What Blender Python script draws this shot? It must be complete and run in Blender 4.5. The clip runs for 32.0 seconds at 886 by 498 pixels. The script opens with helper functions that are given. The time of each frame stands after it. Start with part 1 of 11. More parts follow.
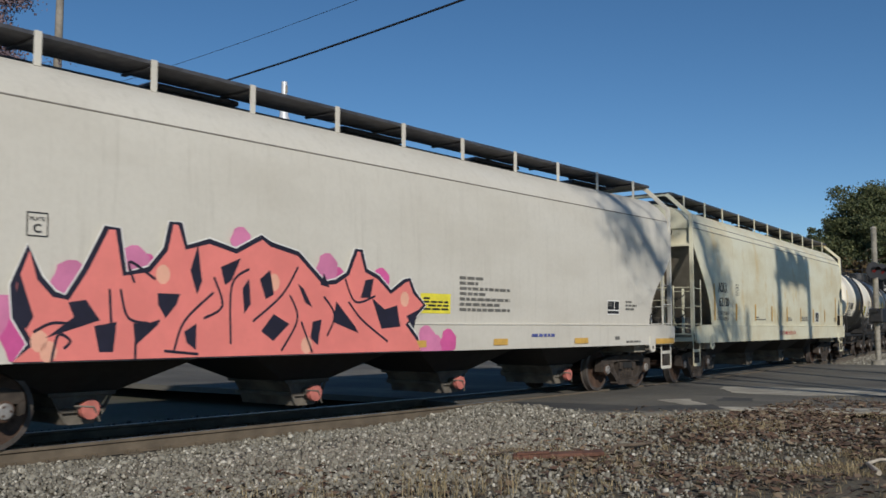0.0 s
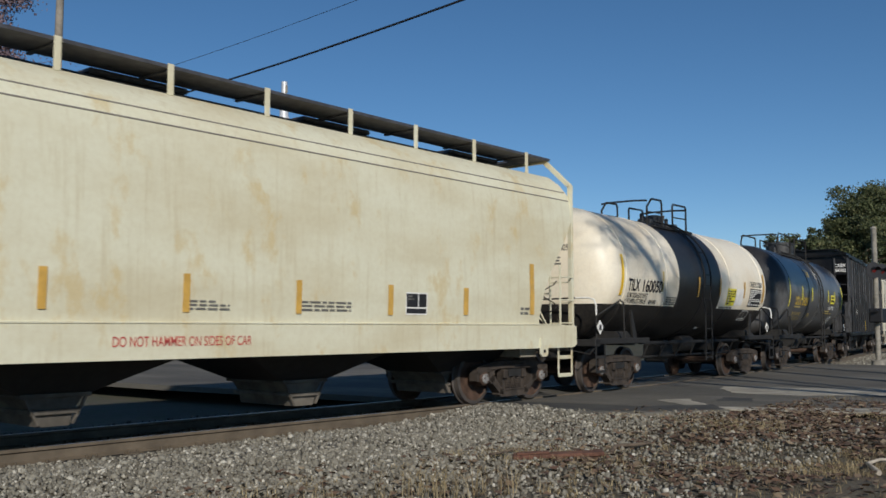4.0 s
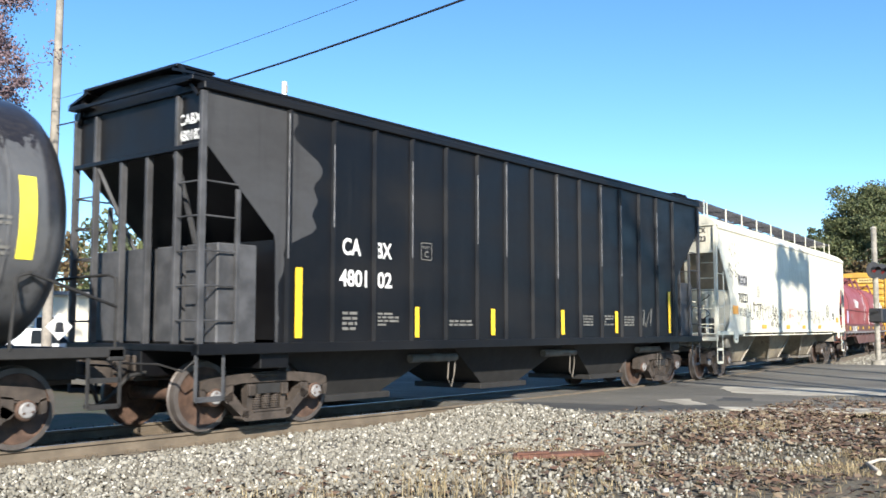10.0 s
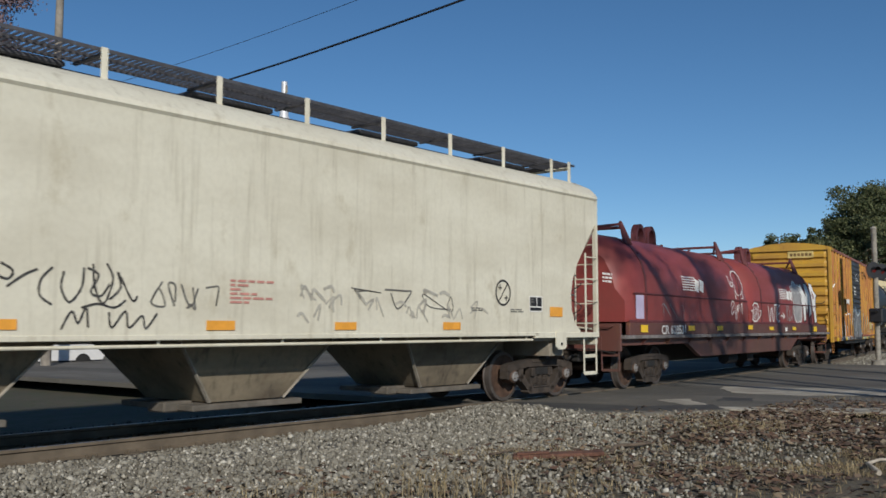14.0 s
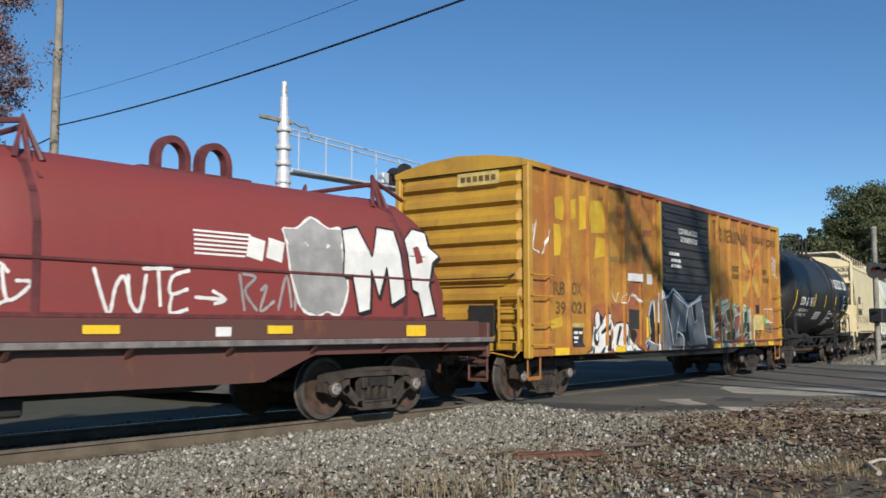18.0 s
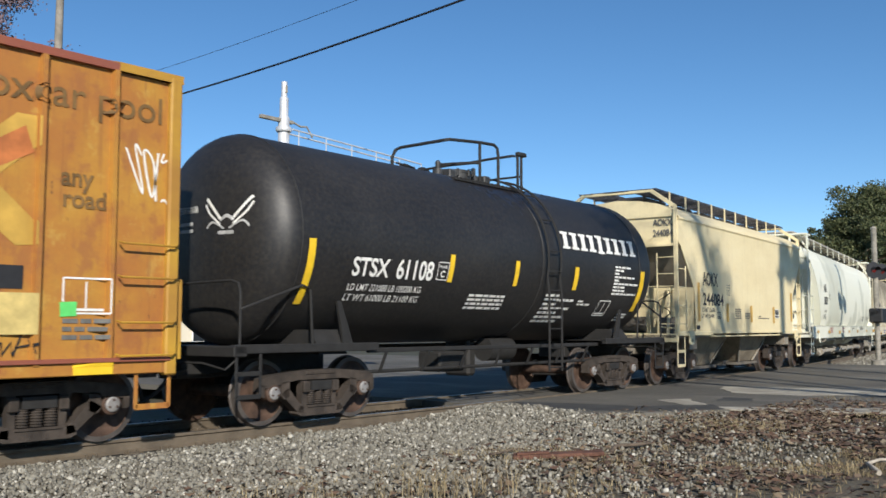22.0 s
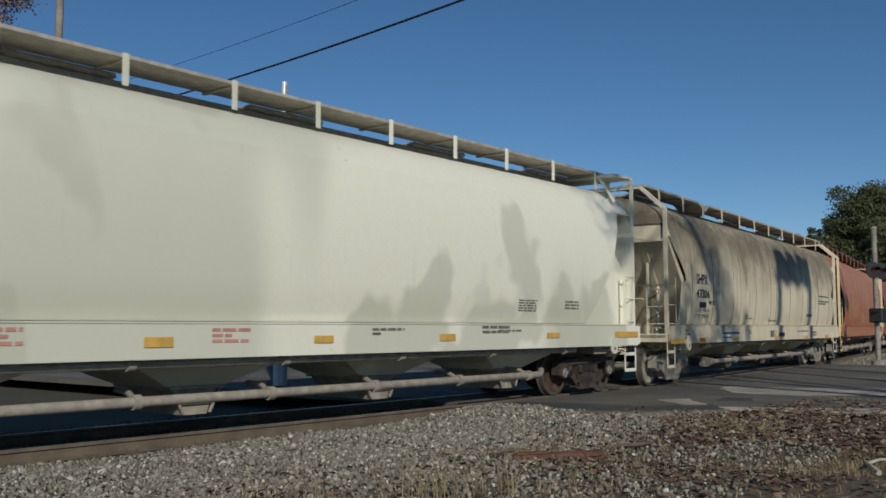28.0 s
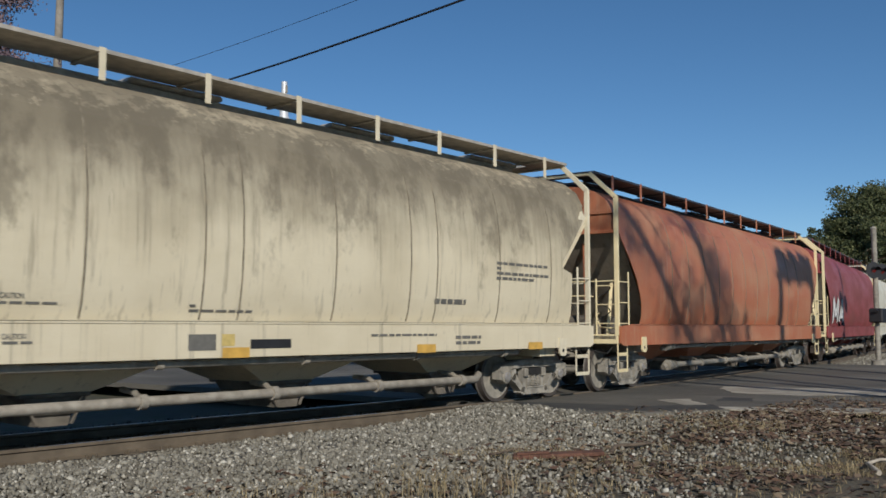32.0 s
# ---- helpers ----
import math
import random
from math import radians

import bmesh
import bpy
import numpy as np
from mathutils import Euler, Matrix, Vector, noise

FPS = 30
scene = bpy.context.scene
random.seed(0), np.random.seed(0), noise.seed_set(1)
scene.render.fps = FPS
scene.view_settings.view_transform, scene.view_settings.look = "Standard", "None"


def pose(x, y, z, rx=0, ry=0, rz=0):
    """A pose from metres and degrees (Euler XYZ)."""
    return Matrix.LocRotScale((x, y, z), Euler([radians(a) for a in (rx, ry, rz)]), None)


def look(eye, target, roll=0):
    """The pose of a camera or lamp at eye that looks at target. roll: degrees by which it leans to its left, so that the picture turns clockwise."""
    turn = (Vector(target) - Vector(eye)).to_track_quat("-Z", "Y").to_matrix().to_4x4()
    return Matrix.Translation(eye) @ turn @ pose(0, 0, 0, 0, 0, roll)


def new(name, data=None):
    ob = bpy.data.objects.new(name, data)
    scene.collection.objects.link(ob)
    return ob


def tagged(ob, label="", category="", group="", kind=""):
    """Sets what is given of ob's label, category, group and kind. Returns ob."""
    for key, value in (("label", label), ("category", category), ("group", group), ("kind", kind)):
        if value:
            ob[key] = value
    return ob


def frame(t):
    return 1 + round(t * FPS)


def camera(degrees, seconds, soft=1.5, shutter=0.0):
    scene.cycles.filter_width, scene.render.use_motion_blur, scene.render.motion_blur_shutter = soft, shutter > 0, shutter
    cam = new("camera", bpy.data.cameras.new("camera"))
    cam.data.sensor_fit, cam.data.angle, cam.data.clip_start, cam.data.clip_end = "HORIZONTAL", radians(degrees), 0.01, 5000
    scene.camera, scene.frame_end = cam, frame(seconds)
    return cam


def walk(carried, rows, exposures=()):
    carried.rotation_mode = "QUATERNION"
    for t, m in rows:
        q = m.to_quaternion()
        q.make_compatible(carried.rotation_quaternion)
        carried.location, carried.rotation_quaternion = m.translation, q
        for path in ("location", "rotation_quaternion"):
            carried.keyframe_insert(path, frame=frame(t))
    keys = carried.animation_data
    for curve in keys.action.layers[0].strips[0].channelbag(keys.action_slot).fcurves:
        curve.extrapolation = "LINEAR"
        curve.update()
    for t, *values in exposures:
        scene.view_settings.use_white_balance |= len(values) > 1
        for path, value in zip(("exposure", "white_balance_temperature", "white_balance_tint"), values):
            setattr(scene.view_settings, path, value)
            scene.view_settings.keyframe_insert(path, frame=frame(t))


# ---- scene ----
# camera: stands still beside the track; rail top is z = 0, x runs along the track
cam = camera(50.46, 32.0, soft=1.6, shutter=0.15)
EYE = pose(0, -11.334, 1.361, 94.784, 0, -49.907)
walk(cam, [(0, EYE), (32, EYE)], exposures=[(0, -0.42), (2, -0.45), (3.5, -0.45), (5.5, -0.3), (6.5, 0.0), (8, 0.65), (9, 0.95), (9.5, 1.15), (10.5, 1.2), (11.5, 1.0), (12, 0.75), (13, 0.0), (14, -0.38), (15.5, -0.38), (17.5, 0.05), (19, 0.0), (21, 0.15), (22.3, 0.3), (23, 0.5), (23.5, 0.35), (24, 0.12), (26.5, -0.6), (28, -0.67), (29.5, -0.60), (30.5, -0.35), (32, -0.35)])

# ---- light ----
SUN_TO = Vector((-0.62, -0.785, 0.0)).normalized()
SUN_EL = radians(27)
world = bpy.data.worlds.new("sky")
scene.world = world
world.use_nodes = True
wn = world.node_tree
sky = wn.nodes.new("ShaderNodeTexSky")
sky.sky_type = "NISHITA"
sky.sun_disc = False
sky.sun_elevation = SUN_EL
sky.sun_rotation = math.atan2(SUN_TO.x, SUN_TO.y)
sky.air_density, sky.dust_density, sky.ozone_density = 0.75, 0.0, 3.5
wn.nodes["Background"].inputs["Strength"].default_value = 0.108
hsv = wn.nodes.new("ShaderNodeHueSaturation")
hsv.inputs["Saturation"].default_value, hsv.inputs["Hue"].default_value = 1.14, 0.497
wn.links.new(sky.outputs["Color"], hsv.inputs["Color"])
wn.links.new(hsv.outputs["Color"], wn.nodes["Background"].inputs["Color"])
sun_data = bpy.data.lights.new("sun", "SUN")
sun_data.energy, sun_data.angle, sun_data.color = 4.8, radians(0.9), (1.0, 0.94, 0.85)
sun = new("sun", sun_data)
sun.matrix_basis = look(Vector((SUN_TO.x * math.cos(SUN_EL), SUN_TO.y * math.cos(SUN_EL), math.sin(SUN_EL))) * 80, (0, 0, 0))

# ---- the train's way ----
RADIUS, BEND, STRAIGHT = 192.0, 9.26, 44.0
KNOTS = (0, 4.5, 8, 12, 16, 20, 24, 28, 32)
SPEEDS = (5.85, 5.84, 5.79, 5.73, 5.71, 5.54, 5.42, 5.34, 5.32)


def gone(t):
    """Metres the train has gone by t seconds."""
    total = 0.0
    for k in range(8):
        a, b = KNOTS[k], KNOTS[k + 1]
        if t <= a:
            break
        e = min(t, b)
        ve = SPEEDS[k] + (SPEEDS[k + 1] - SPEEDS[k]) * (e - a) / (b - a)
        total += (e - a) * (SPEEDS[k] + ve) / 2
    return total


def on_track(s, y=0.0):
    """The place s metres along the centre line, y metres to its far side."""
    if s <= BEND:
        px, py, a = s, 0.0, 0.0
    else:
        a = (min(s, STRAIGHT) - BEND) / RADIUS
        px, py = BEND + RADIUS * math.sin(a), RADIUS * (1 - math.cos(a))
        if s > STRAIGHT:
            px, py = px + (s - STRAIGHT) * math.cos(a), py + (s - STRAIGHT) * math.sin(a)
    return Vector((px - y * math.sin(a), py + y * math.cos(a), 0))


# ---- materials ----
def material(name, rough=0.6, metal=0.0):
    m = bpy.data.materials.new(name)
    m.use_nodes = True
    b = m.node_tree.nodes["Principled BSDF"]
    b.inputs["Roughness"].default_value = rough
    b.inputs["Metallic"].default_value = metal
    return m, m.node_tree.nodes, m.node_tree.links, b


def coords(n, l, scale=(1, 1, 1), kind="Object"):
    tc, mp = n.new("ShaderNodeTexCoord"), n.new("ShaderNodeMapping")
    mp.inputs["Scale"].default_value = scale
    l.new(tc.outputs[kind], mp.inputs["Vector"])
    return mp.outputs["Vector"]


def noise_tex(n, l, vec, scale, detail=4.0, rough=0.55):
    t = n.new("ShaderNodeTexNoise")
    t.inputs["Scale"].default_value, t.inputs["Detail"].default_value, t.inputs["Roughness"].default_value = scale, detail, rough
    l.new(vec, t.inputs["Vector"])
    return t.outputs["Fac"]


def ramp(n, l, fac, lo, hi, a=0.0, b=1.0):
    r = n.new("ShaderNodeMapRange")
    r.interpolation_type = "SMOOTHSTEP"
    for k, v in zip(("From Min", "From Max", "To Min", "To Max"), (lo, hi, a, b)):
        r.inputs[k].default_value = v
    l.new(fac, r.inputs["Value"])
    return r.outputs["Result"]


def mixc(n, l, fac, a, b, mode="MIX"):
    m = n.new("ShaderNodeMix")
    m.data_type, m.blend_type = "RGBA", mode
    for key, v in ((0, fac), (6, a), (7, b)):
        if isinstance(v, (tuple, list)):
            m.inputs[key].default_value = (*v, 1.0)
        elif isinstance(v, (int, float)):
            m.inputs[key].default_value = v
        else:
            l.new(v, m.inputs[key])
    return m.outputs[2]


def calc(n, l, op, a, b=0.0):
    m = n.new("ShaderNodeMath")
    m.operation = op
    for k, v in ((0, a), (1, b)):
        if isinstance(v, (int, float)):
            m.inputs[k].default_value = v
        else:
            l.new(v, m.inputs[k])
    return m.outputs[0]


def axis(n, l, name, kind="Object"):
    tc, s = n.new("ShaderNodeTexCoord"), n.new("ShaderNodeSeparateXYZ")
    l.new(tc.outputs[kind], s.inputs[0])
    return s.outputs[name]


def bump(n, l, b, fac, strength, dist=0.01):
    u = n.new("ShaderNodeBump")
    u.inputs["Strength"].default_value, u.inputs["Distance"].default_value = strength, dist
    l.new(fac, u.inputs["Height"])
    l.new(u.outputs["Normal"], b.inputs["Normal"])


def paint(name, col, dirt=(0.2, 0.17, 0.13), amount=0.35, streak=0.4, rust=0.0, rough=0.5, rust_col=(0.30, 0.12, 0.04), rust_at=0.56):
    """Old paint on steel: cloudy fading, dirt that has run down in streaks, rust patches."""
    m, n, l, b = material(name, rough)
    big = noise_tex(n, l, coords(n, l, (0.35, 0.6, 0.9)), 1.3, 5)
    c = mixc(n, l, ramp(n, l, big, 0.35, 0.75, 0.0, amount), col, dirt)
    run = noise_tex(n, l, coords(n, l, (5.0, 5.0, 0.35)), 1.6, 6, 0.65)
    c = mixc(n, l, ramp(n, l, run, 0.5, 0.78, 0.0, streak), c, dirt)
    if rust:
        spots = noise_tex(n, l, coords(n, l, (1.2, 1.2, 0.7)), 1.1, 8, 0.7)
        c = mixc(n, l, ramp(n, l, spots, rust_at, rust_at + 0.12, 0.0, rust), c, rust_col)
    fine = noise_tex(n, l, coords(n, l), 14.0, 4, 0.6)
    c = mixc(n, l, ramp(n, l, fine, 0.3, 0.8, 0.0, 0.16), c, dirt)
    l.new(c, b.inputs["Base Color"])
    l.new(ramp(n, l, big, 0.3, 0.7, rough - 0.08, rough + 0.15), b.inputs["Roughness"])
    wav = noise_tex(n, l, coords(n, l, (0.9, 0.9, 0.5)), 1.5, 2)
    bump(n, l, b, wav, 0.35, 0.03)
    return m


def plain(name, col, rough=0.6, metal=0.0, vary=0.25, scale=6.0):
    m, n, l, b = material(name, rough, metal)
    f = noise_tex(n, l, coords(n, l), scale, 5, 0.6)
    l.new(mixc(n, l, ramp(n, l, f, 0.3, 0.75), tuple(c * (1 - vary) for c in col), tuple(min(1, c * (1 + vary)) for c in col)), b.inputs["Base Color"])
    bump(n, l, b, f, 0.15, 0.01)
    return m


def repainted(name, col, fresh, dull):
    """Faded paint with large soft-edged fresher patches rolled over it and thin scuffs."""
    m, n, l, b = material(name, 0.5)
    v = coords(n, l, (0.36, 0.36, 0.13))
    c = mixc(n, l, ramp(n, l, noise_tex(n, l, v, 0.9, 2, 0.4), 0.44, 0.56), col, fresh)
    c = mixc(n, l, ramp(n, l, noise_tex(n, l, coords(n, l, (0.5, 0.5, 0.4)), 0.8, 3, 0.5), 0.56, 0.60, 0, 0.7), c, dull)
    c = mixc(n, l, ramp(n, l, noise_tex(n, l, coords(n, l, (6, 6, 0.5)), 1.4, 5, 0.6), 0.62, 0.75, 0, 0.35), c, dull)
    c = mixc(n, l, ramp(n, l, noise_tex(n, l, coords(n, l, (1.2, 1.2, 1.6)), 2.2, 6, 0.7), 0.68, 0.72, 0, 0.55), c, (0.34, 0.33, 0.27))
    c = mixc(n, l, ramp(n, l, noise_tex(n, l, coords(n, l), 14, 4, 0.6), 0.3, 0.8, 0, 0.12), c, dull)
    l.new(c, b.inputs["Base Color"])
    bump(n, l, b, noise_tex(n, l, coords(n, l, (0.9, 0.9, 0.5)), 1.5, 2), 0.35, 0.03)
    return m


def boxcar_paint(name):
    """Sun-faded yellow worn to orange and brown: blotches, rust spots and dark drips."""
    m, n, l, b = material(name, 0.6)
    big = noise_tex(n, l, coords(n, l, (0.5, 0.5, 0.7)), 1.3, 6, 0.62)
    mid = noise_tex(n, l, coords(n, l, (1, 1, 0.8)), 2.6, 7, 0.68)
    run = noise_tex(n, l, coords(n, l, (7, 7, 0.45)), 1.5, 6, 0.6)
    spot = noise_tex(n, l, coords(n, l, (2.2, 2.2, 1.2)), 3.2, 8, 0.7)
    c = mixc(n, l, ramp(n, l, big, 0.36, 0.62), (0.46, 0.235, 0.033), (0.38, 0.15, 0.03))
    c = mixc(n, l, ramp(n, l, mid, 0.50, 0.62, 0, 0.7), c, (0.30, 0.11, 0.035))
    c = mixc(n, l, ramp(n, l, mid, 0.42, 0.34, 0, 0.5), c, (0.52, 0.33, 0.07))
    c = mixc(n, l, ramp(n, l, run, 0.56, 0.70, 0, 0.6), c, (0.24, 0.09, 0.03))
    c = mixc(n, l, ramp(n, l, spot, 0.655, 0.69, 0, 0.85), c, (0.085, 0.035, 0.022))
    c = mixc(n, l, ramp(n, l, noise_tex(n, l, coords(n, l), 18, 4, 0.6), 0.3, 0.8, 0, 0.15), c, (0.2, 0.1, 0.04))
    l.new(c, b.inputs["Base Color"])
    bump(n, l, b, mid, 0.3, 0.015)
    return m


def dusty(name):
    """Cream paint under cement dust that lies thick on the roof and has run down the sides."""
    m, n, l, b = material(name, 0.8)
    z = axis(n, l, "Z")
    big = noise_tex(n, l, coords(n, l, (0.5, 0.5, 0.6)), 1.2, 5)
    run = noise_tex(n, l, coords(n, l, (6, 6, 0.28)), 1.5, 7, 0.65)
    crust = noise_tex(n, l, coords(n, l, (1.5, 1.5, 2.5)), 3.5, 8, 0.72)
    c = mixc(n, l, ramp(n, l, big, 0.35, 0.7, 0, 0.5), (0.67, 0.60, 0.44), (0.50, 0.43, 0.29))
    h = calc(n, l, "ADD", z, calc(n, l, "ADD", calc(n, l, "MULTIPLY", run, 0.9), calc(n, l, "MULTIPLY", big, 1.2)))
    c = mixc(n, l, ramp(n, l, h, 3.2, 4.9, 0, 0.86), c, (0.155, 0.13, 0.088))
    c = mixc(n, l, ramp(n, l, calc(n, l, "ADD", calc(n, l, "MULTIPLY", z, 0.55), calc(n, l, "ADD", crust, calc(n, l, "MULTIPLY", big, 0.3))), 2.86, 2.95, 0, 0.75), c, (0.46, 0.39, 0.27))
    c = mixc(n, l, ramp(n, l, run, 0.54, 0.70, 0, 0.5), c, (0.22, 0.19, 0.135))
    c = mixc(n, l, ramp(n, l, noise_tex(n, l, coords(n, l, (11, 11, 0.5)), 1.7, 6, 0.7), 0.62, 0.72, 0, 0.45), c, (0.135, 0.115, 0.085))
    soot = noise_tex(n, l, coords(n, l, (0.9, 0.9, 0.55)), 1.6, 7, 0.68)
    c = mixc(n, l, ramp(n, l, calc(n, l, "ADD", soot, calc(n, l, "MULTIPLY", z, 0.09)), 0.76, 0.92, 0, 0.55), c, (0.108, 0.09, 0.062))
    l.new(c, b.inputs["Base Color"])
    bump(n, l, b, crust, 0.4, 0.02)
    return m


M_DUSTY = dusty("dust_streaked_cream_paint")
M_CREAMEND = paint("cream_end_paint", (0.70, 0.64, 0.48), (0.36, 0.29, 0.19), 0.35, 0.5, 0.3, rust_col=(0.40, 0.24, 0.12), rough=0.7)
M_GREYWHITE = paint("grey_white_paint", (0.62, 0.59, 0.515), (0.40, 0.37, 0.31), 0.32, 0.34, 0.12, rust_col=(0.44, 0.40, 0.33))
M_CREAMGREY = paint("rust_stained_white_paint", (0.71, 0.69, 0.53), (0.44, 0.34, 0.17), 0.42, 0.4, 0.6, rust_col=(0.58, 0.44, 0.20), rust_at=0.53)
M_WARMWHITE = paint("warm_white_paint", (0.71, 0.68, 0.555), (0.36, 0.32, 0.23), 0.34, 0.58, 0.55, rust_col=(0.47, 0.42, 0.30))
M_BEIGE = paint("beige_paint", (0.80, 0.68, 0.41), (0.50, 0.40, 0.23), 0.3, 0.3)
M_PALEGREEN = repainted("pale_grey_green_paint", (0.60, 0.603, 0.488), (0.78, 0.77, 0.64), (0.51, 0.51, 0.41))
M_CARBLACK = paint("black_car_paint", (0.0035, 0.0035, 0.0045), (0.014, 0.0135, 0.013), 0.45, 0.35, rough=0.42)
M_CARBLACK.node_tree.nodes["Principled BSDF"].inputs["Specular IOR Level"].default_value = 0.3
M_COILRED = paint("oxide_red_paint", (0.26, 0.05, 0.045), (0.17, 0.045, 0.035), 0.5, 0.35, rough=0.5)
M_COILFRAME = paint("dirty_brown_frame_paint", (0.13, 0.05, 0.04), (0.09, 0.06, 0.045), 0.6, 0.5, 0.4)
M_YELLOW = boxcar_paint("weathered_yellow_paint")
M_YELLOW_END = paint("yellow_end_paint", (0.50, 0.29, 0.035), (0.29, 0.13, 0.03), 0.75, 0.7, 0.55, rust_col=(0.24, 0.10, 0.035))
M_ROOFRUST = paint("rusted_roof_edge", (0.27, 0.085, 0.05), (0.19, 0.06, 0.045), 0.6, 0.5, 0.4)
M_DOORBLACK = paint("black_door_paint", (0.028, 0.028, 0.030), (0.06, 0.055, 0.05), 0.4, 0.3)
M_RUSTRED = paint("rust_red_paint", (0.42, 0.13, 0.06), (0.46, 0.30, 0.19), 0.45, 0.7, 0.7, rust_col=(0.26, 0.09, 0.06))
M_DARKRED = paint("dark_red_paint", (0.30, 0.06, 0.06), (0.16, 0.06, 0.05), 0.6, 0.5, 0.3)
# grime, with shade under the end overhang worked into the dark colour
M_GRIMESHADE = paint("grimy_shaded_sheet_paint", (0.30, 0.27, 0.215), (0.12, 0.095, 0.07), 0.7, 0.7, 0.4, rust_col=(0.22, 0.12, 0.06), rough=0.75)
M_BAYGRIME = paint("grimy_hopper_bay_steel", (0.27, 0.225, 0.155), (0.06, 0.048, 0.036), 0.8, 0.85, 0.5, rust_col=(0.12, 0.07, 0.045), rough=0.85)
M_UNDER = plain("underframe_black", (0.018, 0.017, 0.016), 0.75)
M_UNDERGREY = plain("dusty_grey_hopper_steel", (0.13, 0.115, 0.095), 0.85, 0, 0.4, 2.5)
M_TRUCK = plain("rust_brown_cast_steel", (0.048, 0.037, 0.029), 0.85, 0, 0.4, 5)
M_TRUCKGREY = plain("dust_grey_cast_steel", (0.27, 0.25, 0.21), 0.9, 0, 0.3, 5)
M_WHEEL = plain("rusty_wheel_steel", (0.085, 0.05, 0.034), 0.75, 0.2, 0.4, 7)
M_TREAD = plain("worn_tread_steel", (0.11, 0.095, 0.085), 0.55, 0.4, 0.2)
M_CAP = plain("bearing_cap_grey", (0.26, 0.25, 0.24), 0.6, 0.3, 0.3)
M_BOARD = plain("galvanised_running_board", (0.10, 0.10, 0.11), 0.6, 0.5, 0.25)
M_BOARDPALE = plain("pale_running_board", (0.42, 0.39, 0.34), 0.7, 0.2, 0.2)
M_WHITE = plain("white_marking_paint", (0.78, 0.77, 0.72), 0.6, 0, 0.08)
M_BLACK = plain("black_marking_paint", (0.02, 0.02, 0.022), 0.6, 0, 0.2)
M_GREYMARK = plain("faded_grey_marking_paint", (0.14, 0.135, 0.12), 0.7, 0, 0.2)
M_REDMARK = plain("red_marking_paint", (0.5, 0.08, 0.07), 0.6, 0, 0.2)
M_BLUEMARK = plain("blue_marking_paint", (0.08, 0.10, 0.30), 0.6, 0, 0.2)
M_REFLECT = plain("yellow_reflective_strip", (0.85, 0.55, 0.03), 0.4, 0, 0.08)
M_REFLECTDULL = plain("dusty_amber_reflective_strip", (0.60, 0.36, 0.08), 0.5, 0, 0.15)
M_LABELYEL = plain("yellow_placard_paint", (0.80, 0.70, 0.06), 0.5, 0, 0.1)
M_STENCILYEL = plain("faded_yellow_stencil", (0.62, 0.42, 0.06), 0.6, 0, 0.2)
M_TAN = plain("tan_stencil_paint", (0.55, 0.42, 0.15), 0.6, 0, 0.2)
M_CORAL = plain("coral_pink_spray_paint", (0.78, 0.22, 0.19), 0.6, 0, 0.07, 2)
M_MAGENTA = plain("magenta_spray_paint", (0.62, 0.10, 0.30), 0.6, 0, 0.15, 2)
M_NAVY = plain("navy_black_spray_paint", (0.015, 0.014, 0.03), 0.6, 0, 0.2)
M_SPRAYWHITE = plain("white_spray_paint", (0.75, 0.74, 0.70), 0.6, 0, 0.1, 3)
M_SPRAYGREY = plain("silver_grey_spray_paint", (0.20, 0.205, 0.21), 0.5, 0.1, 0.2, 3)
M_SPRAYRED = plain("red_spray_paint", (0.34, 0.10, 0.085), 0.6, 0, 0.3, 2)
M_SPRAYGREEN = plain("dark_green_spray_paint", (0.07, 0.10, 0.06), 0.6, 0, 0.3, 2)
M_SPRAYMINT = plain("pale_mint_spray_paint", (0.50, 0.58, 0.42), 0.6, 0, 0.2, 2)


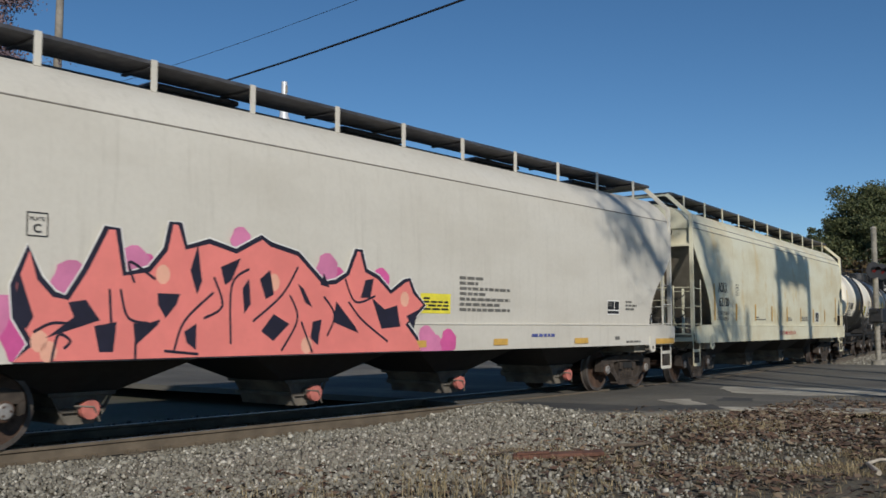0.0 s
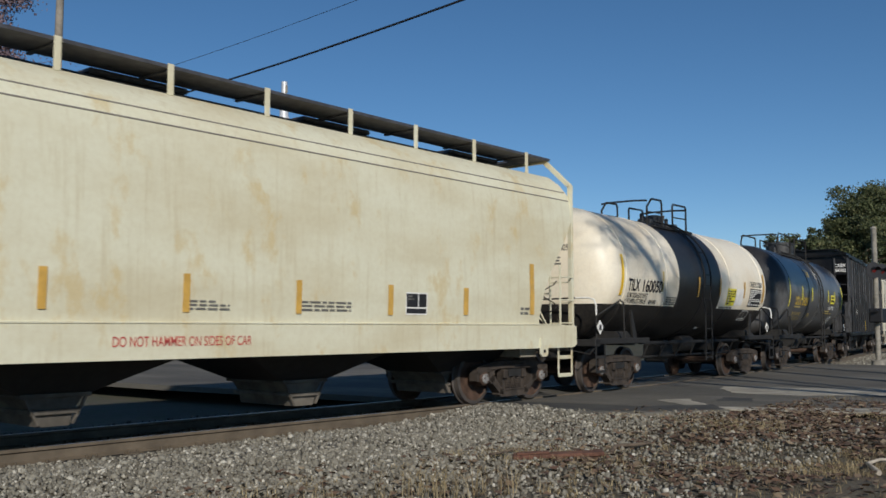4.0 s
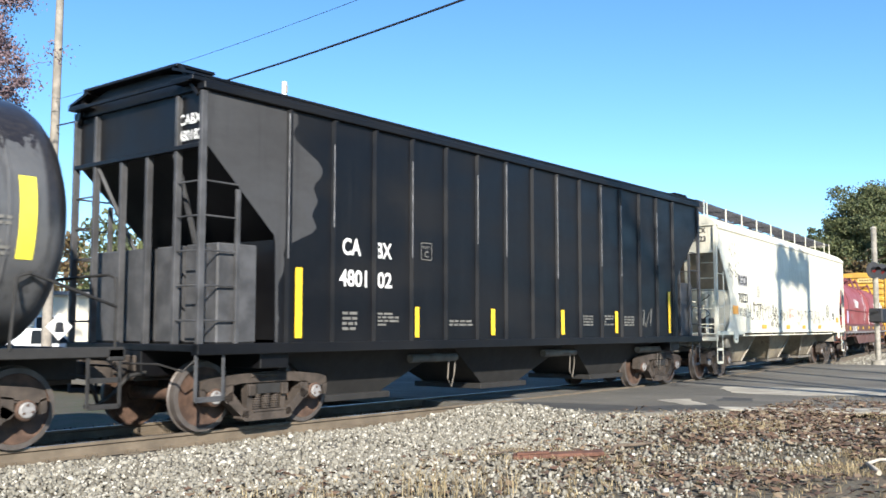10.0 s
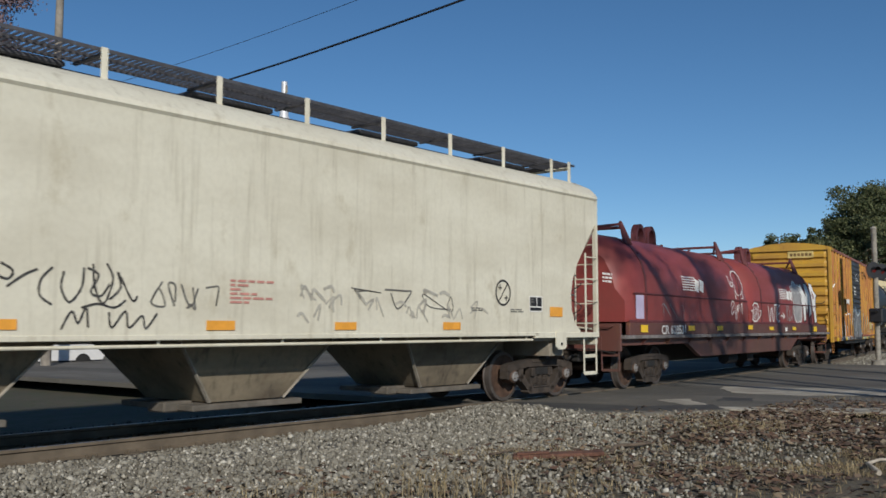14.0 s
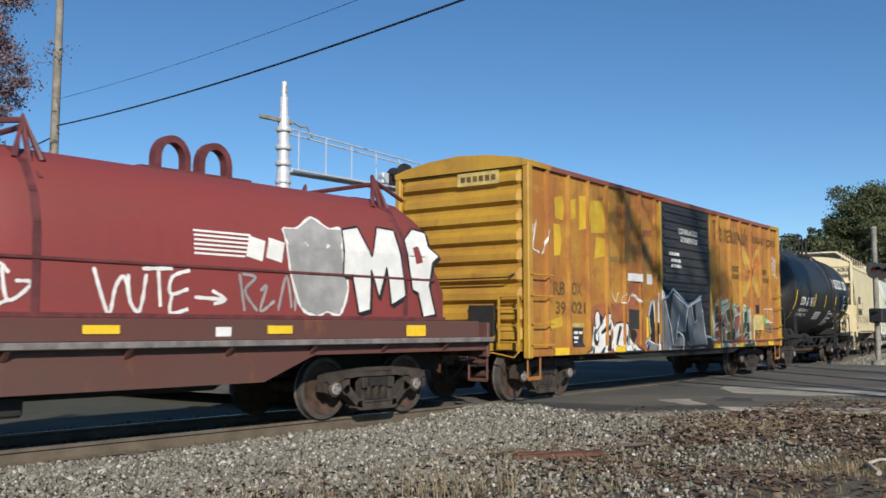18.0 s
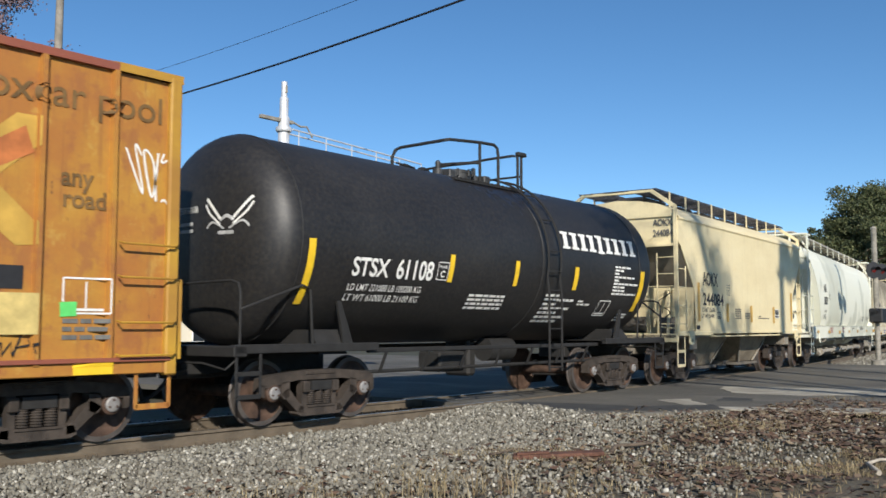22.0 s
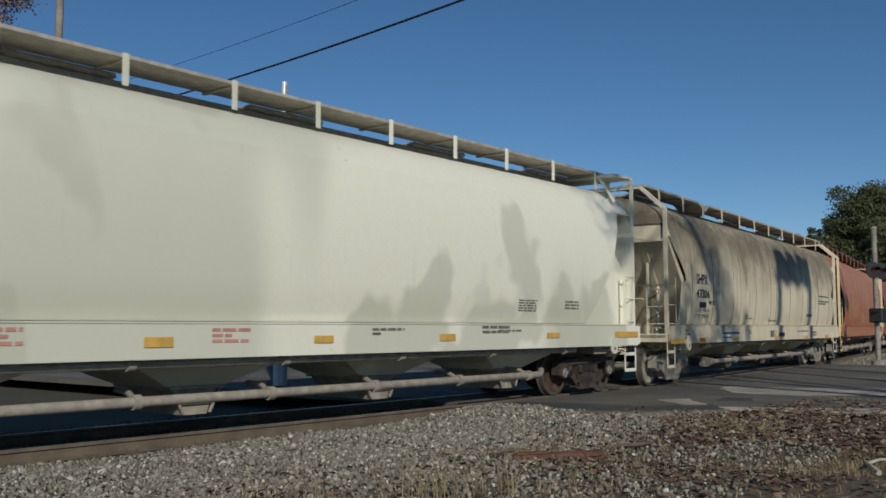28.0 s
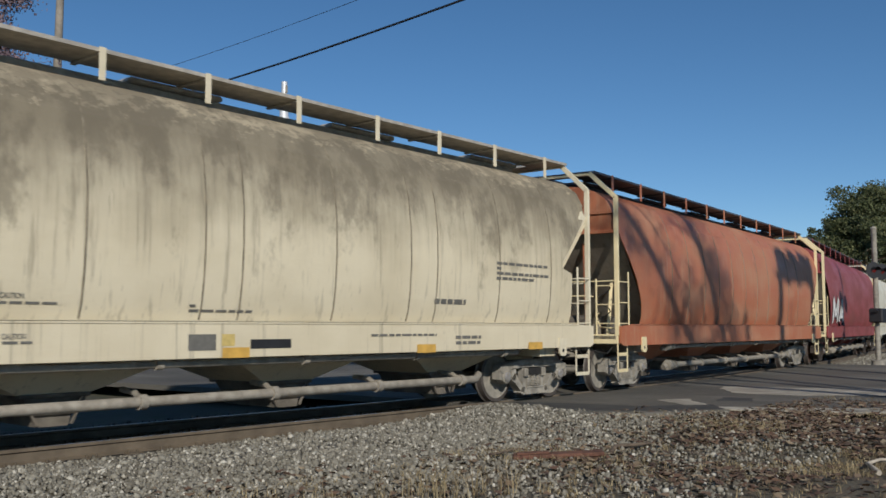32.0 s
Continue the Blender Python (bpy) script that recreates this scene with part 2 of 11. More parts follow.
# ---- mesh building ----
class Mesh:
    """Vertices and faces of one part, with a material slot for each face."""

    def __init__(self):
        self.v, self.f, self.k = [], [], []

    def add(self, verts, faces, slot=0):
        o = len(self.v)
        self.v += [tuple(p) for p in verts]
        self.f += [tuple(i + o for i in q) for q in faces]
        self.k += [slot] * len(faces)
        return self

    def box(self, x0, x1, y0, y1, z0, z1, b=0.006, slot=0, m=None):
        """A box with chamfered edges."""
        b = min(b, (x1 - x0) * 0.3, (y1 - y0) * 0.3, (z1 - z0) * 0.3)
        lo, hi = (x0, y0, z0), (x1, y1, z1)
        vs, ix = [], {}
        for sx in (0, 1):
            for sy in (0, 1):
                for sz in (0, 1):
                    s = (sx, sy, sz)
                    for a in range(3):
                        p = [(hi if s[i] else lo)[i] for i in range(3)]
                        for i in range(3):
                            if i != a:
                                p[i] += -b if s[i] else b
                        ix[s, a] = len(vs)
                        vs.append(p)
        fs = []
        for a in range(3):
            i, j = [k for k in range(3) if k != a]
            for w in (0, 1):
                loop = []
                for u, v in ((0, 0), (1, 0), (1, 1), (0, 1)):
                    s = [0, 0, 0]
                    s[a], s[i], s[j] = w, u, v
                    loop.append(ix[tuple(s), a])
                fs.append(loop if (w == 1) == (a != 1) else loop[::-1])
        for a in range(3):
            i, j = [k for k in range(3) if k != a]
            for u in (0, 1):
                for v in (0, 1):
                    s0, s1 = [0, 0, 0], [0, 0, 0]
                    s0[i] = s1[i] = u
                    s0[j] = s1[j] = v
                    s1[a] = 1
                    s0, s1 = tuple(s0), tuple(s1)
                    q = [ix[s0, i], ix[s1, i], ix[s1, j], ix[s0, j]]
                    flip = ((u == 1) == (v == 1)) == (a != 1)
                    fs.append(q[::-1] if flip else q)
        for s in [(p, q, r) for p in (0, 1) for q in (0, 1) for r in (0, 1)]:
            t = [ix[s, 0], ix[s, 1], ix[s, 2]]
            fs.append(t if sum(s) % 2 else t[::-1])
        if m:
            vs = [m @ Vector(p) for p in vs]
        return self.add(vs, fs, slot)

    def bar(self, p0, p1, w, h=None, slot=0):
        """A square bar between two points."""
        p0, p1 = Vector(p0), Vector(p1)
        d = p1 - p0
        m = Matrix.Translation(p0) @ d.to_track_quat("Z", "Y").to_matrix().to_4x4()
        h = h or w
        return self.box(-w / 2, w / 2, -h / 2, h / 2, 0, d.length, 0.004, slot, m)

    def tube(self, pts, r, n=8, slot=0, caps=True):
        pts = [Vector(p) for p in pts]
        rings, up = [], None
        for i, p in enumerate(pts):
            d = (pts[min(i + 1, len(pts) - 1)] - pts[max(i - 1, 0)]).normalized()
            if up is None:
                up = d.orthogonal().normalized()
            up = (up - d * up.dot(d)).normalized()
            s = d.cross(up)
            rr = r[i] if isinstance(r, (list, tuple)) else r
            rings.append([p + (up * math.cos(6.28319 * k / n) + s * math.sin(6.28319 * k / n)) * rr for k in range(n)])
        return self.rings(rings, slot, caps)

    def rings(self, rings, slot=0, caps=True, closed=True):
        n = len(rings[0])
        vs = [p for r in rings for p in r]
        fs = []
        for i in range(len(rings) - 1):
            for k in range(n if closed else n - 1):
                a, b = i * n + k, i * n + (k + 1) % n
                fs.append((a, b, b + n, a + n))
        if caps:
            fs.append(tuple(range(n))[::-1])
            fs.append(tuple(range((len(rings) - 1) * n, len(rings) * n)))
        return self.add(vs, fs, slot)

    def prism(self, poly, y0, y1, slot=0, plane="xz"):
        """A polygon given in (x, z), (y, z) or (x, y), given depth along the third axis."""
        put = {"xz": lambda a, b, c: (a, c, b), "yz": lambda a, b, c: (c, a, b), "xy": lambda a, b, c: (a, b, c)}[plane]
        n = len(poly)
        vs = [put(a, b, y0) for a, b in poly] + [put(a, b, y1) for a, b in poly]
        area = sum(poly[i][0] * poly[(i + 1) % n][1] - poly[(i + 1) % n][0] * poly[i][1] for i in range(n))
        fs = [tuple(range(n)), tuple(range(2 * n - 1, n - 1, -1))] + [(i, i + n, (i + 1) % n + n, (i + 1) % n) for i in range(n)]
        if (area < 0) == (plane == "xz"):
            fs = [f[::-1] for f in fs]
        return self.add(vs, fs, slot)

    def lathe(self, profile, centre, n=32, along="y", slot=0):
        """Turns (radius, distance) pairs about an axis."""
        rings = []
        for r, d in profile:
            ring = []
            for k in range(n):
                a = 6.2831853 * k / n
                c, s = r * math.cos(a), r * math.sin(a)
                ring.append(Vector(centre) + Vector({"y": (c, d, s), "z": (c, s, d), "x": (d, c, s)}[along]))
            rings.append(ring)
        return self.rings(rings, slot)

    def data(self, name, mats, smooth=35):
        me = bpy.data.meshes.new(name)
        me.from_pydata([tuple(p) for p in self.v], [], self.f)
        for mt in mats:
            me.materials.append(mt)
        me.polygons.foreach_set("material_index", self.k)
        if smooth:
            me.polygons.foreach_set("use_smooth", [True] * len(self.f))
            me.set_sharp_from_angle(angle=radians(smooth))
        me.update()
        return me


def part(name, mesh, mats, parent, label="", smooth=35, m=None):
    """Links a mesh as one object under a thing or a part."""
    if isinstance(mesh, Mesh):
        mesh = mesh.data(name, mats if isinstance(mats, (list, tuple)) else [mats], smooth)
    ob = new(name, mesh)
    ob.parent = parent
    if m is not None:
        ob.matrix_basis = m
    return tagged(ob, label)


def loose(name, mesh, mats, parent, label="", smooth=35):
    """Links each unconnected piece of a mesh as a part of its own."""
    root = list(range(len(mesh.v)))

    def find(i):
        while root[i] != i:
            root[i] = root[root[i]]
            i = root[i]
        return i

    for f in mesh.f:
        for i in f[1:]:
            root[find(i)] = find(f[0])
    sets = {}
    for f, k in zip(mesh.f, mesh.k):
        sets.setdefault(find(f[0]), []).append((f, k))
    for fk in sets.values():
        m, ix = Mesh(), {}
        for f, k in fk:
            for i in f:
                if i not in ix:
                    ix[i] = len(m.v)
                    m.v.append(mesh.v[i])
            m.f.append(tuple(ix[i] for i in f))
            m.k.append(k)
        part(name, m, mats, parent, label, smooth)


def thing(name, label, category, group="", kind="", at=None):
    ob = new(name)
    ob.empty_display_size = 0.3
    if at is not None:
        ob.matrix_basis = at
    return tagged(ob, label, category, group, kind)


# ---- wheels and trucks ----
WR = 0.457
WHEEL_PROFILE = [(0.08, -0.10), (0.115, -0.10), (0.12, -0.045), (0.20, -0.03), (0.33, -0.045), (0.385, -0.055), (0.395, -0.075), (WR, -0.07),
                 (WR + 0.006, 0.03), (WR + 0.028, 0.045), (WR + 0.022, 0.068), (0.41, 0.07), (0.395, 0.055), (0.33, 0.04), (0.20, 0.055), (0.13, 0.06), (0.12, 0.10), (0.08, 0.10)]


def wheelset_mesh(body, tread, cap):
    m = Mesh()
    for side in (-1, 1):
        rings = []
        for r, d in WHEEL_PROFILE:
            rings.append([Vector((r * math.cos(6.2831853 * k / 40), side * (0.775 - d * 1.0), r * math.sin(6.2831853 * k / 40))) for k in range(40)])
        if side > 0:
            rings = [q[::-1] for q in rings]
        o = len(m.f)
        m.rings(rings)
        for i in range(len(m.f) - o - 2):
            if i // 40 in (6, 7, 8):
                m.k[o + i] = 1
        # bearing and end cap with three bolts
        ring = [(0.12, 0.0), (0.125, 0.02), (0.125, 0.16), (0.11, 0.175)]
        m.lathe([(r, side * (0.93 + d)) for r, d in ring], (0, 0, 0), 20)
        m.lathe([(r, side * (1.10 + d)) for r, d in ((0.09, 0.0), (0.09, 0.025), (0.075, 0.035), (0.03, 0.038))], (0, 0, 0), 16, slot=2)
        for k in range(3):
            a = 2.0944 * k
            c = (0.055 * math.cos(a), side * 1.135, 0.055 * math.sin(a))
            m.lathe([(0.016, -0.01), (0.016, 0.018)], c, 6, slot=0)
    m.lathe([(0.085, -1.1), (0.085, 1.1)], (0, 0, 0), 16)
    return m.data("wheelset", [body, tread, cap], 30)


def side_frame_mesh(mat, side):
    """A cast side frame: arched top, sagging bottom, two windows and a spring opening."""
    y0, y1 = sorted((side * 0.93, side * 1.10))
    yi, yo = sorted((side * 0.96, side * 1.07))
    m = Mesh()
    top = [(-1.12, 0.56), (-1.10, 0.66), (-0.95, 0.70), (-0.55, 0.74), (-0.30, 0.76), (0.30, 0.76), (0.55, 0.74), (0.95, 0.70), (1.10, 0.66), (1.12, 0.56),
           (1.02, 0.53), (0.72, 0.58), (0.45, 0.62), (-0.45, 0.62), (-0.72, 0.58), (-1.02, 0.53)]
    m.prism(top, y0, y1)
    for s in (-1, 1):
        # pedestal and jaw over the bearing
        m.prism([(s * 1.12, 0.58), (s * 1.12, 0.42), (s * 1.06, 0.40), (s * 1.04, 0.56)], y0, y1)
        m.prism([(s * 0.74, 0.60), (s * 0.76, 0.42), (s * 0.70, 0.36), (s * 0.60, 0.40), (s * 0.60, 0.62)], y0, y1)
        # diagonal tension member and column
        m.prism([(s * 0.76, 0.44), (s * 0.44, 0.17), (s * 0.33, 0.15), (s * 0.33, 0.27), (s * 0.42, 0.30), (s * 0.62, 0.52)], y0, y1)
        m.prism([(s * 0.33, 0.16), (s * 0.25, 0.16), (s * 0.25, 0.68), (s * 0.36, 0.68)], yi, yo)
        m.box(s * 0.89 - 0.13, s * 0.89 + 0.13, y0 + 0.02, y1 - 0.01, 0.53, 0.60, 0.015)
        m.box(s * 0.29 - 0.06, s * 0.29 + 0.06, min(side * 1.08, side * 1.13), max(side * 1.08, side * 1.13), 0.44, 0.60, 0.012)
    m.prism([(-0.46, 0.15), (-0.38, 0.11), (0.38, 0.11), (0.46, 0.15), (0.42, 0.25), (-0.42, 0.25)], y0, y1)
    m.box(-0.27, 0.27, min(side * 0.9, side * 1.12), max(side * 0.9, side * 1.12), 0.225, 0.255, 0.006)
    m.box(-0.30, 0.30, min(side * 1.07, side * 1.115), max(side * 1.07, side * 1.115), 0.69, 0.74, 0.01)
    for s in (-1, 1):
        m.box(s * 0.10 - 0.03, s * 0.10 + 0.03, min(side * 1.07, side * 1.105), max(side * 1.07, side * 1.105), 0.12, 0.20, 0.008)
    return m.data("side_frame", [mat], 30)


def spring_mesh(mat):
    m = Mesh()
    prof = []
    for k in range(7):
        z = 0.26 + k * 0.031
        prof += [(0.058, z), (0.074, z + 0.008), (0.074, z + 0.017), (0.058, z + 0.024)]
    m.lathe(prof, (0, 0, 0), 10, "z")
    return m.data("spring", [mat], 40)


def bolster_mesh(mat):
    m = Mesh()
    m.prism([(-1.12, 0.47), (-0.9, 0.47), (-0.5, 0.36), (0.5, 0.36), (0.9, 0.47), (1.12, 0.47), (1.12, 0.60), (0.8, 0.62), (0.45, 0.70), (-0.45, 0.70), (-0.8, 0.62), (-1.12, 0.60)], -0.2, 0.2, plane="yz")
    m.lathe([(0.2, 0.70), (0.2, 0.80)], (0, 0, 0), 20, "z")
    for s in (-1, 1):
        m.box(s * 0.42 - 0.05, s * 0.42 + 0.05, -0.85, 0.85, 0.30, 0.42, 0.02)
        m.box(s * 0.46 - 0.04, s * 0.46 + 0.06, -0.80, -0.68, 0.28, 0.62, 0.02)
        m.box(s * 0.46 - 0.04, s * 0.46 + 0.06, 0.68, 0.80, 0.28, 0.62, 0.02)
    m.bar((-0.42, 0.1, 0.34), (0.42, 0.1, 0.30), 0.05)
    return m.data("bolster", [mat], 30)


TRUCK_SETS = {}
SPINNING = []


def truck(car, x, look_of="brown"):
    """One four-wheeled truck under a car, its centre x metres from the car's."""
    if look_of not in TRUCK_SETS:
        mt = M_TRUCKGREY if look_of == "grey" else M_TRUCK
        wm = M_TRUCKGREY if look_of == "grey" else M_WHEEL
        TRUCK_SETS[look_of] = (bolster_mesh(M_UNDER), side_frame_mesh(mt, -1), side_frame_mesh(mt, 1), spring_mesh(mt), wheelset_mesh(wm, M_TREAD, M_CAP))
    bol, near, far, spr, ws = TRUCK_SETS[look_of]
    t = part("truck", bol, None, car, "", m=pose(x, 0, 0))
    part("side_frame", near, None, t)
    part("side_frame", far, None, t)
    for y in (-1.04, 1.04):
        for i in (-0.165, 0.0, 0.165):
            part("spring", spr, None, t, m=pose(i, y, 0))
    for s in (-1, 1):
        w = part("wheelset", ws, None, t, m=pose(s * 0.89, 0, WR))
        SPINNING.append((w, s * 0.89))
    return t


def coupler(car, x, s, mat=None):
    """Draft box, knuckle coupler and air hose at one end; s is the way the end points."""
    m = Mesh()
    m.box(min(x - s * 0.9, x), max(x - s * 0.9, x), -0.22, 0.22, 0.66, 1.0, 0.015)
    m.box(min(x, x + s * 0.32), max(x, x + s * 0.32), -0.08, 0.08, 0.76, 0.93, 0.02)
    m.prism([(x + s * 0.28, -0.13), (x + s * 0.42, -0.17), (x + s * 0.62, -0.12), (x + s * 0.60, 0.02), (x + s * 0.46, 0.04), (x + s * 0.56, 0.16), (x + s * 0.40, 0.17), (x + s * 0.28, 0.1)], 0.70, 0.98, plane="xy")
    k = part("coupler", m, M_TRUCK, car)
    h = Mesh()
    h.tube([(x - s * 0.1, -0.32, 0.78), (x + s * 0.15, -0.32, 0.74), (x + s * 0.32, -0.22, 0.5), (x + s * 0.45, -0.06, 0.36), (x + s * 0.58, 0.0, 0.36)], 0.028, 8)
    part("air_hose", h, M_UNDER, k)
    lv = Mesh()
    lv.tube([(x - s * 0.1, -1.35, 0.95), (x + s * 0.04, -1.3, 0.82), (x + s * 0.10, -0.9, 0.9), (x + s * 0.16, -0.2, 0.9)], 0.014, 6)
    part("uncoupling_lever", lv, mat or M_UNDER, k)


def ladder(car, x, y, z0, z1, w, mat, n, across="x", name="ladder", stiles=True, bulge=0.0):
    """A ladder of n rungs, w wide, in the plane of the car's side (across x) or end (across y)."""
    m = Mesh()
    d = Vector((1, 0, 0)) if across == "x" else Vector((0, 1, 0))
    c = Vector((x, y, 0))
    if stiles:
        for s in (-0.5, 0.5):
            p = c + d * (s * w)
            m.bar(p + Vector((0, 0, z0)), p + Vector((0, 0, z1)), 0.05, 0.02)
    for i in range(n):
        z = z0 + (z1 - z0) * (i + 0.5) / n
        m.tube([c - d * (w / 2) + Vector((0, 0, z)), c + d * (w / 2) + Vector((0, 0, z))], 0.013, 6)
    return part(name, m, mat, car)


# ---- covered hoppers ----
ROUND = [(1.57, 1.42), (1.585, 1.9), (1.575, 2.6), (1.555, 3.2), (1.53, 3.6), (1.50, 3.82), (1.42, 3.98), (1.25, 4.18), (1.0, 4.36), (0.6, 4.47), (0.0, 4.50)]
BARREL = [(1.47, 1.44), (1.53, 1.62), (1.575, 1.95), (1.60, 2.4), (1.59, 2.9), (1.53, 3.4), (1.42, 3.8), (1.25, 4.1), (0.98, 4.30), (0.6, 4.42), (0.0, 4.46)]
FLAT = [(1.555, 1.27), (1.555, 2.0), (1.555, 3.0), (1.555, 3.9), (1.56, 3.93), (1.59, 3.97), (1.57, 4.03), (1.40, 4.20), (1.05, 4.36), (0.6, 4.45), (0.0, 4.50)]


def width_at(prof, z):
    for (y0, z0), (y1, z1) in zip(prof, prof[1:]):
        if z0 <= z <= z1:
            return y0 + (y1 - y0) * (z - z0) / max(z1 - z0, 1e-6)
    return prof[0][0] if z < prof[0][1] else prof[-1][0]


def reach(curve, z):
    """How far in from the end a cut-out's edge lies at height z; curve is (distance, height), from the top down."""
    if z >= curve[0][1]:
        return curve[0][0]
    for (d0, z0), (d1, z1) in zip(curve, curve[1:]):
        if z1 <= z <= z0:
            return d0 + (d1 - d0) * (z0 - z) / max(z0 - z1, 1e-6)
    return curve[-1][0]


ARCH_ROUND = [(0.05, 3.48), (0.14, 3.3), (0.34, 3.02), (0.58, 2.74), (0.84, 2.42), (1.05, 2.1), (1.18, 1.8), (1.25, 1.52), (1.25, 1.40)]
ARCH_LOW = [(0.05, 3.10), (0.12, 2.95), (0.30, 2.72), (0.55, 2.50), (0.82, 2.27), (1.03, 2.0), (1.15, 1.75), (1.2, 1.52), (1.2, 1.40)]
ARCH_CHANNEL = [(0.10, 3.62), (0.2, 3.5), (1.10, 2.62), (1.12, 2.5), (0.78, 2.40), (0.72, 1.40)]
ARCH_FLAT = [(0.06, 3.50), (0.20, 3.36), (0.52, 2.98), (0.82, 2.60), (0.99, 2.30), (1.05, 2.0), (1.03, 1.7), (0.92, 1.46), (0.72, 1.30), (0.70, 1.27)]
ARCH_GUSSET = [(0.62, 3.82), (0.74, 3.55), (0.95, 3.1), (1.25, 2.55), (1.6, 2.05), (1.95, 1.62), (2.08, 1.44)]
ARCH_STRAIGHT = [(0.06, 3.42), (0.22, 3.30), (0.58, 2.90), (0.88, 2.56), (1.06, 2.30), (1.12, 1.9), (1.14, 1.27)]


def side_sheet(car, half, prof, arch, top, s, mat, name="side_sheet", label=""):
    """The outer sheet of one side, cut out at both ends, 15 mm thick. s is -1 on the near side."""
    zs = sorted(set([z for _, z in prof if z <= top + 1e-6] + [z for _, z in arch if prof[0][1] <= z <= top] + [top]))
    rows = []
    for inner in (0, 1):
        for z in (zs if not inner else zs[::-1]):
            y = s * (width_at(prof, z) - 0.015 * inner)
            d = reach(arch, z)
            xs = [-half + d + (2 * half - 2 * d) * k / 24 for k in range(25)]
            rows.append([Vector((x, y, z)) for x in xs])
    rows.append(rows[0])
    rows = [r[::-1] for r in rows] if s < 0 else rows
    m = Mesh()
    m.rings(rows, caps=False, closed=False)
    n = len(zs)
    for e in (0, 24):
        for i in range(n - 1):
            a, b = rows[i][e], rows[i + 1][e]
            c, d = rows[2 * n - 2 - i][e], rows[2 * n - 1 - i][e]
            q = [a, b, c, d]
            m.add(q if (e == 0) else q[::-1], [(0, 1, 2, 3)])
    return part(name, m, mat, car, label, 25)


def roof(car, half, prof, top, mat, inset=0.04):
    pts = [(y, z) for y, z in prof if z >= top - 1e-6]
    ring = [(-y, z) for y, z in pts] + [(y, z) for y, z in pts[::-1][1:]]
    m = Mesh()
    xs = [-half + inset + (2 * half - 2 * inset) * k / 16 for k in range(17)]
    m.rings([[Vector((x, y, z)) for y, z in ring] for x in xs], caps=True, closed=True)
    m.f = [f[::-1] for f in m.f]
    return part("roof", m, mat, car, "", 30)


def end_sheet(car, half, prof, zb, zm, slope, s, mat, floor=1.2, top=4.0, ribbed=False):
    """Upright end, slope sheet under it and low bulkhead; s is the way the end points."""
    def face(line, name, skin):
        m = Mesh()
        ring = [[Vector((s * (half - d), y * (width_at(prof, z) - 0.02), z)) for y in (-1, -0.5, 0, 0.5, 1)] for d, z in line]
        back = [[p - Vector((s * 0.02, 0, 0)) for p in r] for r in ring[::-1]]
        m.rings(ring + back, caps=False, closed=False)
        if s < 0:
            m.f = [f[::-1] for f in m.f]
        return m if name == "end_sheet" else part(name, m, skin, car, "", 25)

    # slope sheet colour: grime plus painted shade beneath the upright end
    grime = mat if slope < 0.2 or ribbed or mat is M_CARBLACK else M_GRIMESHADE
    if ribbed:
        for y in (-1.44, 1.44):
            part("end_rib", Mesh().bar((s * (half - 0.14), y, 3.62), (s * (half - 1.16), y, 2.46), 0.12, 0.20), mat, car)
        for y in (-0.85, -0.28, 0.4, 1.0):
            part("end_rib", Mesh().bar((s * (half - 0.12), y, zb + 0.1), (s * (half - 1.25), y, 2.22), 0.16, 0.20), mat, car)
        for y in (-0.85, 0.05, 0.85):
            part("end_stay", Mesh().bar((s * (half - 0.55), y, floor), (s * (half - 0.62), y, 2.95), 0.05, 0.22), mat, car)
    if zm > 2 and grime is M_GRIMESHADE:
        face([(0.092, zb), (0.09 + slope, zm)], "slope_sheet", grime)
        face([(0.09 + slope, zm), (0.11 + slope, floor)], "bulkhead", mat)
    else:
        face([(0.092, zb), (0.09 + slope, zm), (0.09 + slope + 0.02, floor)], "slope_sheet", grime)
    if grime is M_GRIMESHADE:
        for y in (-0.62, 0.28):
            part("end_stay", Mesh().bar((s * (half - 0.42), y, floor), (s * (half - 0.30), y, zb - 0.05), 0.09, 0.05), mat, car)
        rv = Mesh().tube([(s * (half - 1.0), -0.35, floor + 0.24), (s * (half - 1.0), 0.75, floor + 0.24)], 0.2, 14)
        part("air_reservoir", rv, M_UNDERGREY, car)
        vb = Mesh().box(min(s * (half - 0.95), s * (half - 0.65)), max(s * (half - 0.95), s * (half - 0.65)), -1.15, -0.8, floor + 0.01, floor + 0.42, 0.03)
        part("brake_valve", vb, M_UNDERGREY, car)
    m = face([(0.09, 4.44), (0.09, top), (0.09, zb)], "end_sheet", mat)
    # turned flange along the lower edge of the upright part
    m.box(min(s * half - s * 0.09, s * half), max(s * half - s * 0.09, s * half), -1.46, 1.46, zb - 0.05, zb + 0.01, 0.006)
    return part("end_sheet", m, mat, car, "", 25)


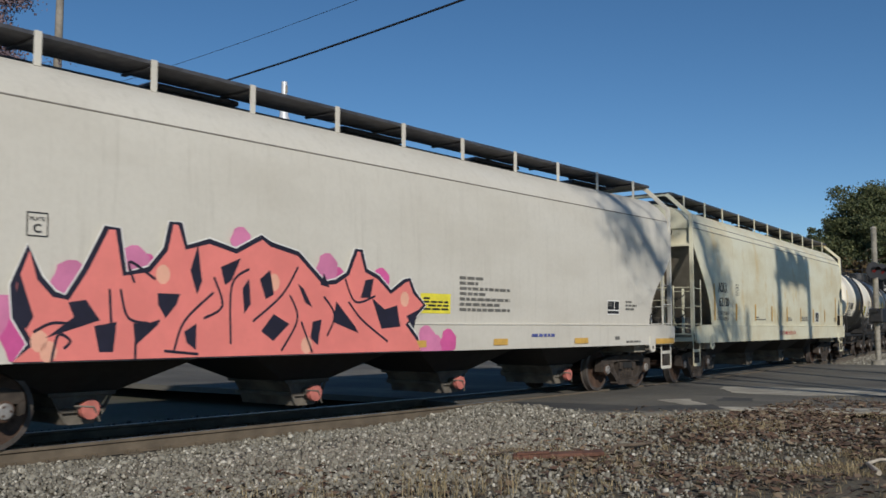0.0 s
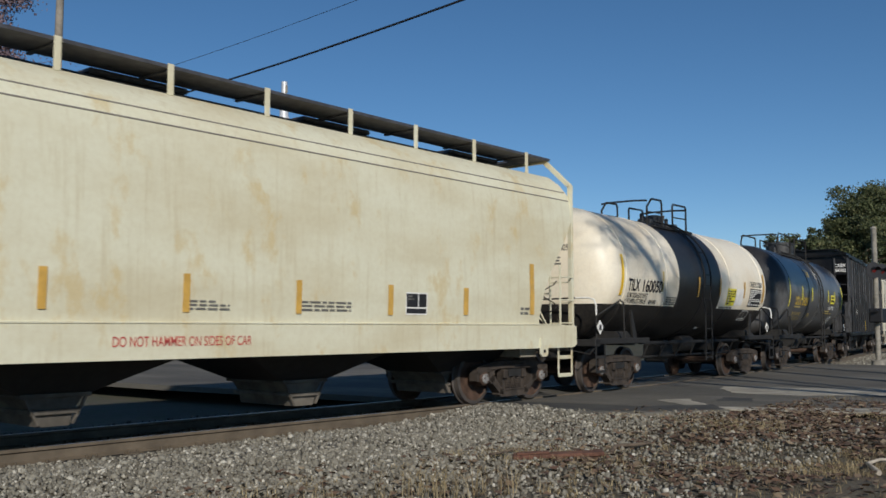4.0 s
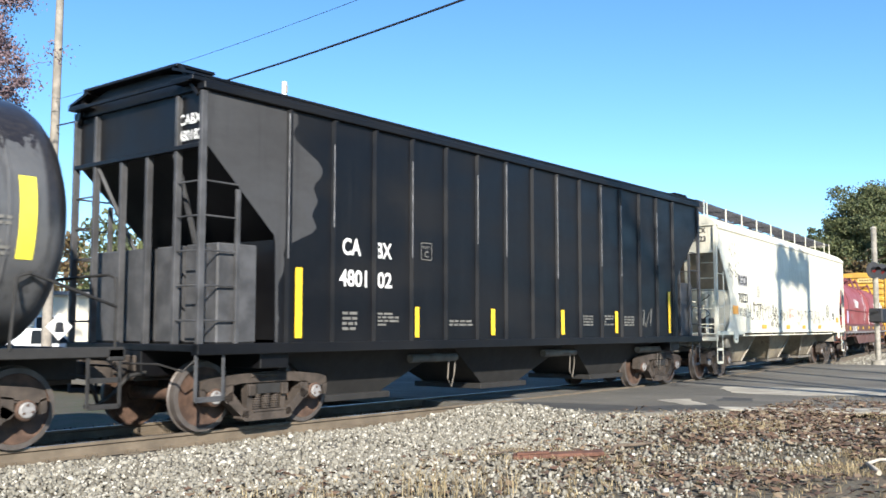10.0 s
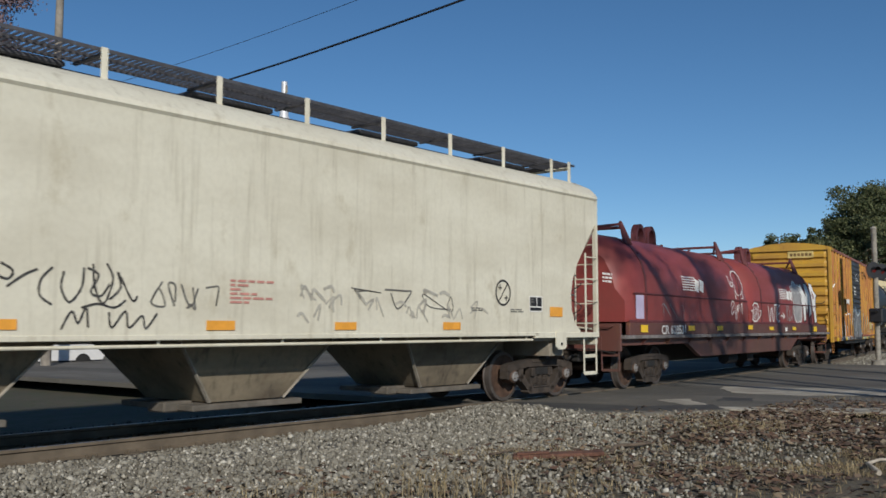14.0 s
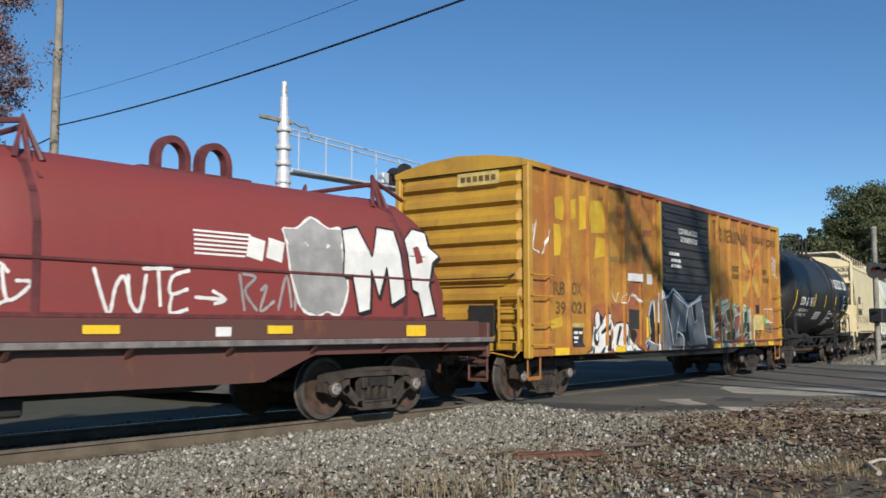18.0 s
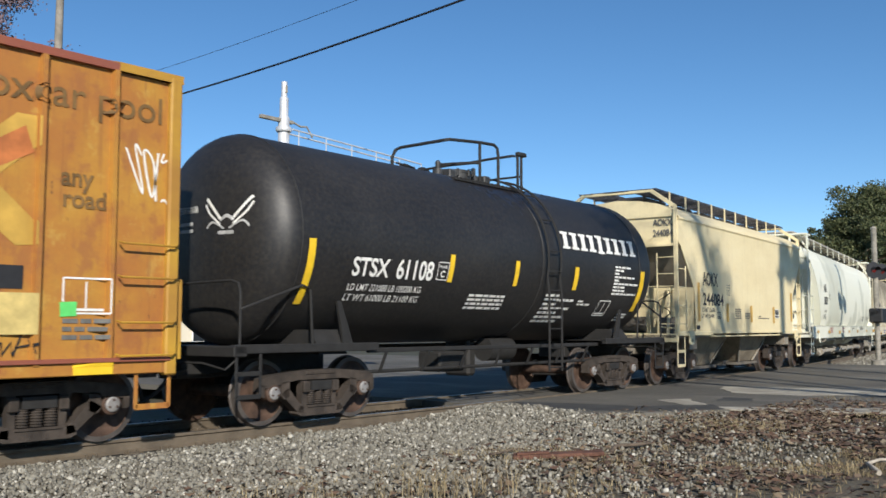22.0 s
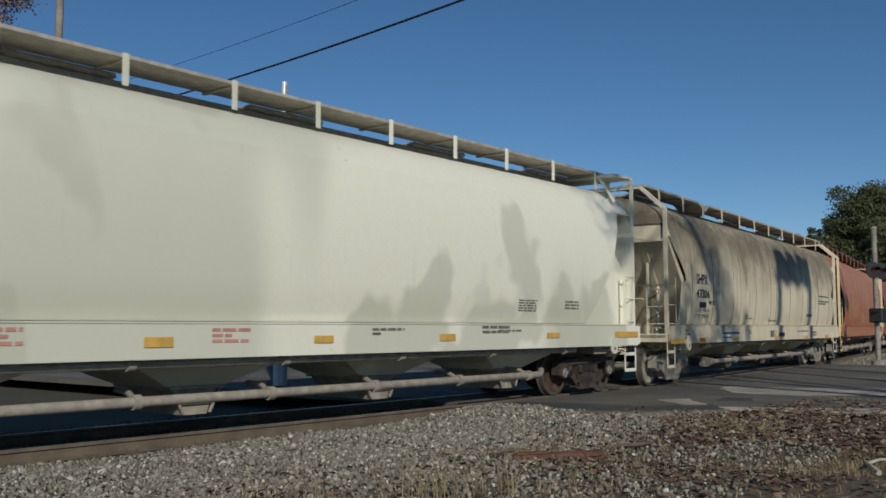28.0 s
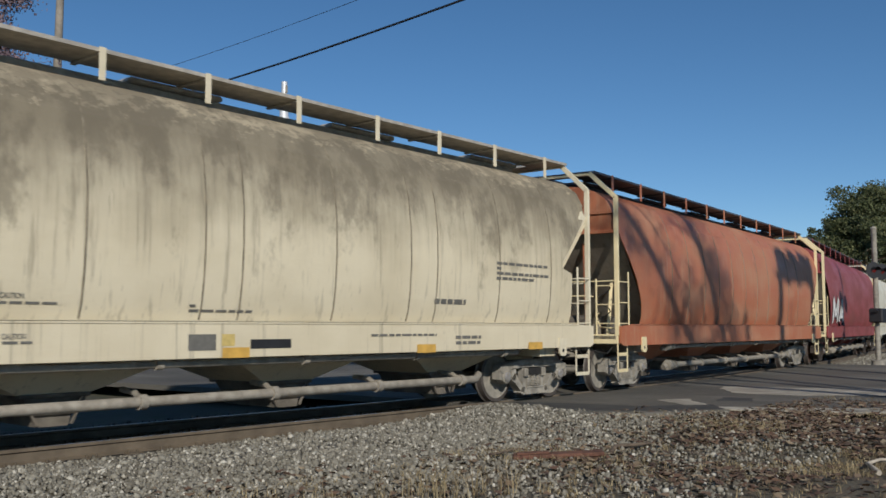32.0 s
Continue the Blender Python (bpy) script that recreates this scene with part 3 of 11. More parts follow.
def running_board(car, half, mat, post_mat, z=4.74, y0=0.32, y1=1.02, n=10, drop=0.40, slats=False, kink=None):
    """Walkways along both roof edges and across both ends, on upright brackets."""
    bd = Mesh()
    for s in (-1, 1):
        if slats:
            for k in range(int(half * 2 / 0.09)):
                x = -half + 0.05 + k * 0.09
                bd.box(x, x + 0.012, min(s * y0, s * y1), max(s * y0, s * y1), z - 0.035, z, 0.002)
            for y in (y0, (y0 + y1) / 2, y1):
                bd.box(-half, half, s * y - 0.006, s * y + 0.006, z - 0.045, z + 0.002, 0.002)
        elif kink and s < 0:
            for a, b, za, zb in ((-half, kink - 0.55, z, z), (kink - 0.55, kink, z, z - 0.17), (kink, kink + 0.35, z - 0.17, z), (kink + 0.35, half, z, z)):
                bd.prism([(a, za - 0.05), (b, zb - 0.05), (b, zb), (a, za)], s * y1, s * y0)
        else:
            bd.box(-half, half, min(s * y0, s * y1), max(s * y0, s * y1), z - 0.05, z, 0.004)
    for s in (-1, 1):
        bd.box(min(s * half, s * (half - 0.42)), max(s * half, s * (half - 0.42)), -y0 + 0.005, y0 - 0.005, z - 0.05, z - 0.004, 0.004)
    b = part("running_board", bd, mat, car)
    for s in (-1, 1):
        for k in range(n):
            x = -half + 0.9 + (2 * half - 1.8) * k / (n - 1) + (0.06 if k % 3 == 1 else 0.0)
            p = Mesh()
            p.box(x - 0.045, x + 0.045, s * (y1 + 0.012) - 0.008, s * (y1 + 0.012) + 0.008, z - drop, z + 0.01, 0.003)
            p.box(x - 0.03, x + 0.03, min(s * y0, s * y1), max(s * y0, s * y1), z - 0.085, z - 0.054, 0.003, 1)
            part("bracket", p, [post_mat, mat], b)
    hc = Mesh()
    hc.box(-half + 0.9, half - 0.9, -0.30, 0.30, 4.40, 4.60, 0.02)
    for k in range(5):
        x = -half + 1.6 + (2 * half - 3.2) * k / 4
        hc.box(x - 0.75, x + 0.75, -0.36, 0.36, 4.60, 4.68, 0.03)
    loose("roof_hatch", hc, mat, car)


def corner_irons(car, half, s, mat, board_z=4.74, board_y=0.9, bend_z=4.15, tall=None, end_ladder=True, top=3.15, straight_post=False):
    """Posts, side ladder, end ladder, sill steps and hand holds at one end. s is the way the end points."""
    x = s * (half - 0.03)
    for side in (-1, 1):
        y = side * 1.5
        m = Mesh()
        m.bar((x, y, 1.2), (x, y, bend_z), 0.07, 0.09)
        if straight_post:
            m.bar((x - s * 0.35, side * 1.12, 4.24), (x - s * 0.35, side * 1.12, board_z + 0.01), 0.09, 0.02)
        else:
            m.bar((x, y, bend_z - 0.02), (x, side * board_y, board_z - 0.05), 0.07, 0.09)
        part("corner_post", m, mat, car)
        xi = s * (half - 0.5)
        lad = Mesh()
        lad.bar((xi, side * 1.55, 1.22), (xi, side * 1.55, tall or 2.85), 0.05, 0.02)
        for k in range(4 if top > 3 else 3):
            z = 1.45 + k * 0.44
            lad.tube([(x, side * 1.55, z), (xi, side * 1.55, z)], 0.013, 6)
        loose("ladder_iron", lad, mat, car)
        st = Mesh()
        for xx in (x, xi):
            st.bar((xx, side * 1.5, 0.45), (xx, side * 1.5, 1.2), 0.05, 0.012)
        for z in (0.46, 0.80):
            st.bar((x, side * 1.5, z), (xi, side * 1.5, z), 0.012, 0.07)
        part("sill_step", st, mat, car)
        if end_ladder:
            el = Mesh()
            yi = side * 1.02
            el.bar((x, yi, 1.2), (x, yi, top), 0.045, 0.025)
            for k in range(5 if top > 3 else 3):
                z = 1.45 + k * 0.40
                el.tube([(x, y, z), (x, yi, z)], 0.012, 6)
            loose("end_ladder", el, mat, car)
    top = Mesh()
    top.bar((x, -board_y, board_z - 0.06), (x, board_y, board_z - 0.06), 0.06, 0.06)
    top.bar((x, -1.5, 2.35), (x, 1.5, 2.35), 0.025, 0.025)
    loose("cross_rail", top, mat, car)


def tall_irons(car, half, s, mat):
    """Tall straight posts that carry a full-width end platform, with a few rungs and short side ladders."""
    x = s * (half - 0.04)
    deck = Mesh()
    x0, x1 = sorted((s * (half + 0.02), s * (half - 0.75)))
    deck.box(x0, x1, -1.46, 1.46, 4.60, 4.66, 0.006)
    part("end_platform_deck", deck, mat, car)
    for y in (-1.46, -0.88, 0.15, 1.46):
        part("end_post", Mesh().bar((x, y, 1.2), (x, y, 4.60), 0.085, 0.06), mat, car)
    for side in (-1, 1):
        xi = s * (half - 0.5)
        rungs = Mesh()
        rungs.bar((xi, side * 1.52, 1.2), (xi, side * 1.52, 2.55), 0.05, 0.02)
        for z in (1.5, 1.98, 2.46):
            rungs.tube([(x, side * 1.50, z), (xi, side * 1.52, z)], 0.014, 6)
            rungs.tube([(x, side * 1.46, z), (x, side * 0.88, z)], 0.014, 6)
        loose("ladder_iron", rungs, mat, car)
        br = Mesh()
        br.bar((s * (half - 0.70), side * 1.05, 4.62), (s * (half - 0.70), side * 1.42, 4.05), 0.07, 0.05)
        br.bar((x, side * 1.46, 4.55), (s * (half - 0.70), side * 1.40, 4.30), 0.06, 0.05)
        part("deck_brace", br, mat, car)
        st = Mesh()
        for xx in (x, xi):
            st.bar((xx, side * 1.5, 0.45), (xx, side * 1.5, 1.2), 0.05, 0.012)
        for z in (0.46, 0.80):
            st.bar((x, side * 1.5, z), (xi, side * 1.5, z), 0.012, 0.07)
        part("sill_step", st, mat, car)
    rail = Mesh()
    rail.tube([(x, -1.46, 2.46), (x, 1.46, 2.46)], 0.016, 6)
    part("cross_rail", rail, mat, car)
    for y in (-0.72, 0.72):
        xh = s * (half - 0.125)
        part("access_hole", Mesh().lathe([(0.02, -0.012), (0.21, -0.012), (0.23, 0.0), (0.21, 0.012), (0.02, 0.012)], (xh, y, 1.78), 24, "x"), M_UNDER, car, "round dark opening")


def brake_wheel(car, x, s, mat, y=-0.55, z=2.25):
    m = Mesh()
    c = Vector((x + s * 0.02, y, z))
    ring = [c + Vector((0, 0.27 * math.cos(6.2832 * k / 24), 0.27 * math.sin(6.2832 * k / 24))) for k in range(25)]
    m.tube(ring, 0.016, 6, caps=False)
    for k in range(5):
        a = 6.2832 * k / 5
        m.tube([c, c + Vector((0, 0.27 * math.cos(a), 0.27 * math.sin(a)))], 0.011, 5)
    m.lathe([(0.05, -0.03), (0.05, 0.03)], c, 10, "x")
    w = part("brake_wheel", m, mat, car)
    g = Mesh()
    g.box(min(x - s * 0.25, x - s * 0.03), max(x - s * 0.25, x - s * 0.03), y - 0.17, y + 0.17, z - 0.22, z + 0.20, 0.03)
    g.bar((x - s * 0.15, y, z - 0.2), (x - s * 0.15, y, 1.15), 0.03)
    g.tube([(x - s * 0.3, y + 0.5, 1.22), (x - s * 0.3, y + 0.5, 1.95)], 0.16, 12)
    g.box(min(x - s * 0.5, x - s * 0.2), max(x - s * 0.5, x - s * 0.2), y + 0.25, y + 0.6, 1.22, 1.5, 0.02)
    part("brake_gear", g, mat, car)


def bay(car, x, w, gate_w, mat, gate_mat, z0=1.0, z1=0.36, y0=1.1, y1=0.45, valve=False):
    """A hopper bay that narrows to its outlet gate."""
    m = Mesh()
    ring = lambda hx, hy, z: [Vector((x - hx, -hy, z)), Vector((x + hx, -hy, z)), Vector((x + hx, hy, z)), Vector((x - hx, hy, z))]
    m.rings([ring(w, y0, z0 + 0.3), ring(w, y0, z0), ring(0.40, 0.62, z1 + 0.20)])
    b = part("hopper_bay", m, mat, car, "", 20)
    g = Mesh()
    yo = 0.62
    g.box(x - 0.44, x + 0.44, -yo - 0.06, yo + 0.06, z1 + 0.18, z1 + 0.23, 0.01)
    g.prism([(x - 0.36, z1 + 0.18), (x + 0.36, z1 + 0.18), (x + 0.24, z1 + 0.02), (x + 0.19, z1 - 0.16), (x - 0.19, z1 - 0.16), (x - 0.24, z1 + 0.02)], -yo, yo)
    g.box(x - 0.30, x + 0.30, -yo - 0.05, yo + 0.05, z1 - 0.02, z1 + 0.04, 0.008)
    for e in (-1, 1):
        g.bar((x + e * 0.38, -yo - 0.03, z1 + 0.18), (x + e * 0.21, -yo - 0.03, z1 - 0.14), 0.04, 0.03)
    if valve:
        g.tube([(x, -0.84, z1 + 0.03), (x, 0.84, z1 + 0.03)], 0.085, 14)
        g.tube([(x, -0.86, z1 + 0.03), (x, -0.78, z1 + 0.03)], 0.12, 14, 1)
        g.tube([(x + 0.14, -0.83, z1 - 0.12), (x + 0.03, -0.87, z1 + 0.06), (x - 0.2, -0.84, z1 + 0.08)], 0.014, 5)
    part("outlet_gate", g, [gate_mat, M_VALVE], b)


def end_details(car, half, s, mat, pad_x, pad_z=1.0, pad_y=1.61, pad_w=0.12):
    """Diagonal braces, brake pipes, a hand brake chain, sill plates and jacking pads at one end."""
    x = s * half
    for y in (-1.18, 0.95):
        part("end_brace", Mesh().bar((x - s * 0.25, y, 1.22), (x - s * 0.95, y * 0.8, 2.35), 0.07, 0.03), mat, car)
    for k, (y, z) in enumerate(((-0.95, 1.34), (-0.2, 1.42), (0.55, 1.30))):
        p = Mesh()
        p.tube([(x - s * 0.12, y - 0.5, z), (x - s * 0.14, y - 0.1, z + 0.04), (x - s * 0.35, y + 0.1, z + 0.30), (x - s * 0.75, y + 0.2, z + 0.34)], 0.016, 6)
        part("brake_pipe", p, M_UNDERGREY if k % 2 else mat, car)
    part("pipe_loop", Mesh().tube([(x - s * (0.2 + 0.12 * math.sin(0.9 * k)), -1.1 + 0.16 * math.cos(0.9 * k), 1.5 + 0.07 * k) for k in range(12)], 0.012, 5), M_UNDER, car)
    part("end_sill", Mesh().box(min(x, x - s * 0.08), max(x, x - s * 0.08), -1.52, 1.52, 1.02, 1.22, 0.01), mat, car)
    for side in (-1, 1):
        part("end_grab_iron", Mesh().tube([(x - s * 0.02, side * 0.35, 2.02), (x + s * 0.06, side * 0.38, 2.04), (x + s * 0.06, side * 0.92, 2.04), (x - s * 0.02, side * 0.95, 2.02)], 0.014, 6), mat, car)
        yy = sorted((side * (pad_y - 0.02), side * (pad_y + 0.012)))
        xp = s * pad_x
        pad = part("jacking_pad", Mesh().prism([(xp - pad_w, pad_z + 0.16), (xp - pad_w, pad_z - 0.12), (xp - pad_w * 0.6, pad_z - 0.17), (xp + pad_w * 0.6, pad_z - 0.17), (xp + pad_w, pad_z - 0.12), (xp + pad_w, pad_z + 0.16)], *yy), mat, car)
        part("pad_hole", Mesh().lathe([(0.035, side * (pad_y + 0.0125)), (0.035, side * (pad_y + 0.015))], (xp, 0, pad_z - 0.07), 12), M_UNDER, pad)


def frame_under(car, half, mat, floor=1.2, stub=2.3):
    """Centre sill, end platforms and bolster beams."""
    m = Mesh()
    for s in (-1, 1):
        m.box(min(s * half, s * (half - stub)), max(s * half, s * (half - stub)), -1.48, 1.48, floor - 0.09, floor, 0.01)
        m.box(min(s * half, s * (half - stub - 0.6)), max(s * half, s * (half - stub - 0.6)), -0.33, 0.33, 0.72, floor - 0.09, 0.01)
        m.box(min(s * (half - 1.6), s * (half - 1.1)), max(s * (half - 1.6), s * (half - 1.1)), -1.4, 1.4, 0.82, floor - 0.09, 0.01)
    loose("end_platform", m, mat, car)


def side_sill(car, half, s, mat, z0=0.985, z1=1.42, y=1.60, inset=0.0):
    m = Mesh()
    yy = sorted((s * y, s * (y - 0.05)))
    m.prism([(-half + inset, z0 + 0.05), (-half + inset + 0.12, z0), (half - inset - 0.12, z0), (half - inset, z0 + 0.05), (half - inset, z1 - 0.03), (half - inset - 0.5, z1), (-half + inset + 0.5, z1), (-half + inset, z1 - 0.03)], yy[0], yy[1])
    yy = sorted((s * y, s * (y - 0.10)))
    m.box(-half + 0.55, half - 0.55, yy[0] - (0.012 if s < 0 else 0), yy[1] + (0.012 if s > 0 else 0), z1 - 0.012, z1 + 0.012, 0.004)
    return part("side_sill", m, mat, car)


M_SEAM = plain("dark_seam_line", (0.22, 0.20, 0.17), 0.7, 0, 0.2)
M_SEAMBROWN = plain("dirt_filled_seam", (0.20, 0.17, 0.12), 0.8, 0, 0.3)
M_VALVE = plain("faded_red_valve_cap", (0.50, 0.16, 0.13), 0.6, 0, 0.2)


def hopper_round(name, label, s0, half, trucks, mat, prof, bays, irons=None, truck_look="brown", board=None, post=None, seams=(), pipes=False, slats=False, kink=None, gate_mat=None, roofmat=None, gusset=False, end_mid=1.45, slope=1.75, roof_seams=(), valve=False, arch=ARCH_ROUND, ribbed=False, end_mat=None):
    """A curved-side covered hopper; returns its Empty, at the middle of the car on the rail top."""
    car = thing(name, label, "hopper car", "cars of the freight train")
    irons = irons or mat
    for s in (-1, 1):
        side_sheet(car, half, prof, ARCH_GUSSET if gusset else arch, 3.82 if prof is ROUND else 3.8, s, mat)
        if gusset:
            for e in (-1, 1):
                gp = Mesh()
                gp.prism([(e * (half - 0.04), 1.40), (e * (half - 2.25), 1.40), (e * (half - 1.0), 3.3), (e * (half - 0.85), 4.05), (e * (half - 0.5), 4.25), (e * (half - 0.5), 3.0), (e * (half - 0.04), 2.5)] if e > 0 else [(e * (half - 0.06), 1.40), (e * (half - 2.25), 1.40), (e * (half - 1.0), 3.3), (e * (half - 0.85), 4.05), (e * (half - 0.06), 4.2)], *sorted((s * 1.22, s * 1.26)))
                part("end_gusset", gp, mat, car)
                fl = Mesh()
                fl.rings([[Vector((e * (half - reach(ARCH_GUSSET, z) - 0.004), s * y, z)) for y in (width_at(prof, z) - 0.004, 1.24)] for z in [1.44 + 0.17 * k for k in range(14)]], caps=False, closed=False)
                part("turned_edge", fl, mat, car)
        side_sill(car, half, s, mat)
        end_sheet(car, half, prof, 3.42, end_mid, slope, s, end_mat or mat, ribbed=ribbed)
        if gusset:
            tall_irons(car, half, s, irons)
        else:
            corner_irons(car, half, s, irons, tall=2.55, top=2.4)
        end_details(car, half, s, irons, half - 1.15)
        coupler(car, s * (half + 0.02), s)
        truck(car, s * trucks, truck_look)
    roof(car, half, prof, 3.82 if prof is ROUND else 3.8, roofmat or mat)
    running_board(car, half, board or M_BOARD, post or mat, n=11, slats=slats, kink=kink)
    frame_under(car, half, M_GRIMESHADE if mat is not M_DUSTY else mat)
    brake_wheel(car, half, 1, irons)
    for x in bays:
        bay(car, x, 1.45, 0.45, mat if pipes else M_UNDER, gate_mat or M_UNDERGREY, valve=valve)
    if seams or roof_seams:
        sm = Mesh()
        zs = [1.46 + 0.15 * k for k in range(20)]
        for x in seams:
            for s in (-1, 1):
                sq = Mesh()
                sq.rings([[Vector((x + dx, s * (width_at(prof, z) + dy), z)) for dx, dy in ((-0.014, -0.003), (-0.010, 0.008), (0.010, 0.008), (0.014, -0.003))] for z in zs])
                part("weld_seam", sq, M_SEAMBROWN, car)
        for z in roof_seams:
            for s in (-1, 1):
                y = width_at(prof, z)
                sm.bar((-half + 0.1, s * y, z), (half - 0.1, s * y, z), 0.022, 0.022)
        if roof_seams:
            loose("weld_seam", sm, M_SEAM if roof_seams else M_SEAMBROWN, car)
    if pipes:
        for z, y, x0, x1, r in ((0.92, 1.42, -half + 2.9, half - 2.4, 0.05), (0.47, 1.25, -half + 3.4, half - 3.4, 0.065)):
            p = Mesh()
            p.tube([(x0 - 0.2, -y + 0.05, z - 0.05), (x0, -y, z), (x1, -y, z), (x1 + 0.35, -y + 0.2, z + 0.06)], r, 12)
            p.tube([(x0 - 0.12, -y - 0.02, z), (x0 + 0.06, -y - 0.02, z)], r * 1.9, 12)
            for k in range(6):
                x = x0 + 0.4 + (x1 - x0 - 0.8) * k / 5
                p.tube([(x - 0.05, -y, z), (x + 0.05, -y, z)], r * 1.45, 12)
                if z > 0.5:
                    p.bar((x, -y + 0.05, z), (x + 0.02, -y + 0.05, 1.05), 0.03)
                else:
                    p.tube([(x, -y, z), (x + 0.06, -y + 0.25, z + 0.10), (x + 0.10, -y + 0.6, z + 0.12)], 0.04, 8)
            part("air_pipe", p, M_PIPE, car)
    return car


M_PIPE = plain("dusty_brown_grey_pipe_steel", (0.31, 0.28, 0.23), 0.8, 0.1, 0.25)


def hopper_flat(name, label, s0, half, trucks, mat, arch, bays, irons=None, post=None, slats=True, pad=1.45):
    car = thing(name, label, "hopper car", "cars of the freight train")
    for s in (-1, 1):
        side_sheet(car, half, FLAT, arch, 4.03, s, mat)
        end_sheet(car, half, FLAT, 3.36, 2.36, 0.95, s, mat)
        corner_irons(car, half, s, irons or mat, bend_z=4.02 if pad > 1 else 4.28, straight_post=pad > 1)
        end_details(car, half, s, irons or mat, half - pad, 1.12, 1.575, 0.17)
        pr = Mesh().tube([(-half + 2.3, s * 1.5, 1.14), (half - 2.3, s * 1.5, 1.14)], 0.022, 8)
        for k in range(7):
            xk = -half + 2.5 + (2 * half - 5.0) * k / 6
            pr.bar((xk, s * 1.5, 1.12), (xk, s * 1.5, 1.24), 0.04, 0.02)
        part("side_pipe", pr, mat, car)
        coupler(car, s * (half + 0.02), s)
        truck(car, s * trucks)
        m = Mesh()
        yy = sorted((s * 1.57, s * 1.52))
        m.box(-half + 2.2, half - 2.2, yy[0], yy[1], 1.21, 1.275, 0.006)
        for e in (-1, 1):
            x0, x1 = sorted((e * (half - 0.02), e * (half - 2.3)))
            m.box(x0, x1, yy[0], yy[1], 1.17, 1.27, 0.006)
        part("side_sill", m, mat, car)
    roof(car, half, FLAT, 4.03, mat)
    running_board(car, half, M_BOARD, post or mat, n=10, slats=slats)
    frame_under(car, half, M_GRIMESHADE if mat is not M_DUSTY else mat)
    brake_wheel(car, half, 1, irons or mat)
    for x in bays:
        m = Mesh()
        ring = lambda a, b, hy, z: [Vector((x + a, -hy, z)), Vector((x + b, -hy, z)), Vector((x + b, hy, z)), Vector((x + a, hy, z))]
        m.rings([ring(-1.35, 1.35, 1.08, 1.6), ring(-1.35, 1.35, 1.08, 1.2), ring(-0.62, 0.62, 0.75, 0.36)])
        b = part("hopper_bay", m, M_BAYGRIME, car, "", 20)
        for e in (-1, 1):
            part("bay_flange", Mesh().bar((x + e * 1.35, -1.09, 1.2), (x + e * 0.64, -0.78, 0.36), 0.05, 0.03), M_PIPE, b)
        g = Mesh()
        g.box(x - 0.95, x + 0.95, -0.85, 0.85, 0.26, 0.34, 0.01)
        g.box(x - 1.15, x - 0.7, -0.5, -0.1, 0.24, 0.38, 0.02)
        part("outlet_gate", g, M_UNDERGREY, b)
    return car


M_BULKHEAD = plain("faded_black_bulkhead", (0.055, 0.055, 0.057), 0.6, 0, 0.4, 3)
M_FADEDBLACK = paint("chalky_faded_black", (0.045, 0.045, 0.046), (0.016, 0.016, 0.017), 0.6, 0.7, rough=0.7)
# pale grey that paints sun glints on the rib edges
M_RIBGLINT = plain("pale_rib_glint", (0.15, 0.15, 0.155), 0.4, 0.3, 0.4, 6)


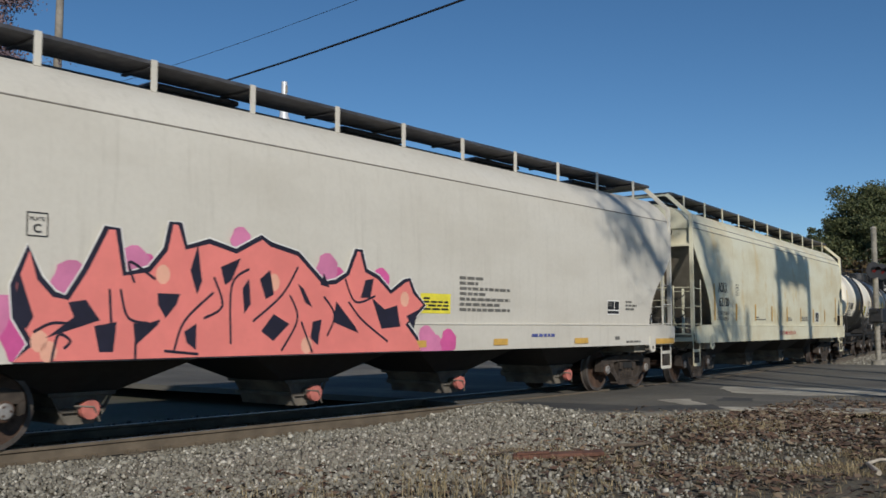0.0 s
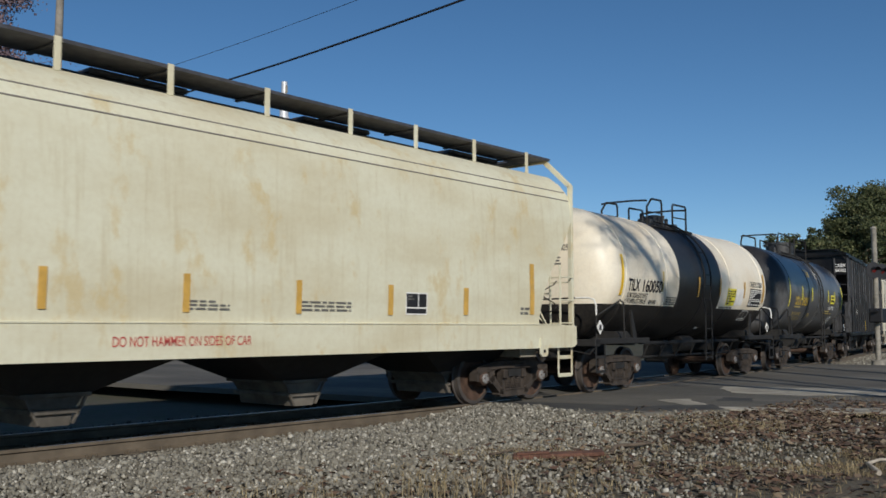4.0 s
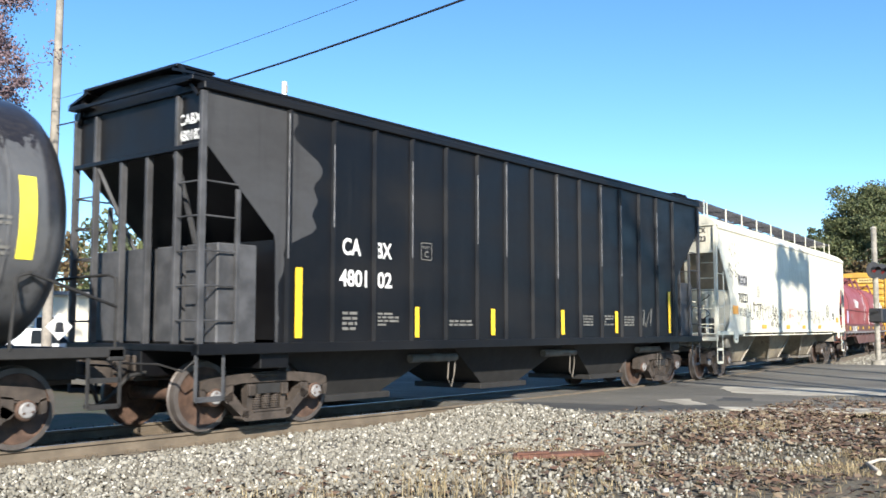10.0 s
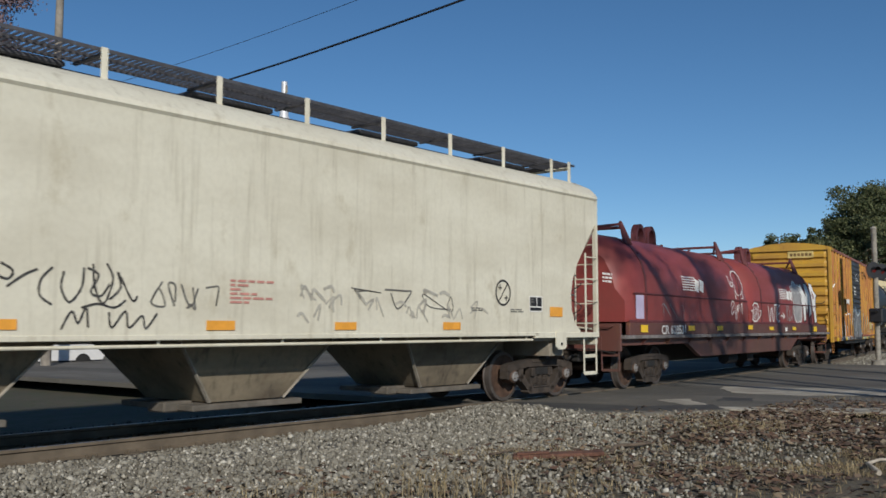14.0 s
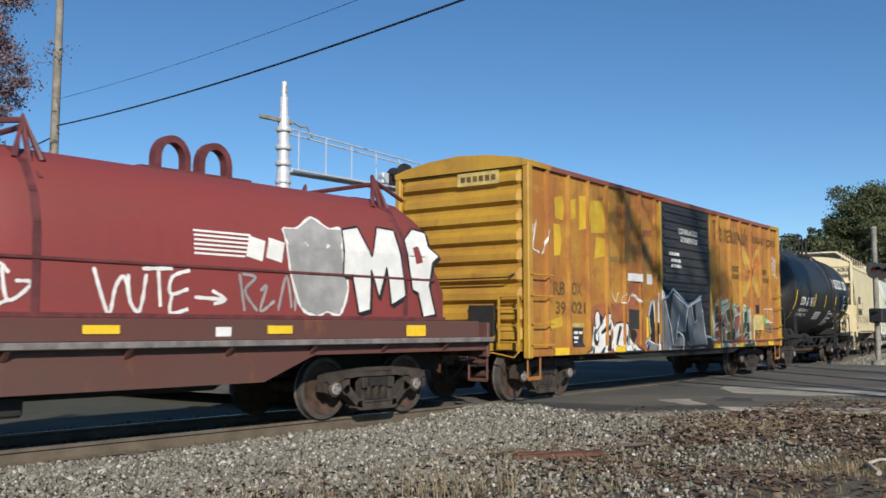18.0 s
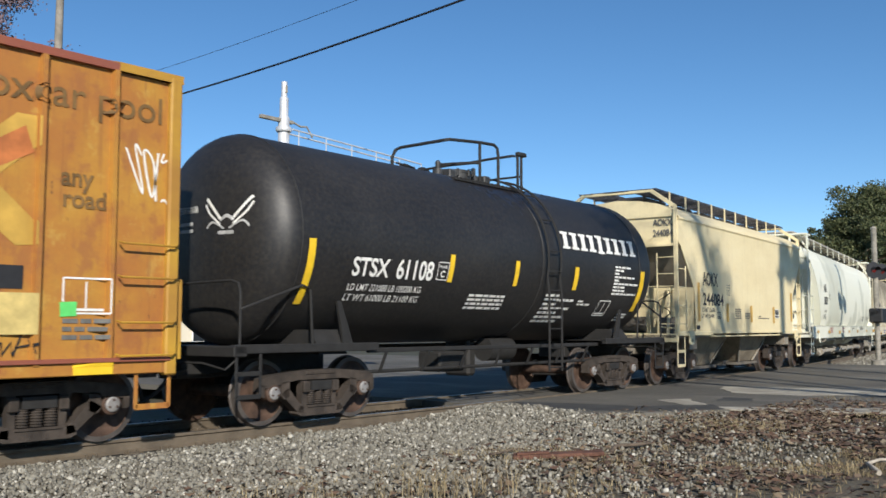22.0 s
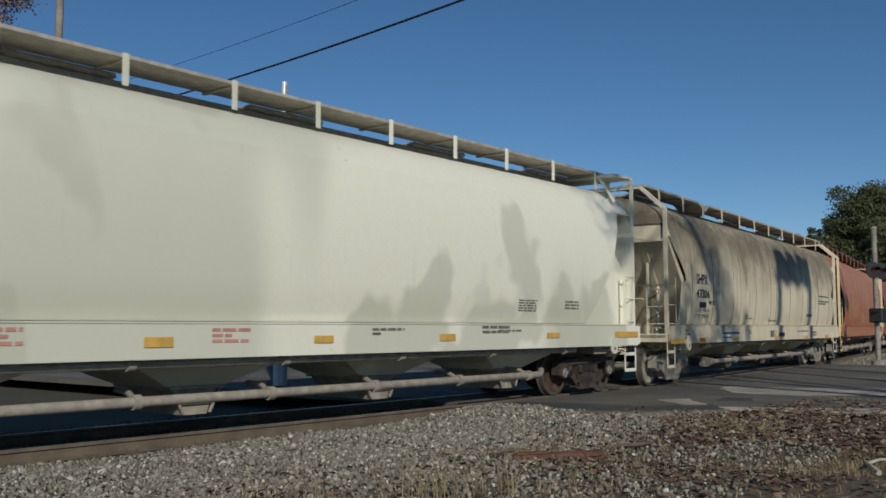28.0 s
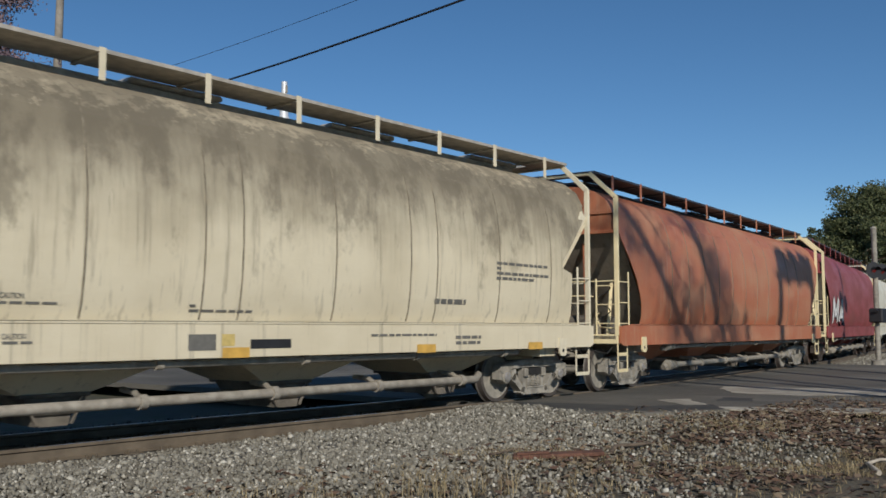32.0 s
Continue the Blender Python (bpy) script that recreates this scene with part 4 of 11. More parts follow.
def hopper_black(name, label, half, trucks):
    """A ribbed flat-sided hopper with open end frames."""
    mat = M_CARBLACK
    car = thing(name, label, "hopper car", "cars of the freight train")
    prof = [(1.46, 1.15), (1.46, 2.0), (1.46, 3.0), (1.46, 4.38), (1.40, 4.46), (1.05, 4.62), (0.6, 4.70), (0.0, 4.74)]
    arch = [(0.05, 3.72), (0.12, 3.66), (1.24, 2.60), (1.26, 2.5), (1.28, 1.15)]
    for s in (-1, 1):
        side_sheet(car, half, prof, arch, 4.38, s, mat)
        end_sheet(car, half, prof, 3.68, 2.55, 1.2, s, mat, top=4.3)
        coupler(car, s * (half + 0.02), s)
        truck(car, s * trucks)
        for k in range(15):
            x = -half + 1.50 + (2 * half - 3.0) * k / 14
            r = Mesh()
            yy = sorted((s * 1.46, s * 1.515))
            r.prism([(x - 0.05, yy[0] if s > 0 else yy[1]), (x + 0.05, yy[0] if s > 0 else yy[1]), (x + 0.022, yy[1] if s > 0 else yy[0]), (x - 0.022, yy[1] if s > 0 else yy[0])], 1.16, 4.36, plane="xy")
            rb = part("rib", r, mat, car, "", 20)
            # thin pale strip on some near ribs paints the glancing sunlight
            if s < 0 and (k * 7) % 5 < 3:
                lo = 2.3 + 0.5 * ((k * 3) % 4) / 3
                part("rib_glint", Mesh().box(x - 0.034, x - 0.022, -1.5125, -1.49, lo, 4.3 - 0.3 * (k % 2), 0.002), M_RIBGLINT, rb, "thin pale strip painting a sun glint on the rib")
        m = Mesh()
        yy = sorted((s * 1.52, s * 1.38))
        m.box(-half, half, yy[0], yy[1], 1.02, 1.16, 0.008)
        yy = sorted((s * 1.53, s * 1.36))
        m.box(-half + 0.02, half - 0.02, yy[0], yy[1], 4.37, 4.47, 0.01)
        part("side_sill", m, mat, car)
        # eave lip
        yy = sorted((s * 1.0, s * 1.12))
        lip = Mesh()
        lip.box(-half - 0.12, half + 0.12, yy[0] - (0.34 if s < 0 else 0), yy[1] + (0.34 if s > 0 else 0), 4.47, 4.53, 0.006)
        lip.prism([(s * 1.47, 4.53), (s * 1.0, 4.66), (s * 1.0, 4.70), (s * 1.47, 4.56)], -half - 0.1, half + 0.1, plane="yz")
        part("roof_lip", lip, mat, car)
        for e in (-1, 1):
            p = Mesh()
            for d, y in ((0.05, 1.47), (0.06, 0.95), (0.07, 0.30)):
                p.bar((e * (half - d), s * y, 1.15), (e * (half - d), s * y, 4.35 if d < 0.07 else 3.7), 0.09, 0.06)
            p.bar((e * (half - 0.62), s * 1.47, 1.15), (e * (half - 0.62), s * 1.47, 3.15), 0.06, 0.05)
            for k in range(5):
                z = 1.45 + k * 0.44
                p.tube([(e * (half - 0.05), s * 1.47, z), (e * (half - 0.62), s * 1.47, z)], 0.013, 6)
                p.tube([(e * (half - 0.05), s * 1.47, z), (e * (half - 0.05), s * 0.95, z)], 0.013, 6)
            p.bar((e * (half - 0.05), s * 0.9, 3.6), (e * (half - 1.1), s * 0.5, 1.2), 0.06, 0.05)
            for xx in (half - 0.03, half - 0.45):
                p.bar((e * xx, s * 1.45, 0.45), (e * xx, s * 1.45, 1.1), 0.05, 0.014)
            p.bar((e * (half - 0.03), s * 1.45, 0.47), (e * (half - 0.45), s * 1.45, 0.47), 0.014, 0.07)
            loose("end_frame", p, M_BULKHEAD, car)
    for e in (-1, 1):
        w = Mesh()
        w.box(min(e * (half + 0.1), e * (half - 0.5)), max(e * (half + 0.1), e * (half - 0.5)), -1.1, 1.1, 4.70, 4.74, 0.005)
        w.bar((e * (half + 0.1), -1.35, 4.48), (e * (half + 0.1), 1.35, 4.48), 0.04)
        w.bar((e * (half + 0.06), -1.1, 4.72), (e * (half - 0.02), -1.4, 4.3), 0.05)
        w.bar((e * (half + 0.06), 1.1, 4.72), (e * (half - 0.02), 1.4, 4.3), 0.05)
        part("end_walkway", w, mat, car)
        pl = Mesh()
        for y0, y1 in ((-1.42, -0.75), (-0.65, -0.1), (0.1, 0.65), (0.75, 1.42)):
            pl.box(min(e * (half - 0.35), e * (half - 1.0)), max(e * (half - 0.35), e * (half - 1.0)), y0, y1, 1.16, 2.45, 0.02)
        loose("end_bulkhead", pl, M_BULKHEAD, car)
    fade = Mesh()
    rows = []
    for k in range(41):
        z = 1.17 + 3.18 * k / 40
        x0 = -half + reach(arch, z) + 0.012
        x1 = max(x0 + 0.05, -half + 1.62 + 0.75 * noise.noise((0.3, 0.0, z * 0.9)) + 0.35 * noise.noise((5.3, 0.0, z * 3.1)) + 0.25 * (z - 2.4) / 2)
        rows.append([Vector((x0 + (x1 - x0) * j / 4, -1.4635, z)) for j in range(5)])
    fade.rings(rows, caps=False, closed=False)
    part("faded_patch", fade, M_FADEDBLACK, car, "chalky grey faded paint", 0)
    roof(car, half, prof, 4.38, mat)
    frame_under(car, half, mat, 1.15)
    brake_wheel(car, half, 1, mat)
    for x in (-4.0, 0.0, 4.0):
        m = Mesh()
        ring = lambda a, b, hy, z: [Vector((x + a, -hy, z)), Vector((x + b, -hy, z)), Vector((x + b, hy, z)), Vector((x + a, hy, z))]
        m.rings([ring(-1.9, 1.9, 1.05, 1.3), ring(-1.9, 1.9, 1.05, 1.03), ring(-0.6, 0.6, 0.7, 0.34)])
        b = part("hopper_bay", m, M_UNDER, car, "", 20)
        g = Mesh()
        g.box(x - 0.75, x + 0.75, -0.8, 0.8, 0.24, 0.34, 0.01)
        g.tube([(x + 0.9, -1.1, 0.86), (x + 2.1, -1.1, 0.86)], 0.07, 10, 1)
        g.tube([(x + 1.9, -1.12, 0.85), (x + 1.85, -1.13, 0.5), (x + 1.95, -1.13, 0.35), (x + 2.05, -1.12, 0.6), (x + 2.08, -1.11, 0.85)], 0.012, 5, 1)
        part("outlet_gate", g, [M_UNDER, M_UNDERGREY], b)
    return car


# ---- tank cars ----
def tank_skin(name, kind):
    """Paint schemes of the tanks, laid out along the tank in metres."""
    m, n, l, b = material(name, 0.42)
    x, z = axis(n, l, "X"), axis(n, l, "Z")
    big = noise_tex(n, l, coords(n, l, (0.4, 0.5, 0.6)), 1.2, 5)
    run = noise_tex(n, l, coords(n, l, (5, 5, 0.3)), 1.5, 6, 0.65)
    fine = noise_tex(n, l, coords(n, l), 16, 4, 0.6)
    if kind == "white":
        white = mixc(n, l, ramp(n, l, big, 0.4, 0.75, 0, 0.55), (0.86, 0.79, 0.64), (0.68, 0.53, 0.33))
        white = mixc(n, l, ramp(n, l, run, 0.52, 0.8, 0, 0.3), white, (0.48, 0.36, 0.2))
        black = mixc(n, l, ramp(n, l, big, 0.4, 0.8, 0, 1), (0.010, 0.0095, 0.0095), (0.028, 0.025, 0.023))
        low = calc(n, l, "LESS_THAN", z, 1.87)
        mid = calc(n, l, "MULTIPLY", calc(n, l, "GREATER_THAN", x, -1.65), calc(n, l, "LESS_THAN", x, 1.22))
        c = mixc(n, l, calc(n, l, "MAXIMUM", low, mid), white, black)
    elif kind == "streaked":
        # thick black residue from the dome over faded grey, in long runs
        edge = calc(n, l, "ADD", calc(n, l, "MULTIPLY", run, 1.15), calc(n, l, "MULTIPLY", big, 1.9))
        lim = calc(n, l, "SUBTRACT", z, calc(n, l, "MULTIPLY", calc(n, l, "ABSOLUTE", calc(n, l, "ADD", x, 1.0)), 0.10))
        clean = ramp(n, l, calc(n, l, "ABSOLUTE", calc(n, l, "SUBTRACT", x, 1.45)), 0.25, 1.15, 1.15, 0.0)
        lim = calc(n, l, "SUBTRACT", lim, clean)
        wet = ramp(n, l, calc(n, l, "ADD", lim, edge), 4.17, 4.22)
        grey = mixc(n, l, ramp(n, l, big, 0.35, 0.7), (0.075, 0.077, 0.08), (0.145, 0.147, 0.152))
        grey = mixc(n, l, ramp(n, l, run, 0.50, 0.62, 0, 0.55), grey, (0.04, 0.04, 0.042))
        # the grey turns darker towards the bottom of the tank
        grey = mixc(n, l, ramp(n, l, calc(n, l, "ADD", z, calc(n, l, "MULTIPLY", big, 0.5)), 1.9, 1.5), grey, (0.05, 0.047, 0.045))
        c = mixc(n, l, wet, grey, (0.016, 0.015, 0.017))
        headx = ramp(n, l, calc(n, l, "ABSOLUTE", calc(n, l, "ADD", x, 0.0)), 4.88, 4.95)
        headx = calc(n, l, "MULTIPLY", headx, ramp(n, l, calc(n, l, "ADD", z, calc(n, l, "MULTIPLY", run, 0.8)), 2.75, 3.0))
        c = mixc(n, l, headx, c, (0.022, 0.021, 0.022))
        l.new(ramp(n, l, wet, 0, 1, 0.38, 0.28), b.inputs["Roughness"])
    else:
        c = mixc(n, l, ramp(n, l, big, 0.4, 0.8, 0, 0.8), (0.012, 0.012, 0.013), (0.026, 0.025, 0.024))
        # spill from the top fittings
        d = calc(n, l, "ABSOLUTE", calc(n, l, "SUBTRACT", x, 0.7))
        spill = calc(n, l, "SUBTRACT", calc(n, l, "ADD", z, calc(n, l, "MULTIPLY", run, 1.6)), calc(n, l, "MULTIPLY", d, 0.35))
        wet = ramp(n, l, spill, 4.35, 4.45)
        c = mixc(n, l, wet, c, (0.010, 0.010, 0.014))
        l.new(ramp(n, l, wet, 0, 1, 0.5, 0.28), b.inputs["Roughness"])
    c = mixc(n, l, ramp(n, l, fine, 0.3, 0.8, 0, 0.10), c, (0.2, 0.17, 0.13))
    l.new(c, b.inputs["Base Color"])
    bump(n, l, b, noise_tex(n, l, coords(n, l, (0.8, 0.8, 0.8)), 1.4, 2), 0.25, 0.03)
    return m


def railing_cage(car, top, a, b):
    """Bent safety rails round the fittings, open at the head of the ladder."""
    y, u = 0.62, 0.028

    def bent(pts, r=u):
        h = Mesh()
        h.tube(pts, r, 8)
        part("safety_rail", h, M_UNDER, car)

    gap = a + 1.58
    # one tube across the end, along the ladder's side and down beside the ladder
    bent([(a - 0.10, y + 0.02, top - 0.30), (a - 0.10, y + 0.02, top + 0.36), (a - 0.03, y, top + 0.50), (a, y - 0.10, top + 0.54), (a, 0.05 - y, top + 0.55), (a + 0.04, -y, top + 0.56), (a + 1.0, -y, top + 0.65), (gap - 0.14, -y, top + 0.67), (gap - 0.03, -y, top + 0.62), (gap, -y, top + 0.48), (gap, -y, top - 0.30)], 0.031)
    bent([(a + 0.98, -y, top + 0.64), (a + 0.98, -y, top - 0.30)])
    bent([(a, y, top + 0.26), (a + 0.52, y, top + 0.23), (a + 0.52, y, top - 0.1)], 0.022)
    bent([(a + 1.02, -y, top + 0.25), (a + 0.92, -y + 0.10, top + 0.26), (a + 0.80, 0.0, top + 0.25), (a + 0.76, y, top + 0.22), (a + 0.76, y, top - 0.1)])
    # beyond the ladder: two posts and a tube that bends round to the other side
    bent([(b, -y, top - 0.30), (b, -y, top + 0.55), (b - 0.02, -y + 0.10, top + 0.58), (b - 0.10, 0.0, top + 0.56), (b - 0.12, y - 0.1, top + 0.54), (b - 0.22, y, top + 0.53), (b - 1.0, y, top + 0.40), (b - 1.0, y, top - 0.2)])
    bent([(b + 0.13, -y, top - 0.30), (b + 0.13, -y, top + 0.62)])
    bent([(b + 0.13, -y, top + 0.17), (b + 0.10, 0.0, top + 0.17), (b + 0.08, y, top + 0.16)], 0.022)
    cap = Mesh()
    cap.box(b - 0.02, b + 0.26, -y - 0.05, -y + 0.05, top + 0.57, top + 0.65, 0.012)
    part("clamp", cap, M_UNDER, car)


def tank_car(name, label, half, sill, trucks, r, cz, skin, bands, dome, rail_x, fit_x, ladder_x, head_hold="black", rise=0.56, cage=False):
    """A tank on a stub frame. half: half the straight shell; sill: half the frame."""
    car = thing(name, label, "tank car", "cars of the freight train")
    sh = Mesh()
    rings = []
    stations = []
    for k in range(9):
        a = (math.pi / 2) * k / 8
        stations.append((-half - 0.60 * math.cos(a), max(0.02, r * math.sin(a) ** 0.72)))
    body = [(-half + 2 * half * k / 12, r) for k in range(1, 13)]
    stations += body + [(-x, q) for x, q in stations[::-1][1:]]
    for x, q in stations:
        rings.append([Vector((x, q * math.cos(6.2831853 * k / 64), cz + q * math.sin(6.2831853 * k / 64))) for k in range(64)])
    sh.rings(rings)
    tank = part("tank_shell", sh, skin, car, "", 50)
    bd = Mesh()
    for x in bands:
        bd.lathe([(r + 0.001, x - 0.02), (r + 0.011, x - 0.012), (r + 0.011, x + 0.012), (r + 0.001, x + 0.02)], (0, 0, cz), 64, "x")
    loose("shell_seam", bd, skin, tank, "", 40)
    fr = Mesh()
    for s in (-1, 1):
        a, b = sorted((s * sill, s * (half - 1.6)))
        fr.box(a, b, -0.33, 0.33, 0.72, 1.08, 0.012)
        a, b = sorted((s * sill, s * (sill - 0.22)))
        fr.box(a, b, -1.42, 1.42, 0.98, 1.12, 0.012)
        a, b = sorted((s * (sill - 0.02), s * (trucks - 0.9)))
        for y in (-1.42, 1.3):
            fr.box(a, b, y, y + 0.12, 1.02, 1.14, 0.01)
        fr.box(a, b, -1.40, 1.40, 1.085, 1.10, 0.004)
        a, b = sorted((s * (trucks - 0.28), s * (trucks + 0.28)))
        fr.prism([(-1.35, 0.98), (1.35, 0.98), (1.3, 1.12), (1.15, cz - 0.85 * r), (-1.15, cz - 0.85 * r), (-1.3, 1.12)], a, b, plane="yz")
        for y in (-1, 1):
            fr.prism([(s * (trucks - 0.42), 1.12), (s * (trucks - 0.22), 1.12), (s * (trucks - 0.08), 1.75), (s * (trucks - 0.16), 1.75)], *sorted((y * 1.30, y * 1.34)))
    fr.box(-trucks + 0.9, trucks - 0.9, -1.22, -1.14, 0.98, 1.05, 0.01)
    fr.box(-trucks + 0.9, trucks - 0.9, 1.14, 1.22, 0.98, 1.05, 0.01)
    for k in range(7):
        x = (-trucks + 1.3) + (2 * trucks - 2.6) * k / 6
        fr.bar((x, -1.2, 0.98), (x, -1.05, 0.66), 0.05, 0.03)
    fr.tube([(-trucks + 0.9, -1.0, 0.68), (trucks - 0.9, -1.0, 0.68)], 0.03, 8)
    fr.tube([(0.4, -0.5, 0.95), (1.2, -0.5, 0.95)], 0.22, 14)
    fr.box(-1.4, -0.7, -0.9, -0.4, 0.6, 0.95, 0.03)
    fr.box(0.2, 0.45, -0.3, 0.3, 0.45, cz - r + 0.05, 0.05)
    loose("underframe_beam", fr, M_UNDER, car)
    for s in (-1, 1):
        coupler(car, s * (sill + 0.0), s)
        truck(car, s * trucks)
        # hand rail round the end, bent down at its corner
        h = Mesh()
        x0 = s * (sill - 0.12)
        h.tube([(x0, 0.5, 1.95), (x0, -0.9, 1.98)], 0.018, 8)
        h.tube([(x0, -1.38, 1.62), (x0, -1.38, 1.12)], 0.018, 8)
        h.tube([(x0, -1.38, 1.6), (x0 - s * 0.05, -1.40, 1.62), (x0 - s * 1.05, -1.42, 1.95), (x0 - s * 1.2, -1.42, 1.9), (x0 - s * 1.25, -1.42, 1.12)], 0.020, 8)
        h.tube([(x0, 0.6, 1.95), (x0, 1.34, 1.93), (x0, 1.38, 1.80), (x0, 1.38, 1.12)], 0.022, 8)
        loose("hand_rail", h, M_UNDER, car)
        hb = Mesh().tube([(x0, -0.9, 1.98), (x0, -1.2, 1.98), (x0, -1.34, 1.94), (x0, -1.38, 1.82), (x0, -1.38, 1.62)], 0.019, 8)
        part("hand_rail", hb, M_WHITE if head_hold == "tip" else M_UNDER, car)
        if head_hold == "tip" or ladder_x < 1 and s > 0:
            pc = Mesh()
            xq = sill - 0.85 if s > 0 else -sill + 0.12
            pc.prism([(xq - 0.15, 1.37), (xq, 1.22), (xq + 0.15, 1.37), (xq, 1.52)], -1.47, -1.46)
            pd = part("placard", pc, M_WHITE, car, "white diamond placard")
            part("symbol", Mesh().prism([(xq - 0.06, 1.31), (xq + 0.06, 1.31), (xq + 0.04, 1.42), (xq - 0.04, 1.42)], -1.475, -1.471), M_BLACK, pd)
        st = Mesh()
        for x in (s * (sill - 0.06), s * (sill - 0.46)):
            st.bar((x, -1.40, 0.45), (x, -1.40, 1.05), 0.045, 0.014)
        for z in (0.46, 0.76):
            st.bar((s * (sill - 0.06), -1.40, z), (s * (sill - 0.46), -1.40, z), 0.014, 0.06)
        part("sill_step", st, M_UNDER, car)
    # ladder over the shell
    ld = Mesh()
    for dx in (-0.22, 0.22):
        pts = []
        for k in range(15):
            a = radians(-12 + 95 * k / 14)
            pts.append((ladder_x + dx, -(r + 0.09) * math.cos(a), cz + (r + 0.09) * math.sin(a)))
        low = [(ladder_x + dx, -r - 0.09, cz - 0.7), (ladder_x + dx, -r - 0.08, 0.55)]
        ld.tube([low[1], low[0]] + pts, 0.022, 6)
    for k in range(6):
        z = 0.62 + k * 0.36
        ld.tube([(ladder_x - 0.22, -r - 0.085, z), (ladder_x + 0.22, -r - 0.085, z)], 0.014, 6)
    for k in range(4):
        a = radians(5 + 22 * k)
        ld.tube([(ladder_x - 0.22, -(r + 0.09) * math.cos(a), cz + (r + 0.09) * math.sin(a)), (ladder_x + 0.22, -(r + 0.09) * math.cos(a), cz + (r + 0.09) * math.sin(a))], 0.014, 6)
    part("ladder", ld, M_UNDER, car)
    # platform and safety rails
    top = cz + r
    pf = Mesh()
    a, b = rail_x
    pf.box(a, b, -0.80, -0.35, top - 0.20, top - 0.16, 0.006)
    pf.box(a, b, 0.35, 0.80, top - 0.20, top - 0.16, 0.006)
    for k in range(int((b - a) / 0.12)):
        x = a + 0.06 + k * 0.12
        pf.box(x - 0.01, x + 0.01, -0.81, -0.34, top - 0.16, top - 0.135, 0.003)
    loose("platform", pf, M_UNDER, car)
    if cage:
        railing_cage(car, top, a, b)
    for s in () if cage else (-1, 1):
        h = Mesh()
        c = (a + b) / 2
        for x0, x1 in ((a, c - 0.35), (c + 0.35, b)):
            h.tube([(x0, s * 0.62, top - 0.28), (x0, s * 0.62, top + rise - (0.25 if x0 == a else 0.08)), (x0 + (0.28 if x0 == a else 0.04), s * 0.62, top + rise - 0.02), (x1 - 0.06, s * 0.62, top + rise), (x1, s * 0.62, top + rise - 0.08), (x1, s * 0.62, top - 0.28)], 0.026, 8)
            h.tube([(x0, s * 0.62, top + rise * 0.35), (x1, s * 0.62, top + rise * 0.4)], 0.016, 6)
        loose("safety_rail", h, M_UNDER, car)
    for x in () if cage else (a, b):
        h = Mesh()
        h.tube([(x, -0.62, top + rise - 0.09), (x, -0.3, top + rise - 0.07), (x, 0.3, top + rise - 0.07), (x, 0.62, top + rise - 0.09)], 0.024, 8)
        part("safety_rail", h, M_UNDER, car)
    f = Mesh()
    for x, y, rr, hh in dome:
        f.lathe([(rr, top - 0.15), (rr, top + hh), (rr * 1.06, top + hh), (rr * 1.06, top + hh + 0.05), (rr * 0.5, top + hh + 0.09), (0.02, top + hh + 0.10)], (x, y, 0), 24, "z")
        for k in range(8):
            q = 6.2832 * k / 8
            f.lathe([(0.025, top + hh - 0.06), (0.025, top + hh + 0.07)], (x + rr * 1.06 * math.cos(q), y + rr * 1.06 * math.sin(q), 0), 6, "z")
    for x in fit_x:
        f.lathe([(0.10, top - 0.05), (0.10, top + 0.10), (0.05, top + 0.12), (0.05, top + 0.24), (0.02, top + 0.27)], (x, -0.12, 0), 12, "z")
        f.box(x + 0.14, x + 0.34, -0.3, -0.1, top - 0.1, top + 0.12, 0.02)
    loose("dome_fitting", f, M_FITTING, car)
    return car


M_FITTING = plain("oily_dark_fittings", (0.05, 0.05, 0.05), 0.5, 0.2, 0.4)


